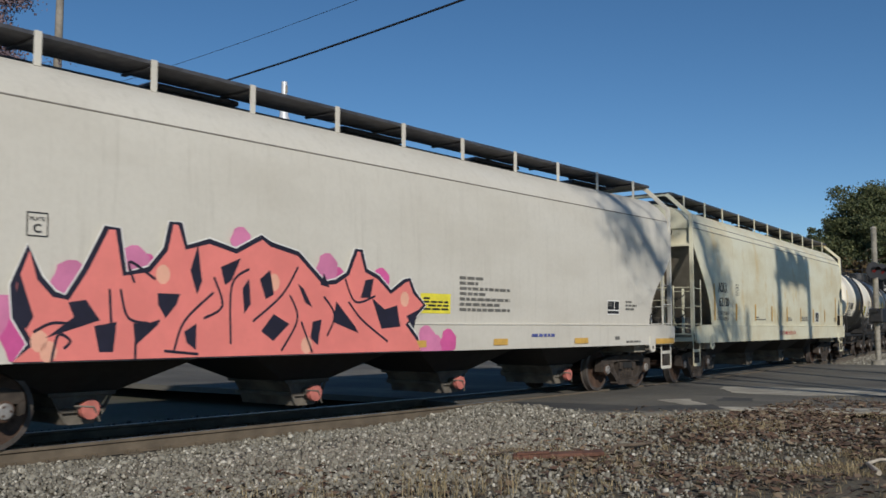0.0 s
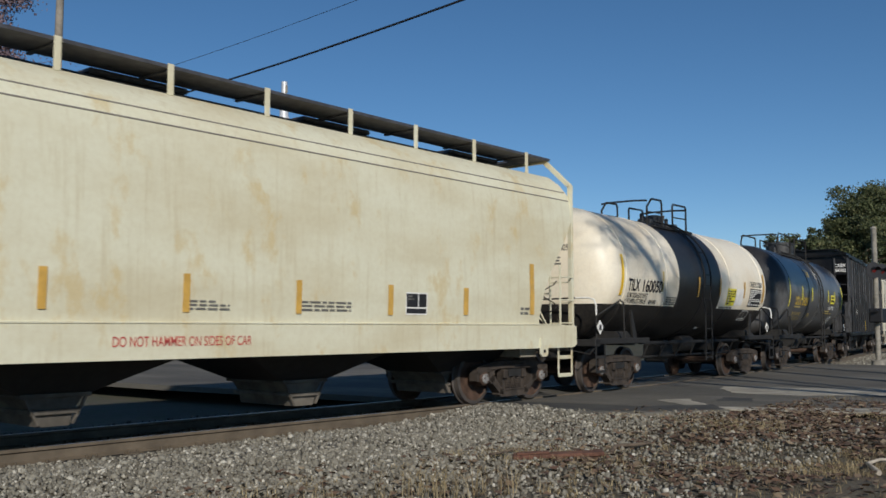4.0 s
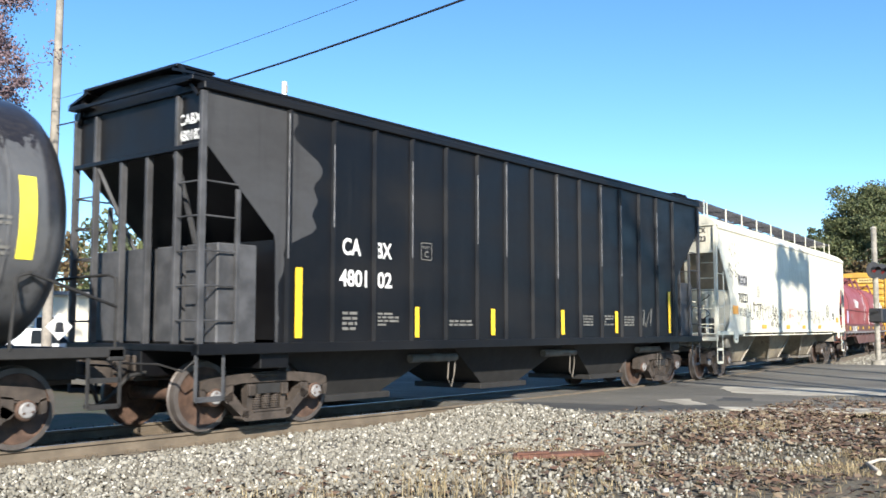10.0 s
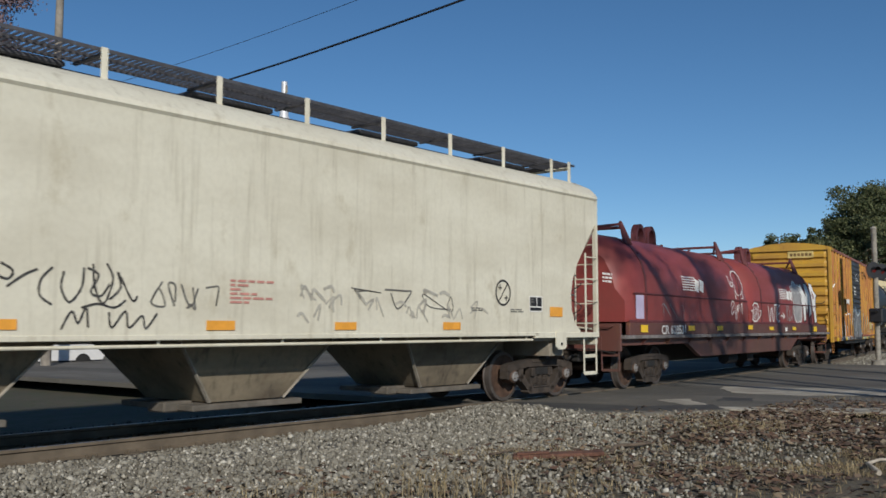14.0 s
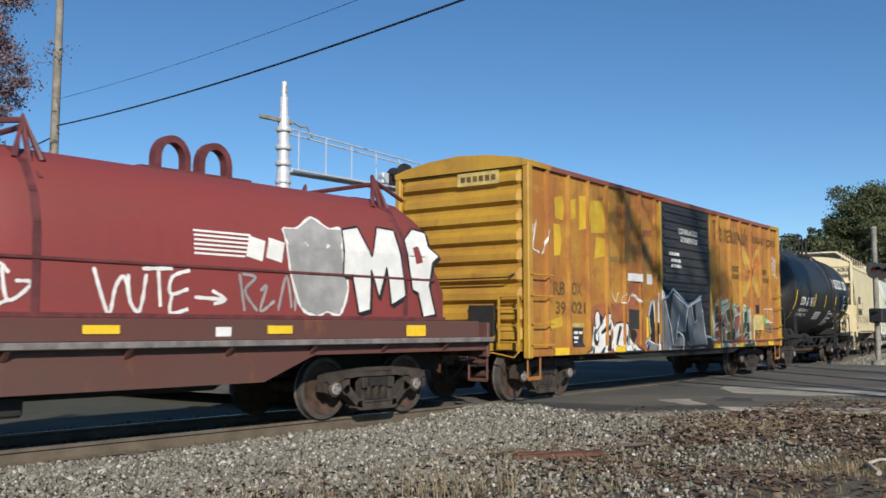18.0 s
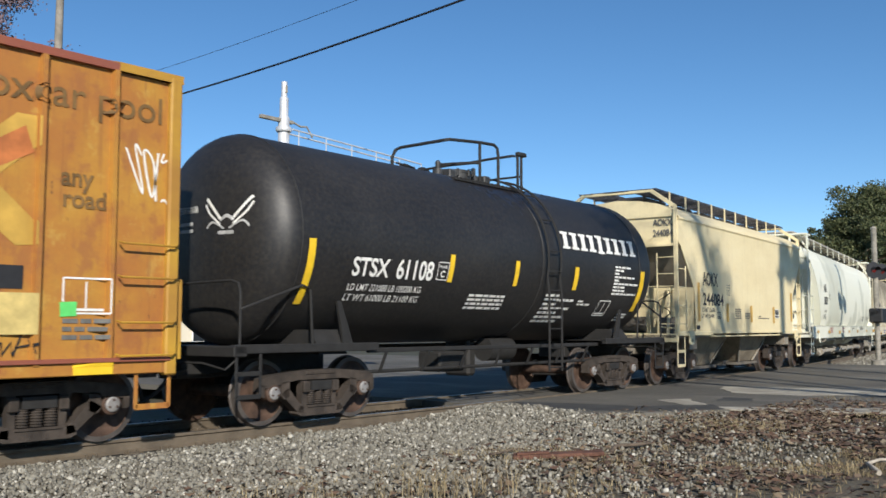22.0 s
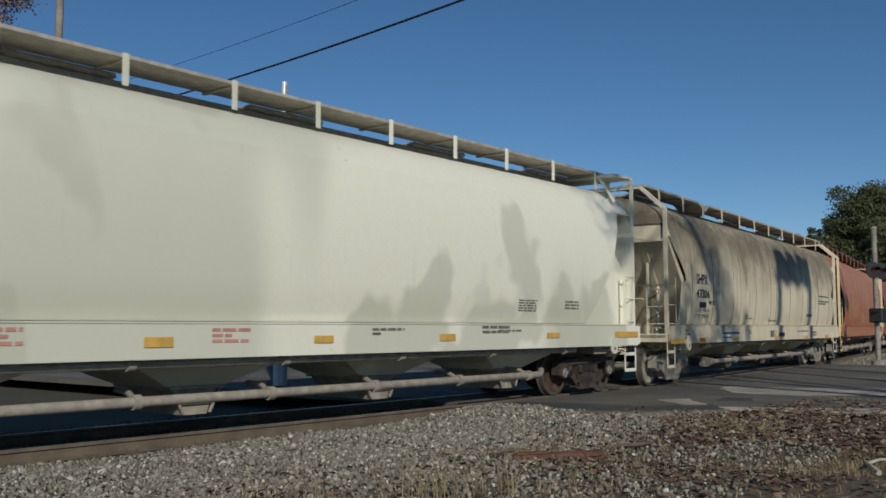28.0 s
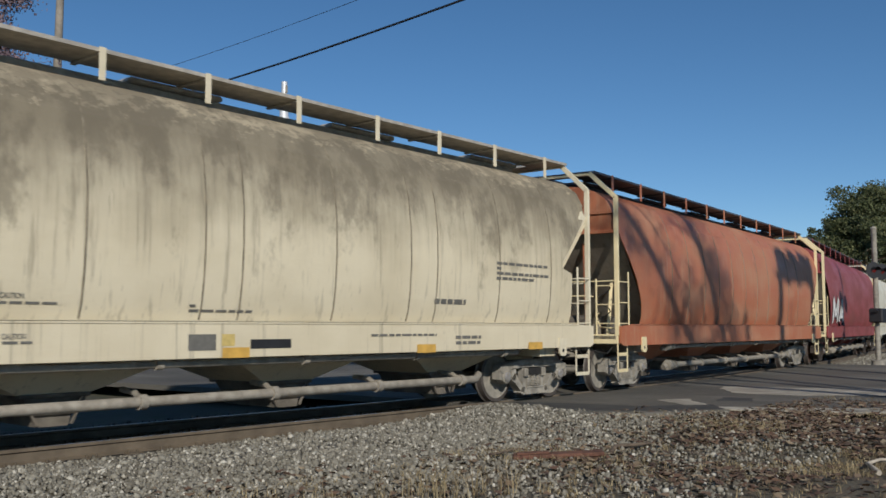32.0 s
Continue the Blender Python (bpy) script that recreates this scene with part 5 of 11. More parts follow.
# ---- boxcar ----
def boxcar(name, label, half, trucks, door, ribs_a, ribs_b):
    car = thing(name, label, "boxcar", "cars of the freight train")
    y, z0, z1 = 1.50, 0.93, 4.36
    core = Mesh()
    core.box(-half + 0.12, half - 0.12, -y, y, z0, z1, 0.01)
    part("body", core, M_YELLOW, car, "weathered yellow body, rust-stained")
    rf = Mesh()
    prof = [(-1.56, 4.34), (-1.56, 4.43), (-1.3, 4.50), (-0.7, 4.60), (0, 4.65), (0.7, 4.60), (1.3, 4.50), (1.56, 4.43), (1.56, 4.34)]
    xs = [-half + 2 * half * k / 14 for k in range(15)]
    rf.rings([[Vector((x, p, q)) for p, q in prof] for x in xs])
    rf.f = [f[::-1] for f in rf.f]
    for x in xs[1:-1]:
        for (p0, q0), (p1, q1) in zip(prof[2:-3], prof[3:-2]):
            rf.bar((x, p0, q0 + 0.004), (x, p1, q1 + 0.004), 0.05, 0.02)
    part("roof", rf, M_ROOFRUST, car, "rusted roof edge")
    for e in (-1, 1):
        cap = Mesh()
        xe = sorted((e * (half + 0.012), e * (half - 0.85)))
        cap.rings([[Vector((x, p * 1.004, q + 0.012 if q > 4.4 else q)) for p, q in prof] for x in xe])
        cap.f = [f[::-1] for f in cap.f]
        part("roof_end_cap", cap, M_YELLOW_END, car, "yellow roof end")
    for s in (-1, 1):
        for x in ribs_a + ribs_b:
            r = Mesh()
            a, b = (s * y, s * (y + 0.07))
            r.prism([(x - 0.045, a), (x + 0.045, a), (x + 0.028, b), (x - 0.028, b)], z0 + 0.02, z1 - 0.02, plane="xy")
            part("side_post", r, M_YELLOW, car, "", 20)
        sl = Mesh()
        yy = sorted((s * (y - 0.03), s * (y + 0.05)))
        sl.box(-half + 0.02, half - 0.02, yy[0], yy[1], z0 - 0.10, z0 + 0.06, 0.01)
        part("side_sill", sl, M_YELLOW, car)
        un = Mesh()
        yy = sorted((s * (y - 0.25), s * (y - 0.02)))
        un.prism([(-half + 3.2, z0 - 0.09), (-half + 4.2, z0 - 0.24), (half - 4.2, z0 - 0.24), (half - 3.2, z0 - 0.09)], yy[0], yy[1])
        part("sill_stiffener", un, M_UNDER, car)
        # plug door with horizontal corrugations, on a top and a bottom track
        d = Mesh()
        yy = sorted((s * (y + 0.01), s * (y + 0.065)))
        d.box(door[0], door[1], yy[0], yy[1], z0 + 0.10, z1 - 0.06, 0.01)
        dr = part("door", d, M_DOORBLACK, car, "black corrugated sliding door")
        nrib = 15
        for k in range(nrib):
            z = z0 + 0.32 + (z1 - z0 - 0.55) * k / (nrib - 1)
            c = Mesh()
            a, b = s * (y + 0.06), s * (y + 0.10)
            q = [(a, z - 0.07), (b, z - 0.03), (b, z + 0.03), (a, z + 0.07)]
            c.prism(q, door[0] + 0.12, door[1] - 0.14, plane="yz")
            part("door_rib", c, M_DOORBLACK, dr, "", 20)
        t = Mesh()
        yy = sorted((s * (y + 0.0), s * (y + 0.09)))
        t.box(door[0] - 0.1, half - 0.1, yy[0], yy[1], z0 + 0.04, z0 + 0.09, 0.006)
        for k in range(14):
            x = door[0] + 0.1 + k * 0.42
            yy2 = sorted((s * (y + 0.06), s * (y + 0.11)))
            t.box(x, x + 0.08, yy2[0], yy2[1], z0 + 0.02, z0 + 0.11, 0.006)
        yy = sorted((s * (y + 0.0), s * (y + 0.10)))
        t.box(door[0] - 0.3, door[1] + 0.25, yy[0], yy[1], z1 - 0.06, z1 + 0.0, 0.006)
        part("door_track", t, M_ROOFRUST, car)
        for x in (door[0] - 0.06, door[1] + 0.06):
            p = Mesh()
            yy = sorted((s * y, s * (y + 0.09)))
            p.box(x - 0.05, x + 0.05, yy[0], yy[1], z0 + 0.1, z1 - 0.06, 0.008)
            part("door_post", p, M_YELLOW_END, car)
    for e in (-1, 1):
        # corrugated end
        en = Mesh()
        x0, x1 = sorted((e * (half - 0.13), e * (half - 0.02)))
        en.prism([(-1.5, 0.93), (1.5, 0.93), (1.5, 4.36), (0.8, 4.56), (0, 4.62), (-0.8, 4.56), (-1.5, 4.36)], x0, x1 - 0.06 if e > 0 else x1, plane="yz") if e > 0 else en.prism([(-1.5, 0.93), (1.5, 0.93), (1.5, 4.36), (0.8, 4.56), (0, 4.62), (-0.8, 4.56), (-1.5, 4.36)], x0 + 0.06, x1, plane="yz")
        panel = part("end_panel", en, M_YELLOW_END, car, "yellow corrugated end")
        xo = e * (half - 0.08)
        for k in range(9):
            z = 1.22 + k * 0.365
            q = Mesh()
            out = e * (half + 0.02)
            rings = []
            for yv, f in ((-1.42, 0.0), (-1.32, 1.0), (1.32, 1.0), (1.42, 0.0)):
                rings.append([Vector((xo, yv, z - 0.13)), Vector((xo + (out - xo) * f, yv, z - 0.07)), Vector((xo + (out - xo) * f, yv, z + 0.05)), Vector((xo, yv, z + 0.15))])
            q.rings(rings)
            if e < 0:
                q.f = [f[::-1] for f in q.f]
            part("corrugation", q, M_YELLOW_END, panel, "", 25)
        for s in (-1, 1):
            c = Mesh()
            x0, x1 = sorted((e * (half - 0.16), e * (half + 0.0)))
            yy = sorted((s * 1.44, s * 1.575))
            c.box(x0, x1, yy[0], yy[1], 0.80, 4.40, 0.02)
            part("corner_post", c, M_YELLOW_END, car)
            ld = Mesh()
            for z in (1.06, 1.44, 1.96, 2.35):
                xi = e * (half - 0.80)
                ld.tube([(e * (half - 0.05), s * 1.60, z), (e * (half - 0.12), s * 1.64, z - 0.02), (xi, s * 1.64, z - 0.02), (xi, s * 1.56, z)], 0.014, 6)
            loose("grab_iron", ld, M_YELLOW_END, car)
            el = Mesh()
            for yv in (1.42, 1.0):
                el.bar((e * (half + 0.12), s * yv, 0.98), (e * (half + 0.12), s * yv, 1.95), 0.05, 0.03)
                el.bar((e * (half), s * yv, 1.93), (e * (half + 0.13), s * yv, 1.93), 0.03, 0.03)
            for z in (1.1, 1.4, 1.7, 1.93):
                el.tube([(e * (half + 0.13), s * 1.42, z), (e * (half + 0.13), s * 1.0, z)], 0.014, 6)
            part("end_ladder", el, M_YELLOW_END, car)
            st = Mesh()
            for x in (half - 0.06, half - 0.5):
                st.bar((e * x, s * 1.5, 0.42), (e * x, s * 1.5, 0.85), 0.05, 0.014)
            st.bar((e * (half - 0.06), s * 1.5, 0.44), (e * (half - 0.5), s * 1.5, 0.44), 0.014, 0.07)
            part("sill_step", st, M_YELLOW, car)
        ex = Mesh()
        ex.tube([(e * (half + 0.05), -1.3, 2.35), (e * (half + 0.12), -1.2, 2.28), (e * (half + 0.12), 1.2, 2.28), (e * (half + 0.05), 1.3, 2.35)], 0.014, 6)
        ex.box(min(e * (half + 0.02), e * (half + 0.06)), max(e * (half + 0.02), e * (half + 0.06)), -0.85, -0.28, 1.22, 1.78, 0.006)
        part("end_grab_iron", ex, M_UNDER, car)
        coupler(car, e * (half + 0.05), e, M_YELLOW_END)
        truck(car, e * trucks)
    un = Mesh()
    un.box(-half + 0.1, half - 0.1, -0.33, 0.33, 0.62, 0.92, 0.01)
    for k in range(7):
        x = -half + 2.2 + (2 * half - 4.4) * k / 6
        un.box(x - 0.06, x + 0.06, -1.45, 1.45, 0.74, 0.92, 0.01)
    loose("underframe_beam", un, M_UNDER, car)
    return car


# ---- coil car ----
def coil_car(name, label, half, trucks, hood):
    car = thing(name, label, "coil car", "cars of the freight train")
    dk = Mesh()
    for s in (-1, 1):
        yy = sorted((s * 1.56, s * 1.36))
        dk.box(-half, half, yy[0], yy[1], 1.12, 1.20, 0.01)
    dk.box(-half, half, -1.36, 1.36, 1.10, 1.17, 0.01)
    part("deck", dk, M_COILDECK, car)
    for s in (-1, 1):
        sl = Mesh()
        yy = sorted((s * 1.30, s * 1.42))
        sl.prism([(-half, 1.12), (-half, 0.98), (-trucks - 1.3, 0.98), (-trucks + 1.6, 0.98), (-trucks + 2.5, 0.64), (trucks - 2.5, 0.64), (trucks - 1.6, 0.98), (half, 0.98), (half, 1.12)], yy[0], yy[1])
        part("side_sill", sl, M_COILFRAME, car)
        up = Mesh()
        yy = sorted((s * 1.40, s * 1.50))
        up.box(-half + 0.35, half - 0.35, yy[0], yy[1], 1.20, 1.47, 0.01)
        part("side_rail", up, M_COILFRAME, car)
        for k in range(12):
            x = -half + 1.2 + (2 * half - 2.4) * k / 11
            b = Mesh()
            a, c = s * 1.42, s * 1.54
            b.prism([(a, 0.99), (c, 1.11), (a, 1.11)], x - 0.03, x + 0.03, plane="yz")
            part("deck_bracket", b, M_COILFRAME, car, "", 20)
    hoods = []
    for a, b in ((hood[0], -0.03), (0.03, hood[1])):
        prof = [(1.44, 1.49), (1.44, 2.1), (1.42, 2.5), (1.32, 2.85), (1.10, 3.18), (0.72, 3.42), (0.3, 3.50), (0, 3.51)]
        ring = [(-p, q) for p, q in prof] + [(p, q) for p, q in prof[::-1][1:]]
        m = Mesh()
        st = [(a, 0.80, 0.30), (a + 0.15, 0.90, 0.16), (a + 0.45, 0.97, 0.05), (a + 0.85, 1.0, 0.0)]
        st += [(a + 0.85 + (b - a - 1.7) * k / 8, 1.0, 0.0) for k in range(1, 8)]
        st += [(b - 0.85, 1.0, 0.0), (b - 0.45, 0.97, 0.05), (b - 0.15, 0.90, 0.16), (b, 0.80, 0.30)]
        rings = []
        for x, f, dz in st:
            rings.append([Vector((x, p * (f if q > 2.2 else 1.0 - (1 - f) * 0.25), q - (dz if q > 2.6 else dz * max(0, q - 1.49) / 1.1))) for p, q in ring])
        m.rings(rings)
        m.f = [f[::-1] for f in m.f]
        h = part("hood", m, M_COILRED, car, "oxide red coil hood", 40)
        rb = Mesh()
        for s in (-1, 1):
            yy = sorted((s * 1.435, s * 1.465))
            rb.box(a + 0.3, b - 0.3, yy[0], yy[1], 2.10, 2.14, 0.008)
            rb.box(a + 0.05, b - 0.05, yy[0], yy[1], 1.47, 1.53, 0.008)
        for x in (a + 1.0, b - 1.0):
            for (p0, q0), (p1, q1) in zip(ring, ring[1:]):
                rb.bar((x, p0 * 1.003, q0 + 0.004), (x, p1 * 1.003, q1 + 0.004), 0.10, 0.02)
        part("hood_rib", rb, M_COILRIB, h)
        c = (a + b) / 2
        li = Mesh()
        for dx in (-0.36, 0.36):
            outer = [(c + dx + 0.29, 3.50)] + [(c + dx + 0.29 * math.cos(math.pi * k / 10), 3.72 + 0.33 * math.sin(math.pi * k / 10)) for k in range(11)] + [(c + dx - 0.29, 3.50)]
            inner = [(c + dx + 0.19, 3.50)] + [(c + dx + 0.19 * math.cos(math.pi * k / 10), 3.72 + 0.23 * math.sin(math.pi * k / 10)) for k in range(11)] + [(c + dx - 0.19, 3.50)]
            li.rings([[Vector((x, -0.08, z)), Vector((x, 0.08, z)), Vector((u, 0.08, w)), Vector((u, -0.08, w))] for (x, z), (u, w) in zip(outer, inner)])
        li.box(c - 0.95, c + 0.95, -0.18, 0.18, 3.47, 3.56, 0.02)
        loose("lifting_eye", li, M_COILRIB, h)
        for x, e in ((a + 1.1, 1), (b - 1.1, -1)):
            br = Mesh()
            br.tube([(x - 0.16, -0.98, 3.26), (x, -0.80, 3.78), (x + 0.16, -0.98, 3.26)], 0.045, 6)
            br.tube([(x, -0.80, 3.74), (x, -1.02, 3.2), (x + 0.04, -1.20, 3.02)], 0.035, 6)
            br.tube([(x - 0.16, 0.98, 3.26), (x, 0.80, 3.78), (x + 0.16, 0.98, 3.26)], 0.045, 6)
            br.tube([(x, -0.80, 3.66), (x, 0.80, 3.66)], 0.035, 6)
            br.tube([(x, -0.80, 3.74), (x - e * 1.2, -0.35, 3.56)], 0.035, 6)
            part("stacking_bracket", br, M_COILRIB, h)
    un = Mesh()
    un.box(-half + 0.1, half - 0.1, -0.4, 0.4, 0.62, 1.10, 0.02)
    un.prism([(-trucks + 1.6, 1.0), (-trucks + 2.6, 0.5), (trucks - 2.6, 0.5), (trucks - 1.6, 1.0)], -0.45, 0.45)
    un.tube([(-1.2, -1.0, 0.5), (-0.4, -1.0, 0.5)], 0.16, 12)
    un.box(0.6, 1.1, -1.15, -0.8, 0.38, 0.62, 0.03)
    loose("underframe_beam", un, M_UNDER, car)
    for e in (-1, 1):
        en = Mesh()
        x0, x1 = sorted((e * (half - 0.05), e * (half + 0.02)))
        en.box(x0, x1, -1.45, 1.45, 0.86, 1.45, 0.01)
        for y in (-1.40, -1.0):
            en.bar((e * half, y, 0.45), (e * half, y, 1.2), 0.05, 0.014)
        for z in (0.46, 0.78):
            en.bar((e * half, -1.40, z), (e * half, -1.0, z), 0.014, 0.06)
        en.tube([(e * (half + 0.06), -1.3, 1.42), (e * (half + 0.1), -1.25, 1.38), (e * (half + 0.1), 1.25, 1.38)], 0.016, 6)
        part("end_beam", en, M_COILFRAME, car)
        coupler(car, e * half, e)
        truck(car, e * trucks)
    return car


M_COILDECK = plain("worn_grey_deck_edge", (0.20, 0.18, 0.17), 0.8, 0.1, 0.3)
M_COILRIB = plain("dark_red_hood_rib", (0.13, 0.035, 0.035), 0.6, 0, 0.3)


# ---- ground, road and track ----
def soil(name, kind):
    m, n, l, b = material(name, 0.95)
    v = coords(n, l)
    big, mid, fine = noise_tex(n, l, v, 0.25, 5), noise_tex(n, l, v, 2.2, 6, 0.65), noise_tex(n, l, v, 28, 5, 0.7)
    if kind == "verge":
        c = mixc(n, l, ramp(n, l, big, 0.4, 0.6), (0.115, 0.095, 0.065), (0.078, 0.068, 0.046))
        c = mixc(n, l, ramp(n, l, mid, 0.5, 0.7, 0, 0.7), c, (0.10, 0.055, 0.035))
        c = mixc(n, l, ramp(n, l, fine, 0.45, 0.75), c, (0.20, 0.17, 0.12))
    elif kind == "ballast":
        # bed colour lowered to deepen the shade beneath the cars
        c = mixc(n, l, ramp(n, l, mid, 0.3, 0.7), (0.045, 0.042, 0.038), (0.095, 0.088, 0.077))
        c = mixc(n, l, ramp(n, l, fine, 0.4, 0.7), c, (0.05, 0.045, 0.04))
    elif kind == "asphalt":
        c = mixc(n, l, ramp(n, l, big, 0.35, 0.65), (0.085, 0.078, 0.064), (0.125, 0.114, 0.092))
        lane = noise_tex(n, l, coords(n, l, (0.42, 0.15, 1)), 1.1, 6, 0.6)
        c = mixc(n, l, ramp(n, l, lane, 0.50, 0.62, 0, 0.55), c, (0.20, 0.185, 0.155))
        c = mixc(n, l, ramp(n, l, lane, 0.42, 0.33, 0, 0.8), c, (0.05, 0.049, 0.047))
        c = mixc(n, l, ramp(n, l, mid, 0.55, 0.72, 0, 0.45), c, (0.20, 0.18, 0.15))
        c = mixc(n, l, ramp(n, l, fine, 0.35, 0.75, 0, 0.35), c, (0.04, 0.04, 0.04))
    elif kind == "sand":
        c = mixc(n, l, ramp(n, l, mid, 0.3, 0.7), (0.30, 0.24, 0.16), (0.20, 0.16, 0.11))
        c = mixc(n, l, ramp(n, l, fine, 0.4, 0.7, 0, 0.5), c, (0.36, 0.31, 0.24))
    else:
        c = mixc(n, l, ramp(n, l, big, 0.35, 0.65), (0.05, 0.047, 0.03), (0.08, 0.066, 0.042))
        c = mixc(n, l, ramp(n, l, mid, 0.4, 0.7), c, (0.045, 0.055, 0.022))
    l.new(c, b.inputs["Base Color"])
    bump(n, l, b, fine, 0.6, 0.02)
    return m


M_GROUND, M_VERGE, M_BALLASTBED = soil("grassy_ground", "grass"), soil("littered_verge_soil", "verge"), soil("ballast_bed", "ballast")
M_ASPHALT, M_SAND = soil("patched_asphalt", "asphalt"), soil("sandy_shoulder", "sand")
M_RAIL = plain("rusty_rail_steel", (0.125, 0.098, 0.068), 0.8, 0.0, 0.25, 3)
M_RAILTOP = plain("worn_rail_head", (0.25, 0.22, 0.19), 0.4, 0.6, 0.15)
M_TIE = plain("weathered_tie_wood", (0.075, 0.06, 0.048), 0.95, 0, 0.35, 4)


def sheet(name, poly, z, mat, label, category="ground", cells=0):
    m = Mesh()
    if cells:
        xs = [poly[0] + (poly[1] - poly[0]) * k / cells for k in range(cells + 1)]
        ys = [poly[2] + (poly[3] - poly[2]) * k / cells for k in range(cells + 1)]
        m.rings([[Vector((x, y, z + 0.035 * noise.noise((x * 0.7, y * 0.7, 3)) + 0.015 * noise.noise((x * 2.3, y * 2.3, 9)))) for x in xs] for y in ys], caps=False, closed=False)
    else:
        m.prism(poly, z - 0.12, z, plane="xy")
    ob = new(name, m.data(name, [mat], 40))
    return tagged(ob, label, category, kind="structure")


def ground_mesh():
    m = Mesh()
    m.add([(-900, -900, -0.42), (900, -900, -0.42), (900, 1500, -0.42), (-900, 1500, -0.42)], [(0, 1, 2, 3)])
    return m


g = new("ground", ground_mesh().data("ground", [M_GROUND], 0))
tagged(g, "flat dry grassy ground reaching to the horizon", "ground", kind="structure")
def rise(x):
    t = min(1, max(0, (x - 10.8) / 2.8))
    return 0.17 * t * t * (3 - 2 * t)


vm = Mesh()
vx, vy = [-3 + 0.3 * k for k in range(84)], [-13 + 0.3 * k for k in range(38)]
vm.rings([[Vector((x, y, -0.25 + 0.045 * min(1, max(0, (y + 3.2) / 1.6)) + rise(x) * (1 - min(1, max(0, (x - 14.5) / 1.0)) * 0.4) + 0.015 * noise.noise((x * 2.3, y * 2.3, 9)) + 0.03 * noise.noise((x * 0.7, y * 0.7, 3)) * (1 - rise(x) / 0.17))) for x in vx] for y in vy], caps=False, closed=False)
tagged(new("verge", vm.data("verge", [M_VERGE], 40)), "bare verge soil with dry leaves and gravel", "ground", kind="structure")
road_pts = [(13.5, -3.3), (13.4, -1.6), (13.9, 1.5), (13.2, 9), (12.0, 60), (31, 60), (36.5, 9), (37.5, -1.2), (36.5, -8), (33, -30), (17.0, -30), (16.4, -9.5), (16.9, -5.6), (15.8, -4.7), (14.4, -4.1)]
sheet("road", road_pts, -0.03, M_ASPHALT, "worn patched asphalt road over the level crossing", "road")


M_PALEROAD = plain("pale_road_surface", (0.34, 0.31, 0.25), 0.9, 0, 0.35, 1.6)
M_DARKPATCH = plain("dark_asphalt_patch", (0.045, 0.044, 0.041), 0.9, 0, 0.3, 2.5)


def road_patch(pts, mat, label, z):
    """A paler or darker area of the road with an uneven edge."""
    ring = []
    for (xa, ya), (xb, yb) in zip(pts, pts[1:] + pts[:1]):
        n = max(2, int(math.hypot(xb - xa, yb - ya) / 0.25))
        for k in range(n):
            x, y = xa + (xb - xa) * k / n, ya + (yb - ya) * k / n
            ring.append((x + 0.16 * noise.noise((x * 1.9, y * 1.9, 4)), y + 0.16 * noise.noise((x * 1.9, y * 1.9, 8))))
    m = Mesh()
    m.prism(ring, -0.05, z, plane="xy")
    tagged(new("road_patch", m.data("road_patch", [mat], 0)), label, "road patch", "patches of the road", "structure")


road_patch([(16.73, -2.69), (17.35, -2.98), (15.95, -4.3), (17.4, -6.6), (17.9, -9.2), (16.75, -9.0), (16.6, -6.9), (15.6, -5.0), (15.5, -4.1)], M_PALEROAD, "pale strip along the road's edge", -0.025)
road_patch([(21.53, -1.85), (22.76, -5.21), (23.5, -8.0), (21.5, -8.2), (20.86, -5.72), (19.6, -4.4), (19.59, -2.89)], M_PALEROAD, "pale area in the asphalt", -0.0255)
road_patch([(14.5, -0.95), (14.9, -1.83), (15.1, -3.2), (16.4, -4.0), (15.6, -4.6), (14.6, -3.9), (13.75, -3.0), (13.7, -1.6)], M_DARKPATCH, "darker area of asphalt beside the rails", -0.0245)
road_patch([(18.17, -3.26), (18.4, -3.96), (17.5, -4.2), (17.2, -3.7)], M_DARKPATCH, "small dark asphalt patch", -0.0245)


def track_sheet(name, s0, s1, ya, yb, z0, z1, mat, label, step=2.0):
    m = Mesh()
    n = int((s1 - s0) / step)
    rows = []
    for k in range(n + 1):
        s = s0 + (s1 - s0) * k / n
        rows.append([on_track(s, y) + Vector((0, 0, z)) for y, z in ((ya - 0.9, z0), (ya, z1), (yb, z1), (yb + 0.9, z0))])
    m.rings(rows, caps=False, closed=False)
    ob = new(name, m.data(name, [mat], 30))
    return tagged(ob, label, "ballast", kind="structure")


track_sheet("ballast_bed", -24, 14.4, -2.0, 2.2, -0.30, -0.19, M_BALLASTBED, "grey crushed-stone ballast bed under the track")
track_sheet("ballast_bed", 37.2, 320, -2.0, 2.2, -0.30, -0.19, M_BALLASTBED, "grey crushed-stone ballast bed under the track")
RAIL_SECTION = [(-0.036, 0.0), (0.036, 0.0), (0.037, -0.035), (0.010, -0.05), (0.009, -0.14), (0.068, -0.165), (0.068, -0.178), (-0.068, -0.178), (-0.068, -0.165), (-0.009, -0.14), (-0.010, -0.05), (-0.037, -0.035)]
for side in (-1, 1):
    m = Mesh()
    rows = []
    for k in range(140):
        s = -24 + k * 2.2
        rows.append([on_track(s, side * 0.755 + y) + Vector((0, 0, z)) for y, z in RAIL_SECTION])
    m.rings(rows)
    n = len(RAIL_SECTION)
    m.k = [1 if i % n == 0 and i < 139 * n else 0 for i in range(len(m.f))]
    tagged(new("rail", m.data("rail", [M_RAIL, M_RAILTOP], 30)), "rust-brown steel rail with a worn head", "rail", "rails of the track", "structure")
tie = Mesh().box(-0.115, 0.115, -1.3, 1.3, -0.36, -0.182, 0.015).data("tie", [M_TIE], 30)
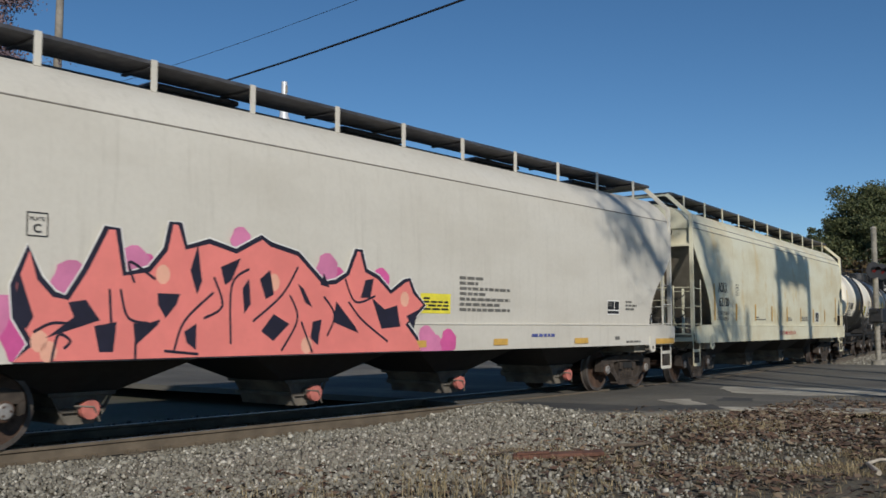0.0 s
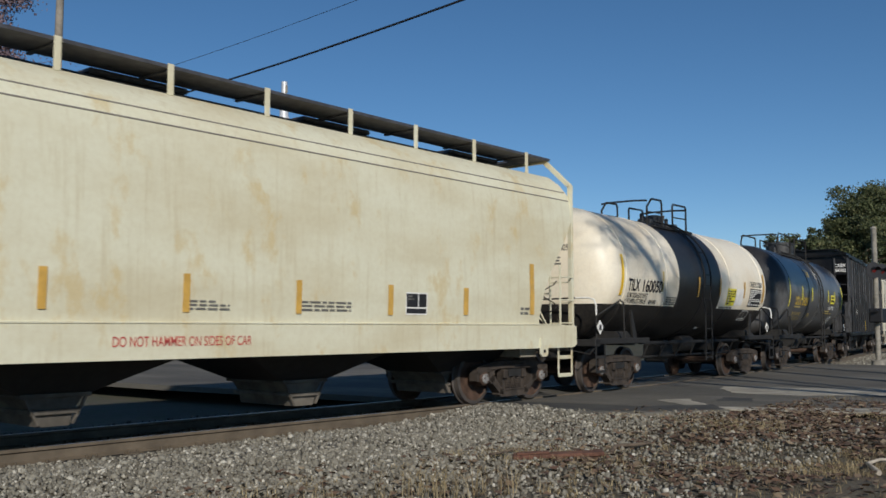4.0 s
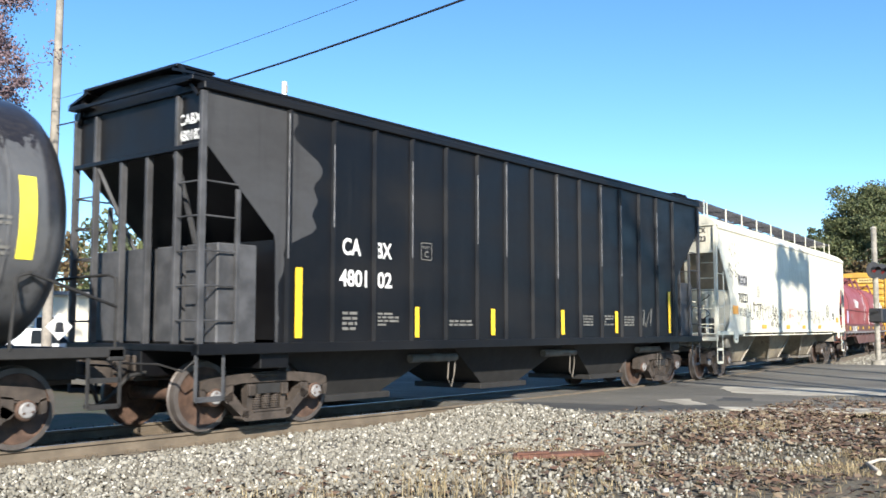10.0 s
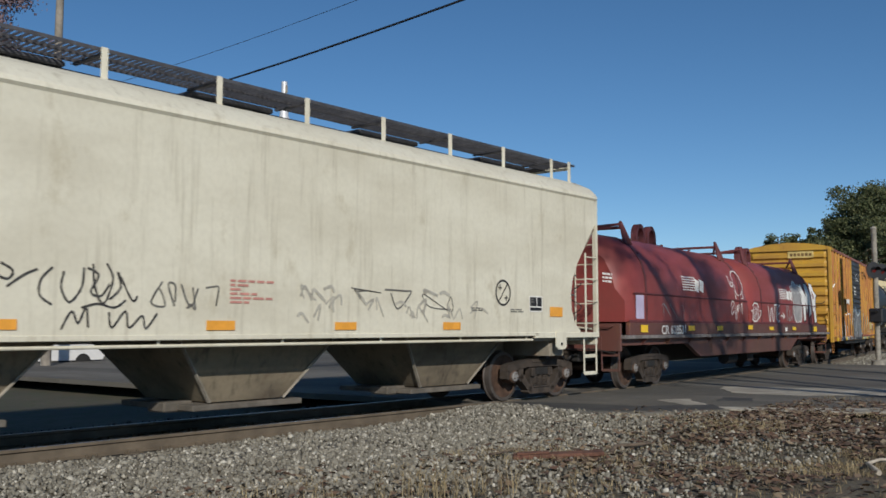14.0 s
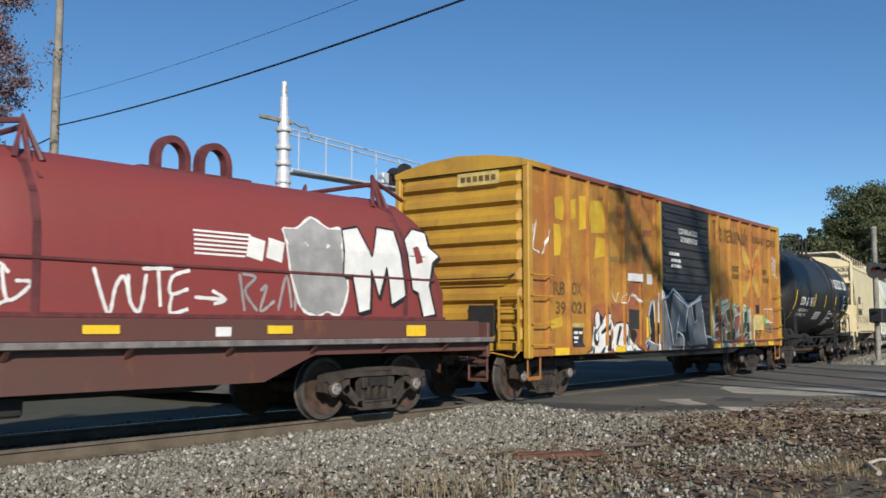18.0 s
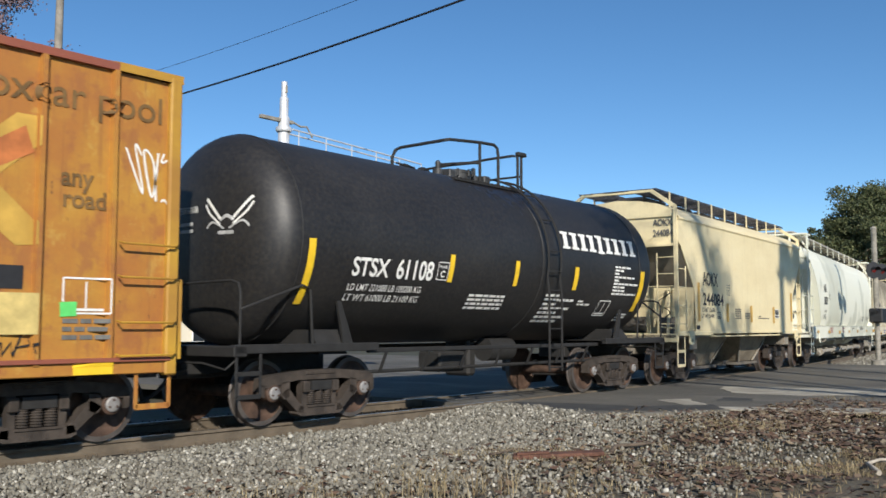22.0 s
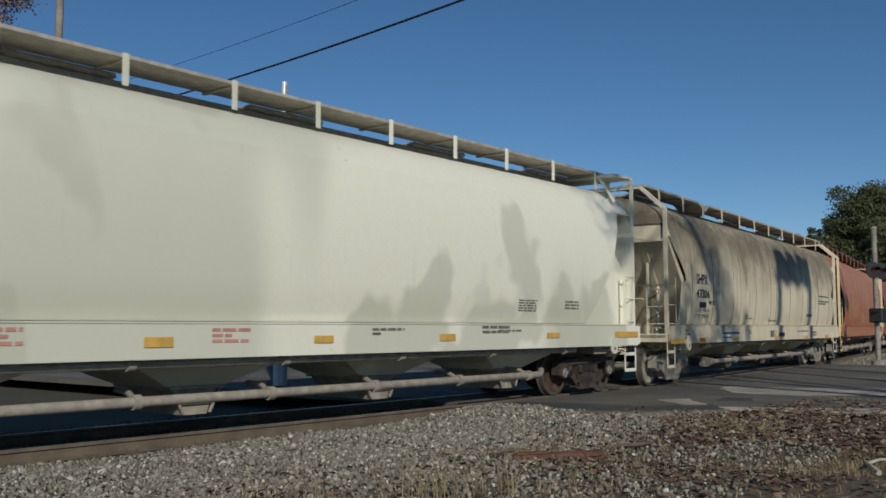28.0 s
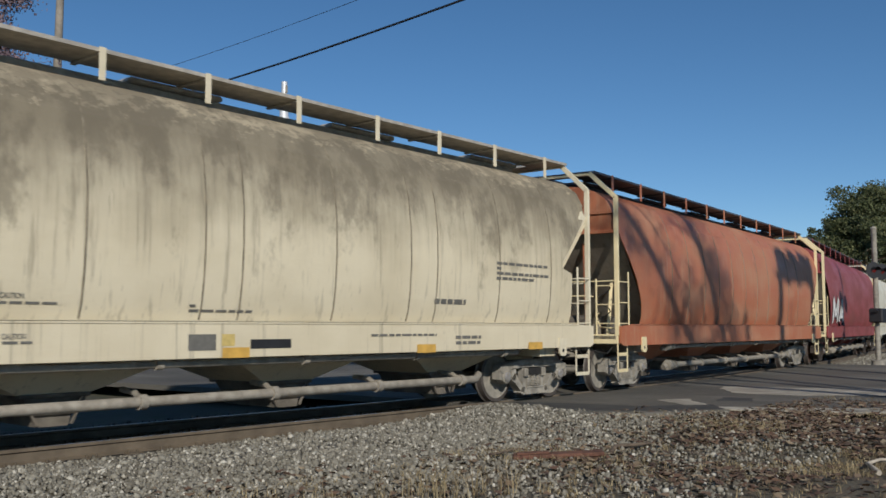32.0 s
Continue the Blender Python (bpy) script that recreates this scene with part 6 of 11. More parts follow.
plate = Mesh()
for side in (-1, 1):
    plate.box(-0.1, 0.1, side * 0.755 - 0.18, side * 0.755 + 0.18, -0.181, -0.168, 0.004)
    for dx in (-0.06, 0.06):
        for dy in (-0.09, 0.09):
            plate.box(dx - 0.012, dx + 0.012, side * 0.755 + dy - 0.02, side * 0.755 + dy + 0.02, -0.17, -0.135, 0.005)
plate = plate.data("tie_plate", [M_RAIL], 30)
for k in range(76):
    s = -22 + k * 0.5
    p = on_track(s)
    if s > 14.3:
        break
    t = new("tie", tie)
    t.matrix_basis = Matrix.Translation(p) @ pose(random.uniform(-0.03, 0.03), 0, 0, 0, 0, math.degrees((max(0, s - BEND)) / RADIUS) + random.uniform(-1.5, 1.5))
    tagged(t, "weathered dark wooden railway tie in the ballast", "railway tie", "ties of the track", "structure")
    part("tie_plate", plate, None, t)


# ---- the train ----
TRAIN = []


def enter(car, s, bogie):
    TRAIN.append((car, s, bogie))
    return car


A = enter(hopper_round("hopper_car", "grey-white covered hopper car with coral pink graffiti", 11.4, 8.85, 7.45, M_GREYWHITE, ROUND, (-5.4, -1.75, 1.75, 5.4), roof_seams=(3.83,), valve=True, arch=ARCH_LOW), 11.35, 7.45)
B = enter(hopper_round("hopper_car", "rust-stained off-white covered hopper car", 30.2, 8.84, 7.45, M_CREAMGREY, ROUND, (-5.0, -1.2, 2.7, 6.3), roof_seams=(3.83, 4.0)), 30.21, 7.45)
C = enter(tank_car("tank_car", "white and black tank car with a black centre band", 4.93, 5.95, 4.18, 1.5, 2.56, tank_skin("white_and_black_tank_paint", "white"), (-4.6, -2.4, 0.0, 1.9, 4.6), ((0.35, 0, 0.26, 0.22),), (-1.5, 1.05), (-0.7, 0.9), 0.0, "tip"), 45.95, 4.18)
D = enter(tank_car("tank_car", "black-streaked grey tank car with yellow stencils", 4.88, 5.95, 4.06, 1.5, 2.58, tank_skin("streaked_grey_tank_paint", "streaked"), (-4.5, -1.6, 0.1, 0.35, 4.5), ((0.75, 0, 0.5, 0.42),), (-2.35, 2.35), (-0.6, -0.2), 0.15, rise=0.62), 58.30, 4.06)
E_CAR = enter(hopper_black("hopper_car", "black ribbed covered hopper car with open end frames", 7.6, 6.1), 72.70, 6.1)
F = enter(hopper_flat("hopper_car", "warm white flat-sided covered hopper car with scrawls", 89.5, 8.28, 6.85, M_WARMWHITE, ARCH_FLAT, (-4.35, 0.0, 4.3)), 89.5, 6.85)
G = enter(coil_car("coil_car", "oxide red coil car with two hoods and white graffiti", 9.1, 6.7, (-8.7, 7.95)), 107.8, 6.7)
RIBS_A = [-7.45 + 0.82 * k + 0.75 for k in range(7)]
RIBS_B = [1.52 + 0.86 * k + 0.75 for k in range(6)]
H = enter(boxcar("boxcar", "weathered yellow boxcar with a black door and graffiti", 7.45, 6.0, (-1.51, 1.51), RIBS_A, RIBS_B), 125.28, 6.0)
I_CAR = enter(tank_car("tank_car", "black tank car with white lettering and yellow strips", 5.20, 6.25, 4.4, 1.56, 2.66, tank_skin("black_tank_paint_spilled", "black"), (-5.2, 0.9, 4.8), ((0.2, 0, 0.3, 0.10),), (-0.83, 1.42), (-0.5, 0.6), 1.15, cage=True), 139.87, 4.4)
J = enter(hopper_flat("hopper_car", "short beige two-bay covered hopper car", 152.1, 5.5, 4.28, M_BEIGE, ARCH_STRAIGHT, (-1.9, 1.9), pad=0.78), 152.1, 4.28)
K = enter(hopper_round("hopper_car", "pale grey-green covered hopper car with air pipes", 167.9, 8.97, 7.6, M_PALEGREEN, BARREL, (-5.4, -1.8, 1.8, 5.4), pipes=True, gate_mat=M_PIPE, board=M_BOARDPALE, gusset=True, end_mid=3.3, slope=0.05), 167.93, 7.6)


L = enter(hopper_round("hopper_car", "dirty cream covered hopper car, dust-streaked on top", 187.25, 8.91, 7.55, M_DUSTY, BARREL, (-5.4, -1.8, 1.8, 5.4), truck_look="grey", seams=(-7.4, -5.8, -4.1, -3.45, -2.0, -0.4, 0.19, 1.85, 3.45, 4.09, 5.78, 7.4), pipes=True, board=M_BOARDPALE, kink=-4.6, ribbed=True, arch=ARCH_CHANNEL, irons=M_CREAMEND, post=M_CREAMEND, end_mat=M_CREAMEND), 187.25, 7.55)
MM = enter(hopper_round("hopper_car", "rust red covered hopper car", 205.6, 8.4, 7.05, M_RUSTRED, BARREL, (-5, -1.7, 1.7, 5), irons=M_BEIGE, truck_look="grey", pipes=True, seams=[-5.5 + 1.1 * k for k in range(11)]), 205.6, 7.05)
N = enter(hopper_round("hopper_car", "dark red covered hopper car with white graffiti", 223.6, 8.4, 7.05, M_DARKRED, BARREL, (-5, -1.7, 1.7, 5), irons=M_BEIGE, pipes=True), 223.6, 7.05)
O = enter(hopper_round("hopper_car", "pale dusty covered hopper car", 241.6, 8.4, 7.05, M_WARMWHITE, BARREL, (-5, -1.7, 1.7, 5)), 241.6, 7.05)


# ---- markings ----
M_ORANGE = plain("orange_reflective_strip", (0.80, 0.36, 0.05), 0.45, 0, 0.1)
M_REDFADE = plain("faded_red_marking_paint", (0.52, 0.24, 0.20), 0.7, 0, 0.2)
M_LILAC = plain("lilac_touch_up_paint", (0.52, 0.46, 0.62), 0.6, 0, 0.1)
M_FADEBROWN = plain("faded_brown_black_lettering", (0.17, 0.095, 0.03), 0.7, 0, 0.4, 3)
M_EMBLEM = plain("faded_orange_emblem", (0.50, 0.16, 0.045), 0.6, 0, 0.35, 2)
TANKS = {C.name: (1.5, 2.56), D.name: (1.5, 2.58), I_CAR.name: (1.56, 2.66)}
SIDES = {A.name: ROUND, B.name: ROUND, K.name: BARREL, L.name: BARREL, MM.name: BARREL, N.name: BARREL, F.name: FLAT, J.name: FLAT}


def skin(car, x, z):
    """Half width of a car's near side at a place on it."""
    if car.name in TANKS:
        r, cz = TANKS[car.name]
        return math.sqrt(max(0.04, r * r - (z - cz) ** 2)) + 0.004
    if car.name in SIDES:
        if SIDES[car.name] is not FLAT and z < 1.43:
            return 1.602
        return width_at(SIDES[car.name], z) + 0.001
    if car is E_CAR:
        return 1.462
    if car is H:
        if z < 0.99:
            return 1.552
        if -1.52 < x < 1.52:
            return 1.602
        return 1.573 if min(abs(x - r) for r in RIBS_A + RIBS_B) < 0.05 else 1.503
    if car is G:
        if z < 1.47:
            return 1.502
        return 1.442 if z < 2.1 else 1.442 - 0.02 * (z - 2.1) / 0.4 if z < 2.5 else 1.422 - 0.30 * (z - 2.5)
    return 1.5


LAYER = [0]


def lay(car, pts, off=0.004):
    """Lays (x, z) pairs on the car's near side, each new marking a hair above the last."""
    LAYER[0] = (LAYER[0] + 1) % 40
    o = off + LAYER[0] * 0.00008
    return [Vector((x, -skin(car, x, z) - o, z)) for x, z in pts]


def strip(m, car, pts, widths, off=0.004, slot=0):
    """A painted stroke along (x, z) points, with a width at each."""
    n = len(pts)
    a, b = [], []
    for i, (x, z) in enumerate(pts):
        x0, z0 = pts[max(i - 1, 0)]
        x1, z1 = pts[min(i + 1, n - 1)]
        d = math.hypot(x1 - x0, z1 - z0) or 1
        nx, nz = -(z1 - z0) / d, (x1 - x0) / d
        w = (widths[i] if isinstance(widths, (list, tuple)) else widths) / 2
        a.append((x + nx * w, z + nz * w))
        b.append((x - nx * w, z - nz * w))
    q = lay(car, a + b, off)
    m.add(q, [(i, i + 1, n + i + 1, n + i) for i in range(n - 1)], slot)


def smooth_line(pts, k=5):
    out = []
    for i in range(len(pts) - 1):
        p0, p1, p2, p3 = pts[max(i - 1, 0)], pts[i], pts[i + 1], pts[min(i + 2, len(pts) - 1)]
        for j in range(k):
            t = j / k
            out.append(tuple(0.5 * (2 * p1[c] + (p2[c] - p0[c]) * t + (2 * p0[c] - 5 * p1[c] + 4 * p2[c] - p3[c]) * t * t + (3 * p1[c] - p0[c] - 3 * p2[c] + p3[c]) * t ** 3) for c in (0, 1)))
    return out + [tuple(pts[-1])]


def straight(p, q, k=6):
    return [(p[0] + (q[0] - p[0]) * i / k, p[1] + (q[1] - p[1]) * i / k) for i in range(k + 1)]


GLYPHS = {}


def glyphs(text):
    """Outlines of a line of words in the built-in font."""
    if text not in GLYPHS:
        cu = bpy.data.curves.new("words", "FONT")
        cu.body, cu.offset = text, 0.022 if len(text) < 10 else 0.006
        tmp = new("words", cu)
        bpy.context.view_layer.update()
        me = bpy.data.meshes.new_from_object(tmp.evaluated_get(bpy.context.evaluated_depsgraph_get()))
        vs = [(v.co.x, v.co.y) for v in me.vertices]
        fs = [tuple(p.vertices) for p in me.polygons]
        bpy.data.objects.remove(tmp)
        bpy.data.meshes.remove(me)
        GLYPHS[text] = (vs, fs)
    return GLYPHS[text]


def lettering(car, text, x0, x1, z0, z1, mat, name="lettering"):
    """Stencilled words, sized to fill their box on the car's side."""
    vs, fs = glyphs(text)
    xs, ys = [v[0] for v in vs], [v[1] for v in vs]
    lx, hx, ly, hy = min(xs), max(xs), min(ys), max(ys)
    m = Mesh()
    m.add(lay(car, [(x0 + (x - lx) / (hx - lx) * (x1 - x0), z0 + (y - ly) / (hy - ly) * (z1 - z0)) for x, y in vs], 0.006), fs)
    if len(text) < 8 and z1 - z0 > 0.16:
        loose("letter", m, mat, car, "", 0)
    else:
        part(name, m, mat, car, "", 0)


def patch(car, x0, x1, z0, z1, mat, name="painted_patch"):
    m = Mesh()
    k = max(1, int((z1 - z0) / 0.08))
    for i in range(k):
        a, b = z0 + (z1 - z0) * i / k, z0 + (z1 - z0) * (i + 1) / k
        m.add([Vector((x, -skin(car, x, z) - (0.016 if "strip" in mat.name else 0.0035), z)) for x, z in ((x0, a), (x1, a), (x1, b), (x0, b))], [(0, 1, 2, 3)])
    return part("reflective_strip" if "strip" in mat.name else name, m, mat, car, "", 0)


def bars(car, x0, x1, z0, z1, n, mat):
    """Lines of small print as plain bars."""
    m = Mesh()
    h = (z1 - z0) / n
    for i in range(n):
        x = x0
        while x < x1 - 0.02:
            w = min(random.uniform(0.08, 0.22), x1 - x)
            z = z0 + h * i + h * 0.22
            m.add(lay(car, [(x, z), (x + w, z), (x + w, z + h * 0.56), (x, z + h * 0.56)], 0.006), [(0, 1, 2, 3)])
            x += w + 0.03
            if random.random() < 0.08:
                break
    return part("small_print", m, mat, car, "", 0)


def outline(car, x0, x1, z0, z1, mat, name="stencil_box", w=0.02):
    m = Mesh()
    for p, q in (((x0, z0), (x1, z0)), ((x1, z0), (x1, z1)), ((x1, z1), (x0, z1)), ((x0, z1), (x0, z0))):
        strip(m, car, straight(p, q, 3), w, 0.006)
    strip(m, car, straight((x0 + 0.05, z0 + 0.04), (x1 - 0.05, z0 + 0.04), 2), 0.03, 0.006)
    strip(m, car, straight(((x0 + x1) / 2, z0 + 0.04), ((x0 + x1) / 2, z1 - 0.04), 2), 0.02, 0.006)
    return part(name, m, mat, car, "", 0)


def plate_mark(car, x0, x1, z0, z1, mat):
    """The boxed clearance letter."""
    m = Mesh()
    for p, q in (((x0, z0), (x1, z0)), ((x1, z0), (x1, z1)), ((x1, z1), (x0, z1)), ((x0, z1), (x0, z0))):
        strip(m, car, straight(p, q, 3), 0.014, 0.006)
    part("stencil_box", m, mat, car, "", 0)
    w, h = x1 - x0, z1 - z0
    lettering(car, "C", x0 + w * 0.3, x1 - w * 0.3, z0 + h * 0.14, z0 + h * 0.52, mat)
    lettering(car, "PLATE", x0 + w * 0.14, x1 - w * 0.14, z0 + h * 0.66, z0 + h * 0.82, mat)


def ring_mark(car, x0, x1, z0, z1, mat):
    m = Mesh()
    cx, cz, rx, rz = (x0 + x1) / 2, (z0 + z1) / 2, (x1 - x0) / 2, (z1 - z0) / 2
    strip(m, car, [(cx + rx * math.cos(6.2832 * k / 28), cz + rz * math.sin(6.2832 * k / 28)) for k in range(29)], 0.035, 0.006)
    strip(m, car, straight((cx - rx * 0.6, cz - rz * 0.7), (cx + rx * 0.6, cz + rz * 0.7)), 0.025, 0.007)
    for dx in (-0.09, 0.09):
        strip(m, car, straight((cx + dx - 0.05, cz - dx), (cx + dx + 0.05, cz - dx)), 0.02, 0.008)
        strip(m, car, straight((cx + dx, cz - dx - 0.05), (cx + dx, cz - dx + 0.05)), 0.02, 0.008)
    part("round_stencil", m, mat, car, "", 0)


def logo(car, x0, x1, z0, z1, mat):
    """A railway's emblem as plain stripes and two plain blocks."""
    m = Mesh()
    xm = x0 + (x1 - x0) * 0.55
    for k in range(6):
        z = z0 + (z1 - z0) * (0.12 + 0.165 * k)
        strip(m, car, straight((x0, z), (xm + 0.02 * k, z)), 0.028, 0.006)
    for a, b in ((0.57, 0.77), (0.80, 1.0)):
        p, q = x0 + (x1 - x0) * a, x0 + (x1 - x0) * b
        strip(m, car, straight(((p + q) / 2 - 0.03, z0 + 0.02), ((p + q) / 2 + 0.03, z0 + (z1 - z0) * 0.85)), (q - p) * 0.95, 0.006)
    part("emblem", m, mat, car, "white striped emblem", 0)


def cross_mark(car, x0, x1, z0, z1, mat):
    spray(car, M_YELFADE, 0, [(x0, z1), (x0 + 0.02, z1 - 0.34), (x1 - 0.22, z0), (x1, z0 + 0.02), (x1, z0 + 0.26), (x0 + 0.22, z1)], "emblem")
    spray(car, M_YELFADE, 1, [(x0 - 0.02, z0 + 0.26), (x0, z0), (x0 + 0.25, z0), (x1, z1 - 0.32), (x1, z1), (x1 - 0.25, z1)], "emblem")
    xm, zm = (x0 + x1) / 2, (z0 + z1) / 2
    spray(car, mat, 2, [(x0 + 0.18, z0 + 0.52), (x0 + 0.36, z0 + 0.40), (x1 - 0.05, z1 - 0.40), (x1 - 0.15, z1 - 0.12)], "emblem")
    spray(car, mat, 2, [(xm - 0.42, zm + 0.22), (xm - 0.30, zm + 0.05), (xm + 0.2, zm - 0.20), (xm + 0.24, zm)], "emblem")


def panel_frame(car, x0, x1, z0, z1):
    """White frame and rules of a black lubrication panel."""
    m = Mesh()
    zm, xm = z0 + (z1 - z0) * 0.3, x0 + (x1 - x0) * 0.58
    for p, q in (((x0, z0), (x1, z0)), ((x1, z0), (x1, z1)), ((x1, z1), (x0, z1)), ((x0, z1), (x0, z0)), ((x0, zm), (x1, zm)), ((xm, zm), (xm, z1))):
        strip(m, car, straight(p, q, 3), 0.022, 0.006)
    part("panel_frame", m, M_WHITE, car, "", 0)
    bars(car, x0 + 0.03, xm - 0.1, z1 - 0.12, z1 - 0.03, 2, M_GREYMARK)


M_YELFADE = plain("faded_yellow_emblem", (0.53, 0.32, 0.06), 0.6, 0, 0.2, 2)


def blocks(car, x0, x1, z0, z1, n, mat):
    """A trade name drawn as plain blocks that follow its rising line."""
    w = (x1 - x0) / n
    for i in range(n):
        m = Mesh()
        a, b = x0 + w * (i + 0.08), x0 + w * (i + 0.86)
        zc = z0 + (z1 - z0) * 0.5
        h = 0.34 if i != 4 else 0.38
        strip(m, car, straight((a, zc - h / 2 + 0.025), (b, zc - h / 2 + 0.025)), 0.05, 0.006)
        strip(m, car, straight((a, zc + h / 2 - 0.025), (b, zc + h / 2 - 0.025)), 0.05, 0.006)
        strip(m, car, straight(((a + b) / 2 - 0.02, zc - h / 2), ((a + b) / 2 + 0.02, zc + h / 2)), w * 0.42, 0.006)
        part("emblem_block", m, mat, car, "white block emblem", 0)


def tag(car, x0, x1, z0, z1, n, mat):
    """A sprayed scrawl: quick connected loops and strokes."""
    m = Mesh()
    rnd = random.Random(int((x0 * 31 + z1 * 17) * 100))
    k = max(3, n // 4)
    w = (x1 - x0) / k
    for i in range(k):
        cx = x0 + w * (i + 0.5)
        pts = [(cx + rnd.uniform(-0.6, 0.6) * w, rnd.choice((z0 + (z1 - z0) * rnd.uniform(0, 0.25), z1 - (z1 - z0) * rnd.uniform(0, 0.3)))) for _ in range(rnd.randint(4, 6))]
        ln = smooth_line(pts, 6)
        strip(m, car, ln, rnd.uniform(0.016, 0.03), 0.006)
    part("graffiti_tag", m, mat, car, "", 0)


M_SCRAWL = plain("worn_black_paint_marker", (0.05, 0.048, 0.045), 0.7, 0, 0.5, 9)


M_FAINT = plain("rubbed_out_grey_paint", (0.42, 0.40, 0.34), 0.7, 0, 0.2, 6)


def scrawl(car, mat, width, pts):
    """One quick line of a scrawl."""
    m = Mesh()
    ln = smooth_line(pts, 5)
    strip(m, car, ln, [width * (0.7 + 0.5 * abs(math.sin(1.7 * i))) for i in range(len(ln))], 0.006)
    part("graffiti_tag", m, mat, car, "", 0)


FORMS = {
    "A": (((0.02, 0), (0.28, 0.55), (0.45, 1.0)), ((0.45, 1.0), (0.66, 0.5), (0.98, 0)), ((0.2, 0.36), (0.82, 0.42))),
    "M": (((0.08, 0), (0.0, 0.95)), ((0.0, 0.95), (0.5, 0.3)), ((0.5, 0.3), (0.95, 1.0)), ((0.95, 1.0), (0.9, 0.02))),
    "K": (((0.12, 0), (0.1, 1.0)), ((0.12, 0.45), (0.85, 0.98)), ((0.3, 0.55), (0.95, 0.0))),
    "S": (((0.95, 0.9), (0.35, 0.98), (0.08, 0.72), (0.5, 0.5), (0.9, 0.3), (0.6, 0.02), (0.02, 0.1)),),
    "R": (((0.1, 0), (0.12, 1.0)), ((0.1, 0.95), (0.8, 0.85), (0.75, 0.5), (0.15, 0.45)), ((0.4, 0.45), (0.95, 0.0))),
    "E": (((0.1, 0.02), (0.1, 0.98)), ((0.1, 0.95), (0.9, 1.0)), ((0.1, 0.5), (0.75, 0.52)), ((0.1, 0.05), (0.95, 0.0))),
    "O": (((0.5, 1.0), (0.08, 0.7), (0.12, 0.2), (0.5, 0.0), (0.9, 0.25), (0.9, 0.75), (0.5, 1.0)),),
}


def graffiti(car, x0, x1, z0, z1, n, style):
    """Blocky sprayed letters with an outline."""
    rnd = random.Random(int((x0 * 13 + z0 * 7) * 100))
    w = (x1 - x0) / n
    schemes = {"white": ((M_SPRAYWHITE, M_BLACK),), "grey": ((M_SPRAYGREYPALE, M_SPRAYWHITE),), "blackwhite": ((M_SPRAYWHITE, M_BLACK), (M_SPRAYWHITE, M_BLACK)),
               "silver": ((M_SPRAYGREY, M_SPRAYWHITE),), "mixed": ((M_SPRAYRED, M_SPRAYMINT), (M_SPRAYGREEN, M_SPRAYMINT), (M_SPRAYMINT, M_SPRAYGREEN))}
    out, fill, more = Mesh(), {}, Mesh()
    fat = {"white": 0.30, "grey": 0.30, "blackwhite": 0.24, "silver": 0.42, "mixed": 0.26}[style]
    back = Mesh()
    for i in range(n):
        mt, edge = schemes[style][i % len(schemes[style])]
        f = fill.setdefault(mt.name, (mt, Mesh()))[1]
        form = FORMS[rnd.choice("AMKSREO") if style != "white" else "MA"[i % 2]]
        dz = rnd.uniform(-0.06, 0.06)
        for line in form:
            pts = [(x0 + w * (i + 0.08 + 0.84 * a), z0 + (z1 - z0) * min(1, max(0, b * 0.94 + 0.03 + dz * b))) for a, b in line]
            ln = smooth_line(pts, 7) if len(pts) > 2 else straight(pts[0], pts[1], 8)
            k = len(ln)
            ws = [fat * (0.75 + 0.35 * math.sin(3.1 * j / k + rnd.random())) for j in range(k)]
            strip(back, car, ln, [q + 0.20 for q in ws], 0.0065)
            strip(out, car, ln, [q + 0.09 for q in ws], 0.010)
            strip(f, car, ln, ws, 0.0135)
            if rnd.random() < 0.6:
                strip(more, car, [(a + 0.03, b + 0.02) for a, b in ln[2:-2]], 0.02, 0.017)
    edge = schemes[style][0][1]
    shadow = {"white": M_BLACK, "grey": M_SPRAYWHITE, "blackwhite": M_SPRAYWHITE, "silver": M_BLACK, "mixed": M_SPRAYRED}[style]
    part("graffiti_shadow", back, shadow, car, "", 0)
    part("graffiti_outline", out, edge, car, "", 0)
    for mt, f in fill.values():
        part("graffiti_fill", f, mt, car, "", 0)
    part("graffiti_detail", more, edge, car, "", 0)


M_SPRAYGREYPALE = plain("pale_grey_spray_paint", (0.34, 0.33, 0.32), 0.6, 0, 0.2, 3)


def flat_shape(car, pts, mat, off, grow=0.0, name="graffiti_fill"):
    """A sprayed area: the outline of letters run together, grown outwards for halo and shadow."""
    n = len(pts)
    out = []
    for i, (x, z) in enumerate(pts):
        (xa, za), (xb, zb) = pts[i - 1], pts[(i + 1) % n]
        d = math.hypot(xb - xa, zb - za) or 1
        out.append((x + (zb - za) / d * grow * -1, z + (xb - xa) / d * grow))
    m = Mesh()
    m.add([Vector((x, -1.612 - off, max(z, 0.992))) for x, z in out], [tuple(range(n))[::-1]])
    return part(name, m, mat, car, "", 0)


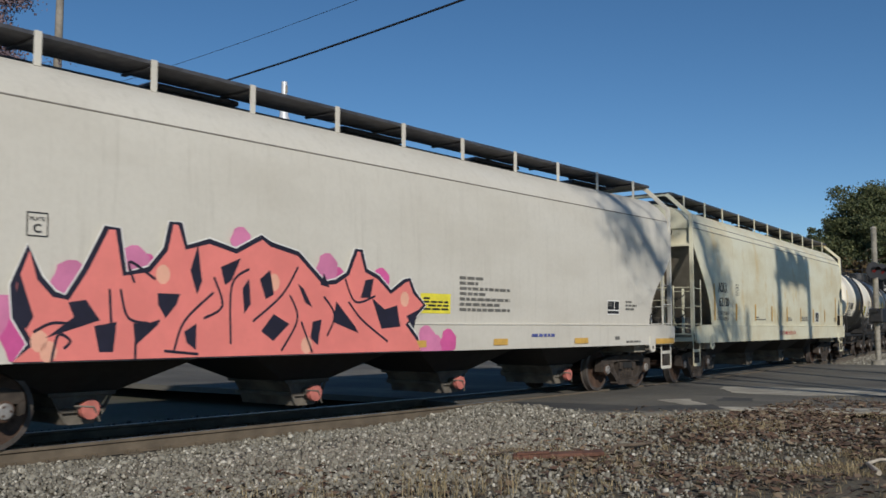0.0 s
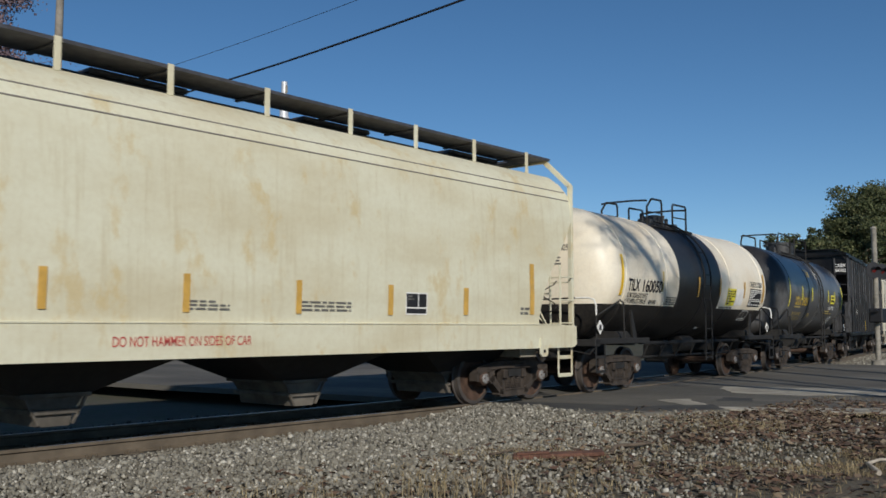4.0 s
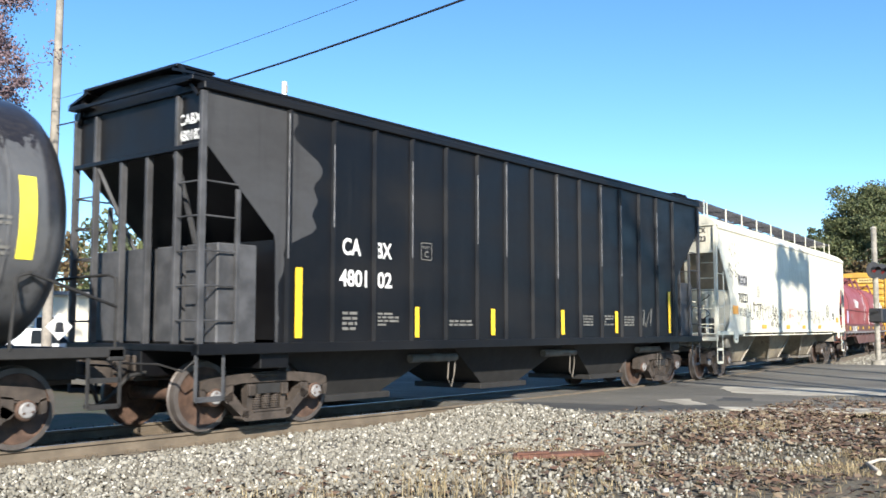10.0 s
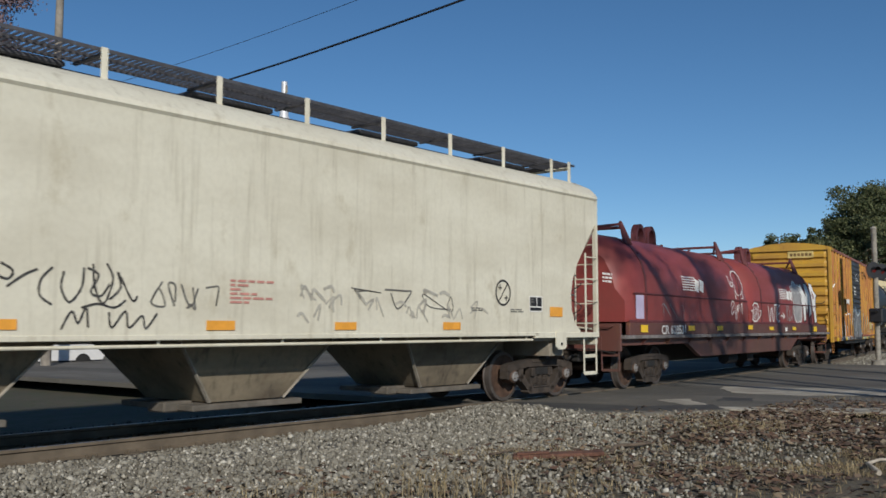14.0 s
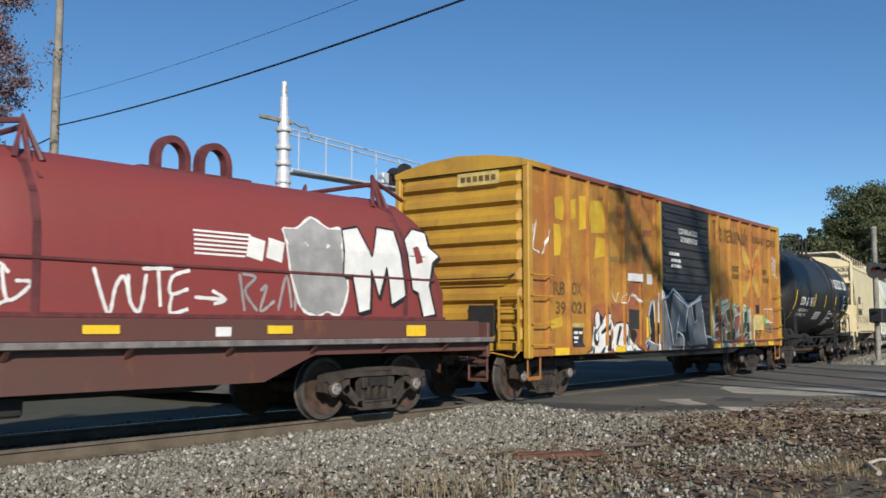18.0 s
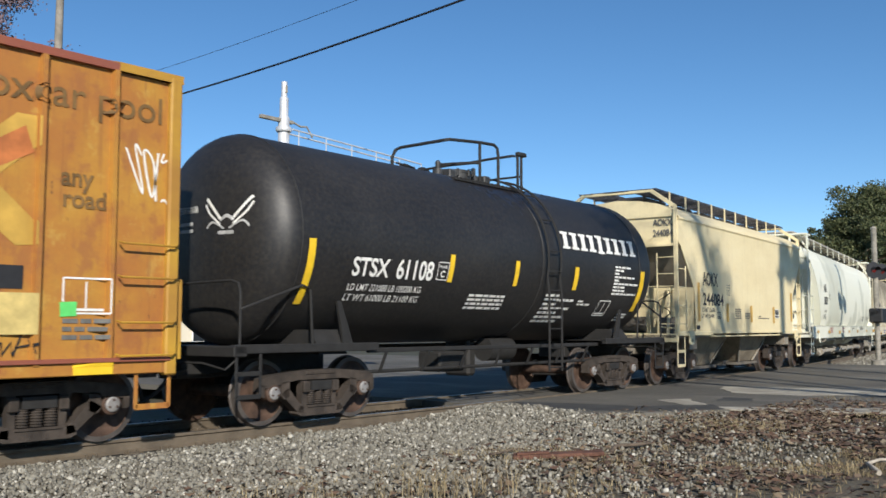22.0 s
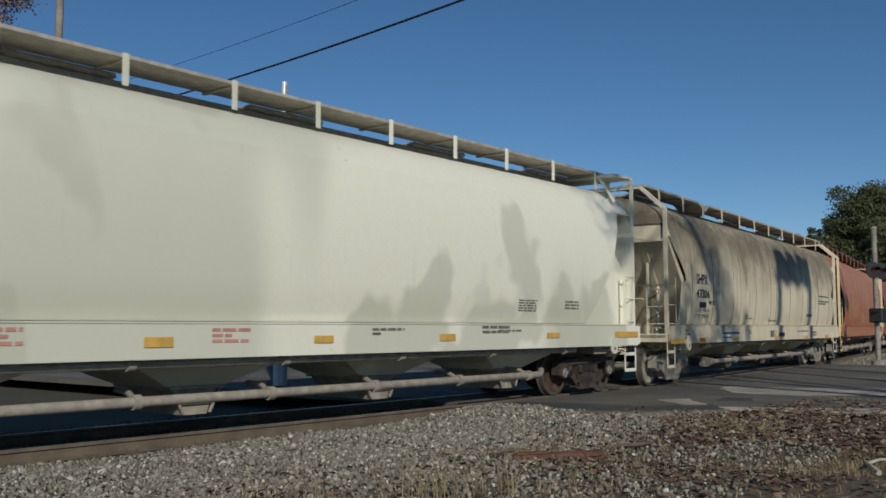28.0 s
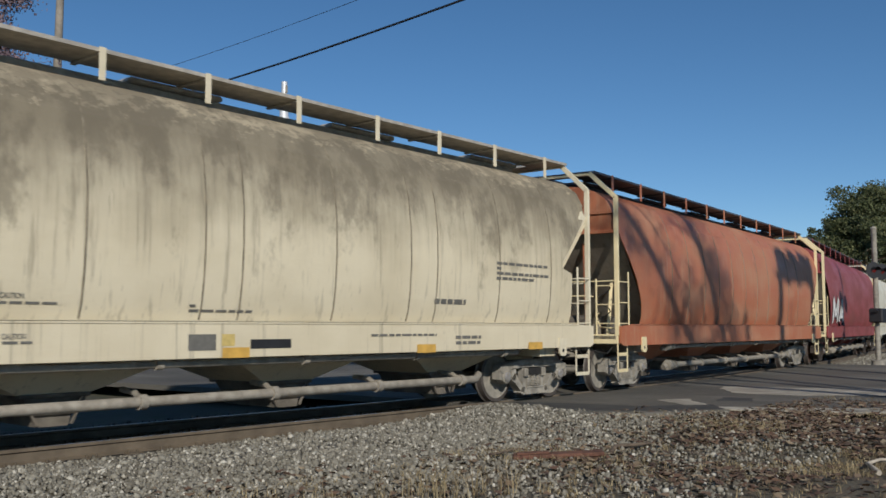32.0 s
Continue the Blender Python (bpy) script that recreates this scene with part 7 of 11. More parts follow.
def pink_piece(car):
    """The large coral piece: spiked letters run together, navy wedges between them, magenta puffs behind."""
    x0, sx, sz = -6.75, 7.0, 1.62
    P = lambda a, b: (x0 + sx * a, 0.99 + sz * b)
    body = [P(*p) for p in ((0.0, 0.0), (0.03, 0.12), (0.005, 0.30), (0.0, 0.50), (0.02, 0.74), (0.035, 0.55), (0.06, 0.44), (0.085, 0.42), (0.115, 0.62), (0.15, 0.92), (0.165, 0.92),
                            (0.18, 0.60), (0.23, 0.64), (0.262, 0.80), (0.272, 1.0), (0.285, 1.0), (0.30, 0.82), (0.35, 0.88), (0.41, 0.82), (0.47, 0.95), (0.49, 0.90), (0.56, 0.84), (0.63, 0.60),
                            (0.665, 0.62), (0.70, 0.70), (0.725, 0.92), (0.735, 0.92), (0.75, 0.74), (0.79, 0.68), (0.83, 0.55), (0.875, 0.66), (0.89, 0.68), (0.905, 0.56), (0.94, 0.45), (0.90, 0.33),
                            (0.88, 0.26), (0.915, 0.12), (0.93, 0.0))]
    for a, b, r, mt in ((0.02, 0.16, 0.26, M_MAGENTA), (-0.015, 0.3, 0.2, M_PINKPALE), (0.09, 0.52, 0.24, M_PINKPALE), (0.12, 0.56, 0.14, M_MAGENTA), (0.20, 0.68, 0.2, M_PINKPALE), (0.225, 0.66, 0.15, M_MAGENTA),
                        (0.42, 0.92, 0.16, M_PINKPALE), (0.64, 0.74, 0.2, M_PINKPALE), (0.67, 0.66, 0.15, M_MAGENTA), (0.80, 0.66, 0.18, M_MAGENTA), (0.95, 0.10, 0.22, M_PINKPALE), (0.985, 0.05, 0.16, M_PINKPALE), (1.03, 0.08, 0.2, M_MAGENTA), (1.0, 0.02, 0.12, M_MAGENTA)):
        cx, cz = P(a, b)
        flat_shape(car, [(cx + r * math.cos(-6.2832 * k / 14) * (1 + 0.12 * math.sin(3 * k)), cz + r * math.sin(-6.2832 * k / 14) * 1.15) for k in range(14)], mt, 0.001 + r * 0.004, name="graffiti_puff")
    flat_shape(car, body, M_SPRAYWHITE, 0.0035, 0.075, "graffiti_halo")
    flat_shape(car, body, M_NAVY, 0.0050, 0.055, "graffiti_outline")
    flat_shape(car, body, M_CORAL, 0.0065, -0.012)
    wedges = (((0.085, 0.40), (0.095, 0.30), (0.05, 0.16), (0.14, 0.28), (0.115, 0.42)), ((0.005, 0.60), (0.03, 0.30), (0.02, 0.22), (0.0, 0.3)), ((0.13, 0.24), (0.17, 0.27), (0.165, 0.06), (0.14, 0.06)),
              ((0.20, 0.26), (0.25, 0.26), (0.205, 0.10)), ((0.245, 0.48), (0.29, 0.48), (0.283, 0.40), (0.262, 0.30), (0.246, 0.40)), ((0.325, 0.86), (0.335, 0.58), (0.325, 0.48), (0.31, 0.66)),
              ((0.30, 0.20), (0.325, 0.26), (0.325, 0.06), (0.305, 0.12)), ((0.375, 0.70), (0.42, 0.78), (0.40, 0.60), (0.385, 0.56)), ((0.425, 0.54), (0.44, 0.62), (0.445, 0.42), (0.43, 0.34)),
              ((0.47, 0.20), (0.50, 0.34), (0.54, 0.26), (0.50, 0.12)), ((0.465, 0.62), (0.49, 0.70), (0.50, 0.50), (0.48, 0.46)), ((0.56, 0.60), (0.58, 0.44), (0.60, 0.40), (0.575, 0.56)), ((0.60, 0.28), (0.625, 0.30), (0.615, 0.08), (0.595, 0.14)),
              ((0.655, 0.28), (0.665, 0.46), (0.72, 0.24), (0.73, 0.18)), ((0.75, 0.66), (0.775, 0.68), (0.765, 0.50), (0.735, 0.50)), ((0.77, 0.50), (0.81, 0.40), (0.85, 0.44), (0.86, 0.24), (0.80, 0.22)), ((0.88, 0.34), (0.92, 0.40), (0.905, 0.22)), ((0.63, 0.70), (0.645, 0.58), (0.62, 0.60)))
    for i, wd in enumerate(wedges):
        flat_shape(car, [P(*p) for p in wd], M_NAVY, 0.0080 + 0.0002 * i, 0, "graffiti_wedge")
    m = Mesh()
    lines = (((0.06, 0.0), (0.07, 0.18), (0.09, 0.14), (0.08, 0.09)), ((0.16, 0.24), (0.155, 0.5)), ((0.175, 0.5), (0.19, 0.3), (0.23, 0.26)), ((0.205, 0.0), (0.21, 0.2), (0.25, 0.28)), ((0.28, 0.06), (0.30, 0.28), (0.36, 0.50)), ((0.26, 0.06), (0.33, 0.03)),
             ((0.34, 0.3), (0.38, 0.4), (0.36, 0.62)), ((0.40, 0.1), (0.40, 0.56), (0.44, 0.7)), ((0.45, 0.28), (0.52, 0.5), (0.56, 0.74)), ((0.52, 0.04), (0.56, 0.3), (0.54, 0.5)), ((0.60, 0.02), (0.57, 0.28)), ((0.63, 0.5), (0.66, 0.34), (0.64, 0.16)), ((0.70, 0.46), (0.74, 0.30), (0.82, 0.10)), ((0.69, 0.66), (0.72, 0.46), (0.78, 0.52)), ((0.03, 0.2), (0.06, 0.26), (0.1, 0.25)), ((0.20, 0.55), (0.19, 0.70), (0.24, 0.58)))
    for ln in lines:
        pts = smooth_line([P(*p) for p in ln], 5)
        m = Mesh()
        for (xa, za), (xb, zb) in zip(pts, pts[1:]):
            d = math.hypot(xb - xa, zb - za) or 1
            nx, nz = -(zb - za) / d * 0.016, (xb - xa) / d * 0.016
            m.add([Vector((x, -1.612 - 0.0125, z)) for x, z in ((xa - nx, za - nz), (xb - nx, zb - nz), (xb + nx, zb + nz), (xa + nx, za + nz))], [(0, 1, 2, 3)])
        part("graffiti_line", m, M_NAVY, car, "", 0)
    for a, b in ((0.055, 0.07), (0.255, 0.62), (0.50, 0.6), (0.585, 0.08), (0.875, 0.5), (0.04, 0.14)):
        cx, cz = P(a, b)
        flat_shape(car, [(cx + 0.10 * math.cos(-6.2832 * k / 10), cz + 0.12 * math.sin(-6.2832 * k / 10)) for k in range(10)], M_CORALPALE, 0.0075, name="graffiti_highlight")


M_OVERYELLOW = plain("brighter_yellow_touch_up", (0.60, 0.38, 0.03), 0.6, 0, 0.2, 2)
M_GHOST = plain("ghost_lettering_grey_green", (0.24, 0.17, 0.05), 0.7, 0, 0.3, 4)
M_PRIMER = plain("primer_red_touch_up", (0.33, 0.115, 0.045), 0.7, 0, 0.3, 3)
M_SPRAYBLUE = plain("light_blue_spray_paint", (0.34, 0.46, 0.56), 0.6, 0, 0.2, 3)
M_SPRAYPALE = plain("off_white_spray_paint", (0.72, 0.68, 0.58), 0.6, 0, 0.15, 4)
M_TAGGREEN = plain("bright_green_sticker", (0.12, 0.62, 0.15), 0.5, 0, 0.1)


def clipped(pts, x0, x1):
    """The part of an (x, z) outline that lies between two uprights."""
    for lim, keep in ((x0, 1), (x1, -1)):
        out = []
        for (xa, za), (xb, zb) in zip(pts, pts[1:] + pts[:1]):
            ina, inb = (xa - lim) * keep >= 0, (xb - lim) * keep >= 0
            if ina:
                out.append((xa, za))
            if ina != inb:
                f = (lim - xa) / (xb - xa)
                out.append((lim, za + (zb - za) * f))
        pts = out
        if len(pts) < 3:
            return []
    return pts


def bands_of(car, lo, hi):
    """Stretches of the boxcar's side at one depth: sheet, posts, door."""
    cuts = [(-1.62, -1.51, 1.592), (-1.51, 1.51, 1.602), (1.51, 1.62, 1.592)] + [(x - 0.047, x + 0.047, 1.572) for x in RIBS_A + RIBS_B if abs(x) > 1.7]
    cuts.sort()
    edge, out = -9.0, []
    for a, b, y in cuts:
        if a > edge:
            out.append((edge, a, 1.503))
        out.append((a, b, y))
        edge = b
    out.append((edge, 9.0, 1.503))
    return [(a, b, y) for a, b, y in out if b > lo and a < hi]


def welded(m):
    """The same mesh with coincident corners shared."""
    ix, out = {}, Mesh()
    for f, k in zip(m.f, m.k):
        face = []
        for i in f:
            key = tuple(round(c, 4) for c in m.v[i])
            if key not in ix:
                ix[key] = len(out.v)
                out.v.append(m.v[i])
            if ix[key] not in face:
                face.append(ix[key])
        if len(face) > 2:
            out.f.append(tuple(face))
            out.k.append(k)
    return out


def face_on(m, q, y, level):
    """One flat piece above the sill and one on the sill's face."""
    for lo, hi, yy in ((0.992, 9.0, y), (0.0, 0.992, max(y, 1.552))):
        p = clipped([(z, x) for x, z in q], lo, hi)
        if len(p) > 2:
            p = [(x, z) for z, x in p]
            k = len(p)
            area = sum(p[i][0] * p[(i + 1) % k][1] - p[(i + 1) % k][0] * p[i][1] for i in range(k))
            m.add([Vector((x, -yy - 0.003 - 0.0015 * level, z)) for x, z in p], [tuple(range(k))[:: 1 if area > 0 else -1]])


def spray(car, mat, level, pts, name="graffiti_fill"):
    """A sprayed area that follows the sheet, its posts and the door."""
    m = Mesh()
    for a, b, y in bands_of(car, min(p[0] for p in pts), max(p[0] for p in pts)):
        q = clipped(pts, a, b)
        if len(q) > 2:
            face_on(m, q, y, level)
    if m.v:
        loose(name, welded(m), mat, car, "", 0)


def stroke(car, mat, level, width, pts):
    """A sprayed line of even width with slightly uneven edges."""
    rnd = random.Random(int(pts[0][0] * 100) + level)
    left, right = [], []
    n = len(pts)
    for i, (x, z) in enumerate(pts):
        (xa, za), (xb, zb) = pts[max(i - 1, 0)], pts[min(i + 1, n - 1)]
        d = math.hypot(xb - xa, zb - za) or 1
        w = width * rnd.uniform(0.75, 1.2) / 2
        left.append((x - (zb - za) / d * w, z + (xb - xa) / d * w))
        right.append((x + (zb - za) / d * w, z - (xb - xa) / d * w))
    m = Mesh()
    for i in range(n - 1):
        quad = [left[i], left[i + 1], right[i + 1], right[i]]
        for a, b, y in bands_of(car, min(p[0] for p in quad), max(p[0] for p in quad)):
            q = clipped(quad, a, b)
            if len(q) > 2:
                face_on(m, q, y, level)
    if m.v:
        loose("graffiti_line", welded(m), mat, car, "", 0)


M_PINKPALE = plain("mid_pink_spray_paint", (0.62, 0.20, 0.36), 0.6, 0, 0.15, 2)
M_CORALPALE = plain("pale_coral_spray_paint", (0.80, 0.42, 0.30), 0.6, 0, 0.1, 2)
pink_piece(A)
plate_mark(A, -6.63, -6.40, 2.34, 2.59, M_BLACK)
patch(A, -0.21, 0.55, 1.59, 1.91, M_LABELYEL)
bars(A, -0.14, 0.49, 1.63, 1.86, 4, M_BLACK)
bars(A, 0.79, 2.24, 1.62, 2.24, 7, M_GREYMARK)
patch(A, 5.74, 6.24, 1.64, 1.92, M_BLACK)
panel_frame(A, 5.74, 6.24, 1.64, 1.92)
bars(A, 2.90, 3.68, 1.17, 1.27, 1, M_BLUEMARK)
patch(A, -6.10, -5.76, 1.08, 1.16, M_REFLECTDULL)
patch(A, -3.37, -2.94, 1.05, 1.14, M_REFLECTDULL)
patch(A, -0.43, -0.10, 1.05, 1.16, M_REFLECTDULL)
patch(A, 1.71, 2.13, 1.06, 1.17, M_REFLECTDULL)
patch(A, 4.39, 4.90, 1.05, 1.16, M_REFLECTDULL)
patch(A, 6.02, 6.22, 1.11, 1.18, M_GREYMARK)
bars(A, 6.52, 7.02, 1.72, 1.95, 3, M_GREYMARK)
bars(A, 6.50, 7.13, 1.03, 1.10, 1, M_GREYMARK)
patch(A, 7.86, 8.78, 1.00, 1.12, M_REFLECTDULL)
lettering(B, "AOKX", -7.03, -6.26, 2.28, 2.55, M_BLACK)
lettering(B, "62120", -6.99, -6.16, 1.92, 2.16, M_BLACK)
lettering(B, "LD LMT 220200 LB", -7.14, -6.17, 1.69, 1.79, M_GREYMARK)
lettering(B, "LT WT 65800 LB", -7.18, -6.21, 1.55, 1.65, M_GREYMARK)
plate_mark(B, -5.49, -5.24, 2.25, 2.53, M_BLACK)
patch(B, -7.43, -7.33, 1.55, 2.50, M_REFLECTDULL)
patch(B, -5.59, -5.46, 1.55, 2.01, M_REFLECTDULL)
patch(B, -3.72, -3.62, 1.56, 2.03, M_REFLECTDULL)
patch(B, -1.95, -1.85, 1.56, 2.02, M_REFLECTDULL)
patch(B, -0.13, -0.03, 1.55, 2.02, M_REFLECTDULL)
patch(B, 1.68, 1.78, 1.55, 2.01, M_REFLECTDULL)
patch(B, 3.51, 3.62, 1.55, 2.01, M_REFLECTDULL)
patch(B, 5.34, 5.46, 1.57, 2.02, M_REFLECTDULL)
patch(B, 7.27, 7.40, 1.60, 2.52, M_REFLECTDULL)
bars(B, -3.61, -2.57, 1.57, 1.69, 2, M_GREYMARK)
bars(B, -0.05, 0.58, 1.57, 1.71, 3, M_GREYMARK)
bars(B, 1.78, 2.74, 1.58, 1.74, 3, M_GREYMARK)
lettering(B, "DO NOT HAMMER ON SIDES OF CAR", -1.06, 0.92, 1.14, 1.26, M_REDMARK)
patch(B, 3.92, 4.41, 1.57, 1.90, M_BLACK)
panel_frame(B, 3.92, 4.41, 1.57, 1.90)
bars(B, 6.98, 7.26, 1.58, 1.74, 2, M_GREYMARK)
lettering(C, "TILX", -4.48, -3.89, 2.17, 2.43, M_BLACK)
lettering(C, "160050", -3.70, -2.66, 2.16, 2.44, M_BLACK)
lettering(C, "LD LMT 203500 LBS 92 300 KGS", -4.45, -3.38, 2.02, 2.13, M_BLACK)
lettering(C, "LT WT 59900 LBS 27 000 KGS", -4.48, -3.37, 1.90, 2.00, M_BLACK)
lettering(C, "NEW 3-88", -3.24, -2.84, 1.90, 1.99, M_BLACK)
bars(C, -2.31, -1.59, 1.89, 2.10, 4, M_GREYMARK)
patch(C, -4.86, -4.75, 2.06, 2.94, M_REFLECT)
patch(C, -2.66, -2.57, 2.19, 2.67, M_TAN)
patch(C, -0.42, -0.33, 2.13, 2.63, M_REFLECTDULL)
patch(C, 1.10, 1.20, 2.21, 2.66, M_REFLECTDULL)
patch(C, 3.03, 3.12, 2.19, 2.64, M_REFLECTDULL)
patch(C, 4.69, 4.81, 2.10, 2.92, M_REFLECTDULL)
patch(C, 1.76, 2.42, 1.96, 2.42, M_LABELYEL)
bars(C, 1.80, 2.38, 1.98, 2.38, 6, M_BLACK)
patch(C, 2.44, 3.04, 1.98, 2.44, M_SPRAYWHITE)
lettering(C, "CAUSTIC SODA", 3.52, 4.59, 2.52, 2.67, M_BLACK)
patch(C, 3.57, 4.64, 1.96, 2.47, M_BLACK)
bars(C, 3.59, 4.60, 1.99, 2.45, 9, M_WHITE)
bars(C, 1.32, 2.85, 1.84, 1.93, 2, M_GREYMARK)
outline(C, 3.33, 3.89, 1.58, 1.84, M_WHITE)
patch(C, 0.73, 0.95, 1.33, 1.38, M_WHITE)
lettering(D, "UTLX", -3.70, -2.80, 2.12, 2.40, M_STENCILYEL)
lettering(D, "631557", -2.61, -1.66, 2.11, 2.41, M_STENCILYEL)
bars(D, -3.68, -2.75, 2.02, 2.10, 1, M_TAN)
lettering(D, "LD LMT 201500 LB 91 400 KG", -3.65, -2.33, 1.77, 1.89, M_TAN)
lettering(D, "LT WT 61500 LB 27 900 KG", -3.64, -2.29, 1.63, 1.74, M_TAN)
patch(D, -4.62, -4.51, 2.05, 2.97, M_LABELYEL)
patch(D, -2.76, -2.65, 2.29, 2.77, M_LABELYEL)
patch(D, -1.15, -1.02, 2.29, 2.75, M_LABELYEL)
patch(D, 1.78, 1.93, 2.32, 2.77, M_LABELYEL)
patch(D, 3.08, 3.19, 2.34, 2.76, M_LABELYEL)
patch(D, 4.60, 4.79, 2.09, 2.99, M_LABELYEL)
patch(D, 2.31, 3.10, 2.27, 2.61, M_LABELYEL)
bars(D, 2.40, 3.02, 2.46, 2.56, 1, M_BLACK)
bars(D, 2.40, 3.02, 2.31, 2.45, 1, M_BLACK)
lettering(D, "SODIUM HYDROXIDE", 2.00, 3.12, 2.05, 2.18, M_WHITE)
bars(D, 1.44, 2.94, 1.86, 2.02, 2, M_TAN)
bars(D, 3.41, 4.52, 2.11, 2.62, 8, M_GREYMARK)
bars(D, -1.44, -0.93, 3.13, 3.42, 4, M_TAN)
bars(D, -1.29, -0.93, 1.71, 1.88, 4, M_TAN)
tag(D, 2.60, 3.30, 1.44, 1.80, 34, M_WHITE)
lettering(E_CAR, "CA", -5.05, -4.66, 2.42, 2.67, M_SPRAYWHITE)
lettering(E_CAR, "BX", -4.32, -3.97, 2.41, 2.65, M_SPRAYWHITE)
lettering(E_CAR, "4801", -5.11, -4.53, 1.96, 2.21, M_SPRAYWHITE)
lettering(E_CAR, "02", -4.30, -3.97, 1.96, 2.20, M_SPRAYWHITE)
plate_mark(E_CAR, -3.26, -3.00, 2.45, 2.72, M_GREYMARK)
patch(E_CAR, -5.97, -5.84, 1.22, 2.19, M_REFLECT)
patch(E_CAR, -3.44, -3.32, 1.21, 1.69, M_REFLECT)
patch(E_CAR, -1.36, -1.24, 1.23, 1.69, M_REFLECT)
patch(E_CAR, 0.98, 1.10, 1.23, 1.70, M_REFLECT)
patch(E_CAR, 3.17, 3.29, 1.25, 1.71, M_REFLECT)
patch(E_CAR, 5.76, 5.89, 1.24, 2.20, M_REFLECT)
bars(E_CAR, -5.04, -4.73, 1.31, 1.61, 4, M_GREYMARK)
bars(E_CAR, -4.31, -3.80, 1.38, 1.60, 4, M_GREYMARK)
bars(E_CAR, -2.54, -1.88, 1.38, 1.50, 2, M_GREYMARK)
bars(E_CAR, 1.78, 2.23, 1.39, 1.62, 4, M_GREYMARK)
bars(E_CAR, 2.63, 3.12, 1.40, 1.63, 4, M_GREYMARK)
bars(E_CAR, 3.59, 4.05, 1.39, 1.62, 4, M_GREYMARK)
tag(E_CAR, 4.39, 4.98, 1.36, 1.79, 10, M_GREYMARK)
patch(F, -6.47, -5.57, 2.51, 2.83, M_SPRAYGREYPALE)
lettering(F, "RGCX", -6.44, -5.59, 2.54, 2.80, M_BLACK)
lettering(F, "70223", -6.48, -5.59, 2.05, 2.32, M_BLACK)
patch(F, -7.05, -6.57, 1.73, 1.96, M_ORANGE)
lettering(F, "LD LMT 224000", -6.55, -5.72, 1.80, 1.91, M_GREYMARK)
lettering(F, "LT WT 62000", -6.60, -5.72, 1.67, 1.78, M_GREYMARK)
plate_mark(F, -4.61, -4.36, 2.27, 2.54, M_GREYMARK)
scrawl(F, M_SCRAWL, 0.026, [(-5.62, 2.01), (-5.53, 1.86), (-5.43, 1.79), (-5.33, 1.83), (-5.31, 2.07)])
scrawl(F, M_SCRAWL, 0.026, [(-5.58, 1.82), (-5.5, 1.75), (-5.53, 1.67), (-5.68, 1.65)])
scrawl(F, M_SCRAWL, 0.026, [(-5.28, 1.99), (-5.31, 1.75), (-5.38, 1.69), (-5.11, 1.6), (-4.96, 1.76), (-5.01, 1.88), (-5.04, 2.04), (-4.96, 2.08), (-4.9, 1.88), (-5.03, 1.84)])
scrawl(F, M_SCRAWL, 0.026, [(-5.04, 2.04), (-4.74, 2.01), (-4.57, 2.04), (-4.29, 2.02), (-4.23, 1.86)])
scrawl(F, M_SCRAWL, 0.026, [(-4.68, 1.85), (-4.74, 1.77), (-4.66, 1.69), (-4.6, 1.81), (-4.68, 1.85)])
scrawl(F, M_SCRAWL, 0.026, [(-4.66, 1.69), (-4.66, 1.56)])
scrawl(F, M_SCRAWL, 0.026, [(-4.55, 2.01), (-4.51, 1.77), (-4.45, 1.62), (-4.34, 1.65), (-4.36, 1.86), (-4.28, 1.98)])
scrawl(F, M_SCRAWL, 0.026, [(-4.34, 1.61), (-4.31, 1.86), (-4.23, 1.94), (-4.05, 1.93)])
scrawl(F, M_SCRAWL, 0.026, [(-4.01, 1.91), (-4.08, 1.78), (-4.01, 1.61), (-3.98, 1.56)])
scrawl(F, M_SCRAWL, 0.026, [(-3.99, 1.95), (-3.8, 1.87), (-3.74, 1.96), (-3.87, 2.04)])
scrawl(F, M_SCRAWL, 0.026, [(-3.8, 1.79), (-3.62, 1.92), (-3.47, 1.99)])
scrawl(F, M_SCRAWL, 0.026, [(-3.3, 2.02), (-3.43, 1.88), (-3.44, 1.71), (-3.3, 1.61)])
scrawl(F, M_SCRAWL, 0.026, [(-3.17, 1.98), (-3.2, 1.8), (-3.1, 1.64), (-2.96, 1.81), (-2.94, 2.03)])
scrawl(F, M_SCRAWL, 0.026, [(-2.83, 2.08), (-2.8, 1.81), (-2.69, 1.63), (-2.58, 1.91), (-2.66, 2.09)])
scrawl(F, M_SCRAWL, 0.026, [(-2.62, 1.68), (-2.48, 1.82), (-2.52, 2.0), (-2.33, 1.68), (-2.26, 1.73)])
scrawl(F, M_SCRAWL, 0.026, [(-2.96, 1.58), (-2.76, 1.63), (-2.55, 1.59), (-2.41, 1.68)])
scrawl(F, M_SCRAWL, 0.026, [(-3.19, 1.34), (-3.07, 1.54), (-2.99, 1.41), (-2.9, 1.59), (-2.87, 1.36)])
scrawl(F, M_SCRAWL, 0.026, [(-2.62, 1.54), (-2.58, 1.36), (-2.41, 1.55), (-2.36, 1.36), (-2.19, 1.5), (-2.14, 1.35), (-1.99, 1.53)])
scrawl(F, M_SCRAWL, 0.026, [(-2.9, 2.03), (-2.76, 1.95), (-2.85, 1.76), (-2.72, 1.72), (-2.62, 1.86)])
scrawl(F, M_SCRAWL, 0.026, [(-4.46, 1.98), (-4.17, 2.05), (-4.01, 1.95)])
tag(F, -2.09, -1.12, 1.60, 1.91, 20, M_GREYMARK)
worn = random.Random(5)
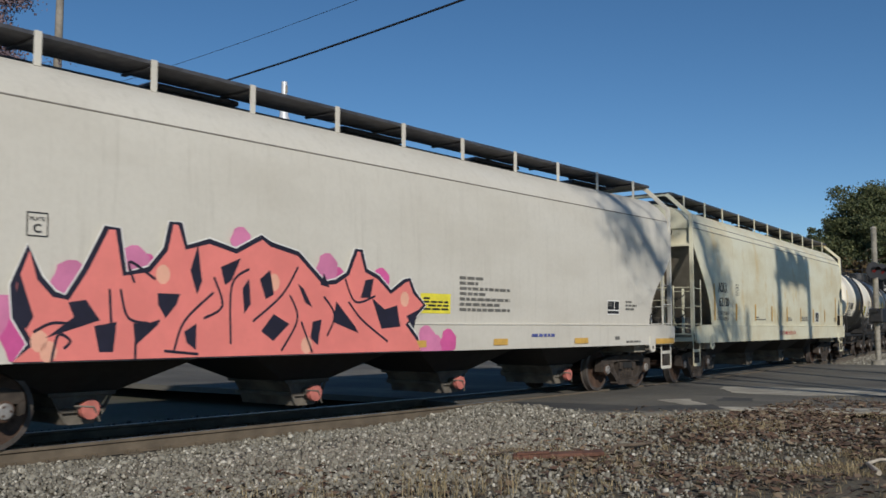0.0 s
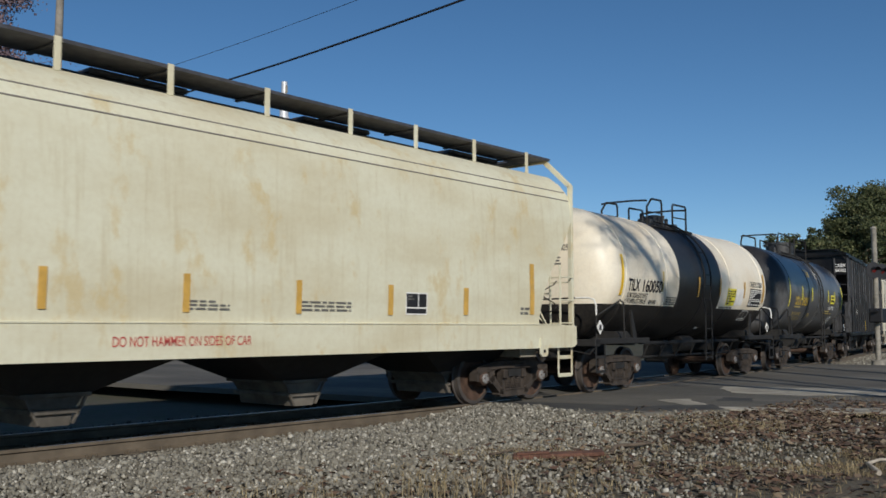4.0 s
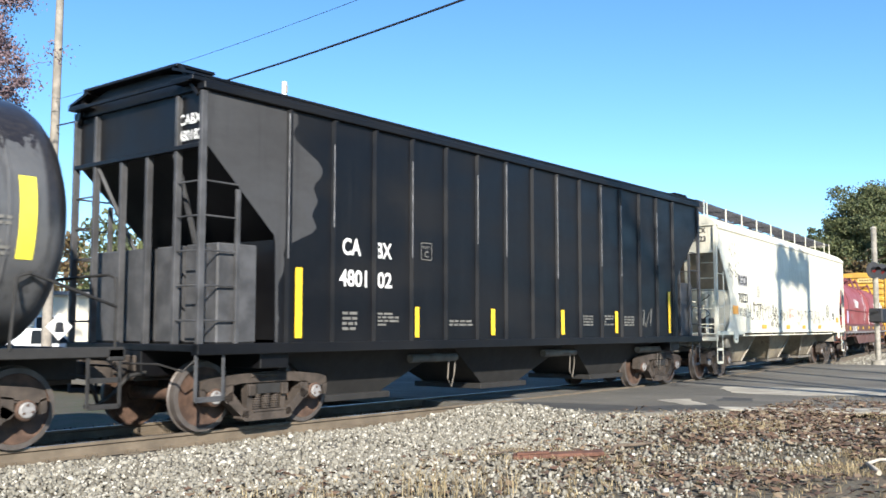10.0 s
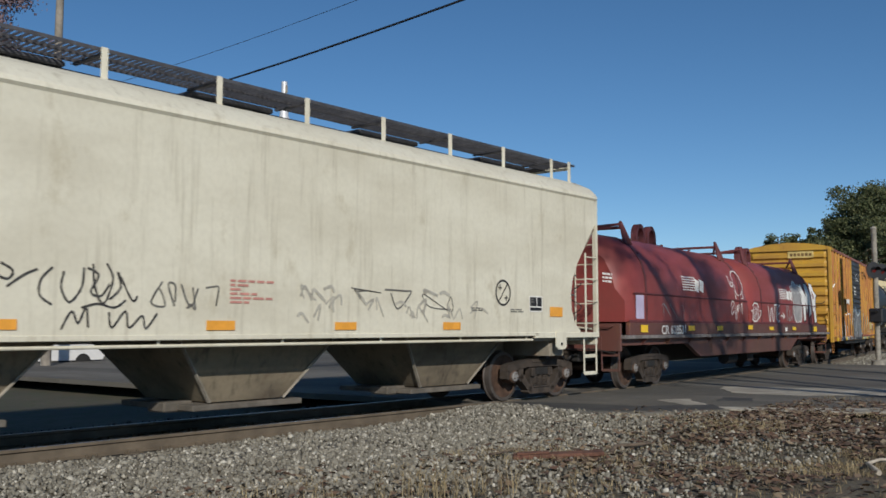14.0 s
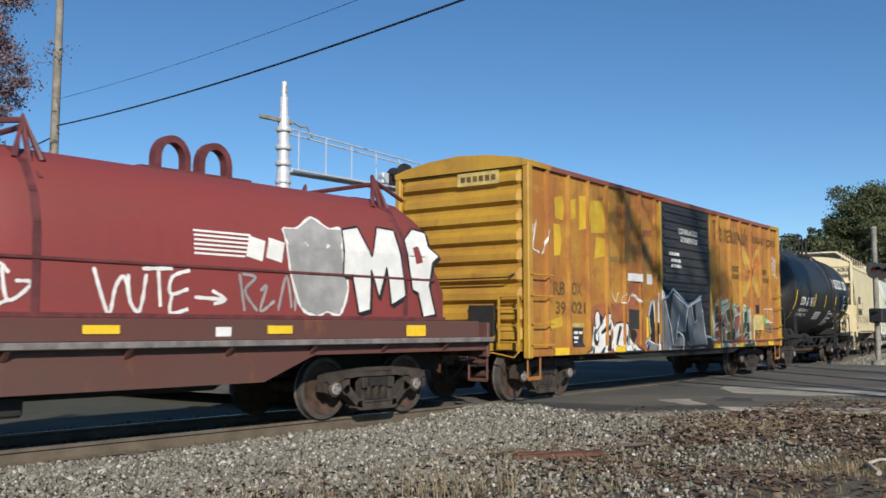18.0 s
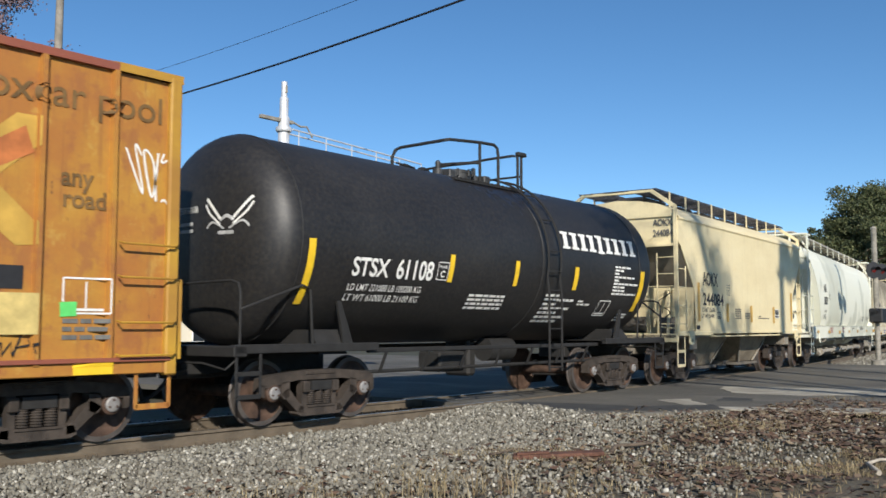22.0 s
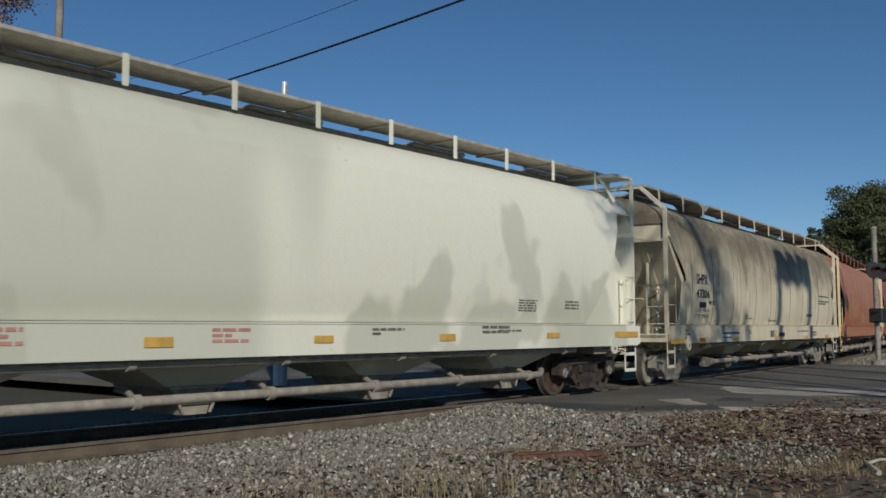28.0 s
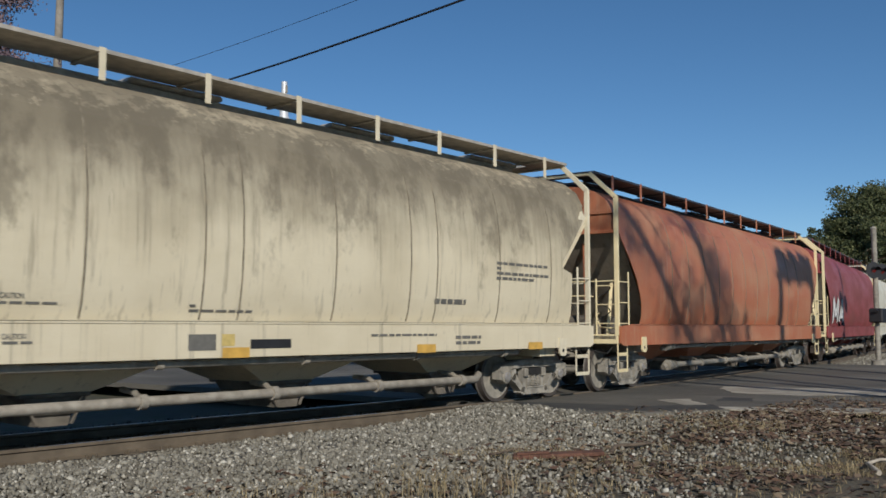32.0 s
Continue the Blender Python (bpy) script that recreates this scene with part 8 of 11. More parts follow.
for k in range(34):
    wx, wz = -7.4 + 1.0 * worn.random(), 2.75 + 0.95 * worn.random()
    scrawl(F, M_GREYMARK, worn.uniform(0.012, 0.03), [(wx, wz), (wx + worn.uniform(-0.05, 0.05), wz - worn.uniform(0.02, 0.09)), (wx + worn.uniform(-0.02, 0.09), wz - worn.uniform(0.04, 0.1))])
for k in range(26):
    wx, wz = 0.2 + 4.2 * worn.random(), 1.50 + 0.42 * worn.random() ** 1.5
    scrawl(F, M_FAINT, worn.uniform(0.02, 0.05), [(wx, wz), (wx + worn.uniform(-0.1, 0.2), wz + worn.uniform(0.02, 0.2)), (wx + worn.uniform(0.05, 0.3), wz - worn.uniform(0.0, 0.1))])
tag(F, 1.10, 3.54, 1.62, 1.97, 12, M_GREYMARK)
patch(F, -4.18, -3.68, 1.34, 1.45, M_ORANGE)
patch(F, -1.29, -0.85, 1.33, 1.45, M_ORANGE)
patch(F, 0.91, 1.34, 1.33, 1.44, M_ORANGE)
patch(F, 3.32, 3.77, 1.33, 1.45, M_ORANGE)
patch(F, 6.46, 6.89, 1.57, 1.75, M_ORANGE)
bars(F, -0.93, -0.20, 1.66, 1.99, 6, M_REDFADE)
ring_mark(F, 4.77, 5.19, 1.76, 2.19, M_BLACK)
patch(F, 5.80, 6.20, 1.66, 1.93, M_BLACK)
panel_frame(F, 5.80, 6.20, 1.66, 1.93)
bars(F, 4.07, 4.38, 1.64, 1.71, 2, M_GREYMARK)
bars(F, 5.20, 5.60, 1.63, 1.70, 2, M_GREYMARK)
logo(G, 3.05, 4.50, 2.25, 2.60, M_WHITE)
logo(G, -5.43, -3.93, 2.25, 2.63, M_WHITE)
patch(G, 4.17, 4.60, 1.28, 1.39, M_REFLECT)
patch(G, 6.90, 7.35, 1.23, 1.40, M_REFLECT)
patch(G, -0.56, -0.12, 1.31, 1.43, M_REFLECT)
patch(G, 1.55, 2.01, 1.29, 1.39, M_REFLECT)
patch(G, -5.30, -4.86, 1.29, 1.41, M_REFLECT)
patch(G, -3.20, -2.75, 1.29, 1.41, M_REFLECT)
patch(G, 3.35, 3.59, 1.25, 1.37, M_SPRAYWHITE)
patch(G, -8.29, -7.84, 1.56, 2.08, M_LILAC)
patch(G, -8.20, -7.81, 1.26, 1.42, M_REFLECT)
lettering(G, "CR 628531", -6.99, -5.45, 1.21, 1.42, M_WHITE)
bars(G, -9.94, -9.47, 2.28, 2.51, 3, M_SPRAYWHITE)
for line in (((1.7, 2.05), (1.8, 1.75), (1.91, 1.52), (1.98, 1.83), (2.09, 1.95), (2.18, 1.64)), ((2.14, 1.99), (2.17, 1.68), (2.3, 1.56), (2.38, 2.0)), ((2.32, 2.06), (2.74, 2.08)), ((2.54, 2.07), (2.58, 1.61)),
             ((2.99, 2.07), (2.74, 1.98), (2.72, 1.77), (2.97, 1.84)), ((2.74, 1.77), (2.72, 1.54), (2.97, 1.59)), ((3.06, 1.74), (3.5, 1.72)), ((3.32, 1.83), (3.53, 1.72), (3.35, 1.66))):
    scrawl(G, M_SPRAYWHITE, 0.045, line)
for line in (((-0.01, 1.86), (0.14, 1.84), (0.15, 1.61)), ((0.14, 1.99), (0.3, 2.08), (0.6, 2.06), (0.74, 1.94)), ((0.22, 1.96), (0.27, 1.61)), ((0.39, 2.0), (0.38, 1.59)), ((0.49, 1.97), (0.55, 1.61)),
             ((0.66, 2.01), (0.74, 1.65), (0.99, 1.84), (0.81, 1.86)), ((0.10, 1.62), (0.3, 1.55), (0.55, 1.57), (0.74, 1.66))):
    scrawl(G, M_SPRAYWHITE, 0.04, line)
for line in (((-1.83, 1.91), (-1.71, 2.08), (-1.55, 2.04), (-1.79, 1.79), (-1.7, 1.73), (-1.54, 1.83)), ((-1.48, 1.99), (-1.37, 1.58), (-1.28, 1.99)), ((-1.28, 1.99), (-1.21, 1.81), (-1.11, 2.0), (-1.0, 1.78), (-0.87, 2.06), (-0.82, 1.75)),
             ((-1.45, 2.84), (-1.35, 2.92), (-1.14, 2.95), (-0.89, 2.90), (-0.74, 2.75), (-0.72, 2.52), (-0.84, 2.34), (-1.08, 2.26), (-1.29, 2.31), (-1.42, 2.46), (-1.45, 2.65), (-1.45, 2.84)), ((-1.86, 2.79), (-1.78, 2.74), (-1.81, 2.63), (-1.75, 2.5)),
             ((-1.76, 2.53), (-1.64, 2.63), (-1.52, 2.58), (-1.63, 2.49), (-1.75, 2.54)), ((-1.42, 2.40), (-1.38, 2.2), (-1.30, 2.18)), ((-0.78, 2.40), (-0.72, 2.22), (-0.86, 2.18))):
    scrawl(G, M_SPRAYWHITE, 0.035, line)
for line in (((3.75, 2.06), (3.84, 1.58)), ((3.79, 2.06), (4.01, 2.02), (3.84, 1.84), (4.05, 1.58)), ((4.1, 1.85), (4.2, 1.91), (4.1, 1.58), (4.34, 1.72)), ((4.4, 1.59), (4.54, 2.06), (4.64, 1.63)), ((4.7, 1.59), (4.72, 2.0), (4.82, 1.64), (4.86, 1.96))):
    scrawl(G, M_SPRAYGREYPALE, 0.04, line)
tag(G, -6.81, -5.39, 1.56, 1.93, 8, M_SPRAYGREYPALE)


def decal(car, mat, level, pts, name="graffiti_fill"):
    """A sprayed area laid on a curved side in narrow level bands."""
    m = Mesh()
    lo, hi = min(z for _, z in pts), max(z for _, z in pts)
    k = max(1, int((hi - lo) / 0.1))
    for i in range(k):
        q = clipped([(z, x) for x, z in pts], lo + (hi - lo) * i / k, lo + (hi - lo) * (i + 1) / k)
        if len(q) > 2:
            n = len(q)
            area = sum(q[a][1] * q[(a + 1) % n][0] - q[(a + 1) % n][1] * q[a][0] for a in range(n))
            m.add([Vector((x, -skin(car, x, z) - 0.006 - 0.002 * level, z)) for z, x in q], [tuple(range(n))[:: 1 if area > 0 else -1]])
    part(name, m, mat, car, "", 0)


PALE_LETTER = [(4.54, 2.72), (4.8, 2.74), (5.1, 2.92), (5.4, 2.78), (5.65, 2.79), (5.59, 2.41), (5.7, 1.93), (5.54, 1.55), (5.3, 1.60), (5.1, 1.53), (4.82, 1.64), (4.63, 2.09)]
BOLD_LETTERS = ([(5.66, 2.8), (6.0, 2.87), (6.2, 2.42), (6.42, 2.9), (6.80, 2.88), (6.86, 2.4), (6.95, 1.85), (6.62, 1.70), (6.52, 2.28), (6.35, 1.80), (6.18, 2.22), (6.16, 1.62), (5.92, 1.57), (5.78, 2.13), (5.6, 2.1)],
                [(7.0, 2.75), (7.24, 2.94), (7.55, 2.90), (7.56, 2.66), (7.78, 2.52), (7.60, 2.4), (7.50, 2.03), (7.66, 1.57), (7.36, 1.52), (7.24, 1.90), (7.10, 1.95), (7.02, 2.37)])
decal(G, M_SPRAYGREYPALE, 1, PALE_LETTER)
for line in (PALE_LETTER + PALE_LETTER[:1], [(4.9, 2.55), (5.1, 2.2), (5.35, 2.55)], [(4.85, 2.0), (5.15, 1.85), (5.45, 2.05)]):
    scrawl(G, M_SPRAYWHITE, 0.05, line)
for k, shape in enumerate(BOLD_LETTERS):
    decal(G, M_BLACK, 2 + k, [(x + 0.05, z - 0.045) for x, z in shape], "graffiti_shadow")
    decal(G, M_SPRAYWHITE, 4 + k, shape)
    edge = Mesh()
    for p, q in zip(shape, shape[1:] + shape[:1]):
        strip(edge, G, straight(p, q, 6), 0.03, 0.018)
    part("graffiti_outline", edge, M_BLACK, G, "", 0)
decal(G, M_COILRED, 7, [(7.16, 2.62), (7.30, 2.66), (7.36, 2.40), (7.20, 2.36)], "graffiti_gap")
scrawl(G, M_BLACK, 0.02, [(7.12, 2.86), (7.3, 2.74), (7.2, 2.6), (7.42, 2.66), (7.36, 2.8)])
lettering(H, "RB", -6.45, -6.00, 1.99, 2.25, M_FADEBROWN)
lettering(H, "OX", -5.73, -5.32, 2.00, 2.26, M_FADEBROWN)
lettering(H, "39", -6.36, -5.99, 1.62, 1.87, M_FADEBROWN)
lettering(H, "021", -5.73, -5.17, 1.64, 1.87, M_FADEBROWN)
lettering(H, "CLOSE AND LOCK DOORS", -0.56, 0.68, 3.62, 3.75, M_WHITE)
lettering(H, "BEFORE MOVING CAR", -0.44, 0.61, 3.42, 3.55, M_WHITE)
bars(H, -1.16, -0.53, 3.04, 3.18, 1, M_WHITE)
bars(H, -1.06, -0.45, 2.76, 3.02, 2, M_WHITE)
patch(H, -3.20, -2.57, 2.38, 2.55, M_SPRAYWHITE)
patch(H, -2.22, -1.93, 2.34, 2.57, M_SPRAYWHITE)
patch(H, -6.51, -5.95, 0.84, 0.98, M_REFLECT)
patch(H, -2.31, -2.20, 1.14, 1.59, M_REFLECT)
patch(H, -3.95, -3.48, 0.85, 0.97, M_REFLECT)
patch(H, 1.73, 2.20, 0.84, 0.98, M_REFLECT)
patch(H, 3.58, 4.00, 0.84, 0.98, M_REFLECT)
patch(H, 6.13, 6.61, 0.84, 1.00, M_REFLECT)
patch(H, -3.17, -2.54, 1.33, 1.76, M_DOORBLACK)
patch(H, -5.72, -5.23, 1.38, 1.45, M_TAN)
patch(H, -5.72, -5.28, 0.98, 1.36, M_DOORBLACK)
bars(H, -5.67, -5.31, 1.02, 1.31, 3, M_SPRAYWHITE)
lettering(H, "The nationwide", 1.95, 4.70, 3.66, 4.20, M_FADEBROWN)
lettering(H, "boxcar pool", 4.88, 7.20, 3.70, 4.12, M_FADEBROWN)
lettering(H, "next", 3.36, 3.87, 2.90, 3.10, M_FADEBROWN)
lettering(H, "load", 3.38, 3.87, 2.70, 2.90, M_FADEBROWN)
lettering(H, "any", 5.95, 6.34, 2.86, 3.08, M_FADEBROWN)
lettering(H, "road", 5.98, 6.50, 2.69, 2.90, M_FADEBROWN)
cross_mark(H, 4.15, 5.69, 2.23, 3.65, M_EMBLEM)
spray(H, M_OVERYELLOW, 0, [(-6.35, 3.46), (-6.05, 3.44), (-6.0, 3.72), (-6.08, 3.92), (-6.38, 3.86)])
spray(H, M_OVERYELLOW, 0, [(-6.41, 2.73), (-6.18, 2.76), (-6.1, 3.05), (-6.18, 3.35), (-6.42, 3.35)])
spray(H, M_OVERYELLOW, 0, [(-5.81, 3.48), (-5.54, 3.53), (-5.54, 3.74), (-5.53, 3.93), (-5.82, 3.86)])
spray(H, M_OVERYELLOW, 0, [(-5.4, 3.3), (-5.1, 3.36), (-5.06, 3.68), (-5.1, 4.03), (-5.38, 4.0)])
spray(H, M_OVERYELLOW, 0, [(-4.89, 3.29), (-4.25, 3.34), (-4.29, 3.68), (-4.35, 4.01), (-4.94, 3.95)])
spray(H, M_OVERYELLOW, 0, [(-4.09, 3.72), (-4.04, 3.66), (-4.04, 3.84), (-4.05, 4.02), (-4.11, 3.97)])
spray(H, M_OVERYELLOW, 0, [(-4.76, 2.77), (-4.27, 2.86), (-4.28, 3.04), (-4.33, 3.22), (-4.67, 3.22)])
spray(H, M_OVERYELLOW, 0, [(-6.57, 1.33), (-6.14, 1.38), (-6.1, 1.44), (-6.14, 1.58), (-6.55, 1.5)])
spray(H, M_GHOST, 1, [(-4.18, 2.74), (-3.72, 2.77), (-3.72, 2.88), (-4.04, 2.85), (-4.04, 3.12), (-4.19, 3.11)])
spray(H, M_GHOST, 1, [(-3.62, 2.76), (-3.47, 2.77), (-3.36, 2.91), (-3.23, 2.79), (-3.07, 2.8), (-3.26, 3.18), (-3.44, 3.16)])
spray(H, M_GHOST, 1, [(-2.94, 2.8), (-2.77, 2.81), (-2.8, 3.21), (-2.97, 3.19)])
spray(H, M_GHOST, 1, [(-2.49, 2.79), (-2.32, 2.81), (-2.02, 3.26), (-2.2, 3.25)])
spray(H, M_GHOST, 2, [(-2.2, 2.81), (-2.02, 2.83), (-2.32, 3.24), (-2.49, 3.22)])
spray(H, M_PRIMER, 0, [(-5.01, 0.99), (-4.81, 1.24), (-4.04, 1.2), (-3.89, 1.4), (-4.05, 1.63), (-4.35, 1.88), (-4.76, 1.83), (-4.96, 1.73), (-5.09, 1.58)])
spray(H, M_PRIMER, 0, [(-3.91, 1.46), (-3.26, 1.43), (-3.31, 1.92), (-4.04, 1.86)])
spray(H, M_PRIMER, 0, [(-3.25, 1.72), (-2.57, 1.8), (-2.6, 2.37), (-3.3, 2.31)])
spray(H, M_PRIMER, 0, [(-2.82, 0.99), (-2.5, 0.85), (-2.41, 0.92), (-2.52, 1.8), (-2.81, 1.28)])
spray(H, M_PRIMER, 0, [(-4.86, 0.85), (-3.93, 0.85), (-3.96, 1.1), (-4.84, 1.11), (-4.93, 0.99)])
spray(H, M_PRIMER, 0, [(-3.68, 3.71), (-3.4, 3.78), (-3.45, 3.99), (-3.73, 3.97)])
spray(H, M_PRIMER, 0, [(-2.38, 3.41), (-1.94, 3.43), (-1.89, 3.59), (-2.43, 3.56)])
spray(H, M_SPRAYWHITE, 2, [(-3.98, 0.85), (-2.57, 0.85), (-2.53, 0.85), (-2.82, 0.93), (-3.04, 1.08), (-3.23, 1.22), (-3.19, 1.38), (-3.3, 1.43), (-3.52, 1.48), (-3.78, 1.46), (-3.89, 1.38), (-4.03, 1.56), (-4.1, 1.66), (-4.3, 1.65), (-4.34, 1.59), (-4.55, 1.43), (-4.57, 1.66), (-4.65, 1.71), (-4.74, 1.68), (-4.78, 1.58), (-4.76, 1.37), (-4.85, 1.41), (-4.86, 1.3), (-4.94, 1.04), (-5.04, 0.96), (-5.06, 0.9), (-5.19, 0.87), (-5.22, 0.85)])
stroke(H, M_BLACK, 4, 0.035, [(-5.22, 0.85), (-5.19, 0.87), (-5.06, 0.9), (-5.04, 0.96), (-4.94, 1.04), (-4.86, 1.3), (-4.85, 1.41), (-4.76, 1.37), (-4.78, 1.58), (-4.74, 1.68), (-4.65, 1.71), (-4.57, 1.66), (-4.55, 1.43), (-4.34, 1.59), (-4.3, 1.65), (-4.1, 1.66), (-4.03, 1.56), (-3.89, 1.38), (-3.78, 1.46), (-3.52, 1.48), (-3.3, 1.43), (-3.19, 1.38), (-3.23, 1.22), (-3.04, 1.08), (-2.82, 0.93), (-2.53, 0.85), (-2.57, 0.85), (-3.98, 0.85)])
spray(H, M_BLACK, 4, [(-4.55, 1.43), (-4.4, 1.56), (-4.57, 1.65)])
spray(H, M_BLACK, 4, [(-4.47, 1.22), (-4.29, 1.28), (-4.1, 1.39), (-4.12, 1.53), (-4.3, 1.39), (-4.51, 1.27)])
spray(H, M_BLACK, 4, [(-4.31, 0.88), (-4.13, 0.87), (-4.15, 1.22), (-4.31, 1.2)])
spray(H, M_BLACK, 4, [(-4.54, 0.85), (-4.48, 0.85), (-4.38, 0.98), (-4.5, 0.95), (-4.64, 0.85)])
spray(H, M_BLACK, 4, [(-3.78, 1.15), (-3.84, 0.95), (-3.76, 0.95), (-3.71, 1.06), (-3.53, 1.36), (-3.64, 1.42)])
spray(H, M_BLACK, 4, [(-3.49, 1.12), (-3.4, 0.97), (-3.23, 1.0), (-3.25, 1.22), (-3.45, 1.19)])
spray(H, M_BLACK, 4, [(-3.08, 1.15), (-2.94, 1.01), (-2.77, 1.22), (-2.87, 1.31), (-3.15, 1.33)])
spray(H, M_BLACK, 4, [(-3.83, 0.85), (-3.59, 0.85), (-3.65, 0.98), (-3.86, 0.85)])
spray(H, M_BLACK, 4, [(-5.02, 0.87), (-5.06, 0.85), (-4.9, 0.85), (-4.89, 0.96), (-4.93, 0.99)])
spray(H, M_PRIMER, 5, [(-4.12, 1.22), (-4.12, 1.02), (-4.05, 0.97), (-3.94, 1.23), (-3.99, 1.34)])
spray(H, M_PRIMER, 5, [(-4.32, 0.85), (-4.35, 0.85), (-4.1, 0.85), (-4.01, 0.85), (-4.06, 0.94)])
spray(H, M_BLACK, 4, [(-4.62, 1.25), (-4.67, 1.32), (-4.73, 1.34), (-4.79, 1.32), (-4.83, 1.25), (-4.84, 1.16), (-4.82, 1.07), (-4.78, 1.01), (-4.72, 0.98), (-4.66, 1.0), (-4.61, 1.07), (-4.6, 1.16)])
spray(H, M_SPRAYWHITE, 5, [(-4.64, 1.25), (-4.67, 1.3), (-4.7, 1.31), (-4.73, 1.3), (-4.75, 1.26), (-4.76, 1.2), (-4.75, 1.14), (-4.72, 1.1), (-4.69, 1.09), (-4.66, 1.1), (-4.64, 1.14), (-4.63, 1.2)])
spray(H, M_BLACK, 5, [(-2.98, 0.9), (-3.02, 0.92), (-3.05, 0.9), (-3.07, 0.86), (-3.05, 0.85), (-3.01, 0.85), (-2.98, 0.85), (-2.96, 0.85)])
stroke(H, M_BLACK, 5, 0.03, [(-4.19, 1.49), (-4.2, 1.23)])
stroke(H, M_BLACK, 5, 0.04, [(-4.74, 1.24), (-4.58, 1.39), (-4.41, 1.48)])
stroke(H, M_BLACK, 5, 0.03, [(-3.21, 1.29), (-3.18, 1.01), (-3.09, 0.87)])
spray(H, M_BLACK, 2, [(-2.36, 0.85), (-0.63, 0.85), (1.64, 0.85), (1.68, 1.02), (1.18, 1.16), (1.07, 1.14), (0.91, 1.72), (0.84, 2.09), (0.77, 2.14), (0.57, 2.09), (0.19, 1.96), (-0.12, 1.91), (-0.81, 2.24), (-0.98, 2.26), (-1.09, 2.2), (-1.3, 2.11), (-1.46, 2.03), (-1.91, 1.97), (-2.01, 1.93), (-2.16, 1.62), (-2.15, 1.51), (-2.06, 1.23), (-2.09, 1.12), (-2.33, 1.03), (-2.4, 0.92)])
stroke(H, M_SPRAYBLUE, 4, 0.07, [(-2.16, 1.62), (-2.01, 1.92), (-1.71, 1.99), (-1.46, 2.05), (-1.28, 2.09), (-0.98, 2.27), (-0.53, 2.1), (-0.08, 1.89), (0.32, 1.98), (0.81, 2.16)])
stroke(H, M_SPRAYBLUE, 4, 0.05, [(-2.39, 0.92), (-2.32, 1.04), (-2.07, 1.13)])
stroke(H, M_SPRAYBLUE, 4, 0.06, [(1.07, 1.14), (1.32, 1.13), (1.67, 1.01)])
spray(H, M_SPRAYGREY, 4, [(-2.29, 0.85), (-1.79, 0.85), (-1.77, 0.96), (-2.17, 1.08)])
spray(H, M_SPRAYGREY, 4, [(-1.68, 1.4), (-1.76, 1.21), (-1.77, 0.85), (-1.11, 0.85), (-1.12, 1.03), (-1.29, 1.52), (-1.46, 1.99), (-1.66, 1.96)])
spray(H, M_SPRAYGREY, 4, [(-1.12, 1.76), (-1.18, 1.28), (-1.05, 1.0), (-0.86, 1.08), (-0.78, 1.2), (-0.63, 1.28), (-0.38, 1.26), (-0.29, 1.31), (-0.13, 1.68), (-0.09, 1.87), (-0.53, 2.05), (-0.96, 2.18), (-1.05, 2.0)])
spray(H, M_SPRAYGREY, 4, [(-0.12, 1.45), (-0.07, 1.19), (-0.02, 0.93), (1.07, 0.96), (0.84, 1.67), (0.73, 2.07), (0.37, 1.97), (0.41, 1.52), (0.31, 1.48), (0.22, 1.66), (0.13, 1.89), (-0.03, 1.87)])
spray(H, M_SPRAYGREY, 4, [(-1.09, 0.85), (-0.61, 0.85), (-0.57, 0.87), (-1.09, 0.89)])
spray(H, M_SPRAYGREY, 4, [(-0.14, 0.85), (0.32, 0.85), (0.26, 0.85), (-0.13, 0.86)])
spray(H, M_SPRAYGREY, 4, [(0.52, 0.85), (0.98, 0.85), (0.91, 0.88), (0.48, 0.87)])
spray(H, M_SPRAYGREY, 4, [(-1.01, 0.92), (-0.39, 0.93), (-0.4, 1.18), (-0.81, 1.12)])
spray(H, M_SPRAYWHITE, 5, [(-1.84, 1.45), (-1.67, 1.53), (-1.7, 1.96), (-1.91, 1.92)])
spray(H, M_SPRAYWHITE, 5, [(-1.76, 1.99), (-1.45, 2.07), (-1.51, 2.22), (-1.67, 2.25), (-1.78, 2.13)])
spray(H, M_SPRAYWHITE, 5, [(-1.76, 0.85), (-1.61, 0.85), (-1.64, 1.22), (-1.78, 1.21)])
stroke(H, M_SPRAYWHITE, 6, 0.04, [(-1.45, 1.99), (-1.3, 1.64), (-1.13, 1.35), (-1.04, 0.95)])
stroke(H, M_SPRAYWHITE, 6, 0.04, [(-0.08, 1.85), (-0.23, 1.53), (-0.31, 1.26)])
stroke(H, M_SPRAYWHITE, 6, 0.035, [(-0.95, 2.17), (-0.53, 2.02), (-0.07, 1.86), (0.32, 1.97), (0.74, 2.07), (0.85, 1.76), (0.98, 1.27), (1.09, 0.93)])
stroke(H, M_SPRAYWHITE, 6, 0.03, [(0.14, 1.89), (0.22, 1.66), (0.28, 1.48), (0.45, 1.54)])
stroke(H, M_SPRAYWHITE, 6, 0.045, [(-0.62, 1.67), (-0.73, 1.46), (-0.8, 1.3), (-0.83, 1.09)])
stroke(H, M_SPRAYWHITE, 6, 0.04, [(-0.78, 1.27), (-0.58, 1.23), (-0.43, 1.17), (-0.37, 1.08), (-0.4, 0.92)])
stroke(H, M_SPRAYWHITE, 6, 0.03, [(-2.15, 1.59), (-2.1, 1.36), (-2.06, 1.23)])
stroke(H, M_SPRAYWHITE, 6, 0.025, [(-0.4, 0.87), (-0.49, 0.85)])
stroke(H, M_SPRAYWHITE, 6, 0.025, [(0.29, 0.85), (0.35, 0.85)])
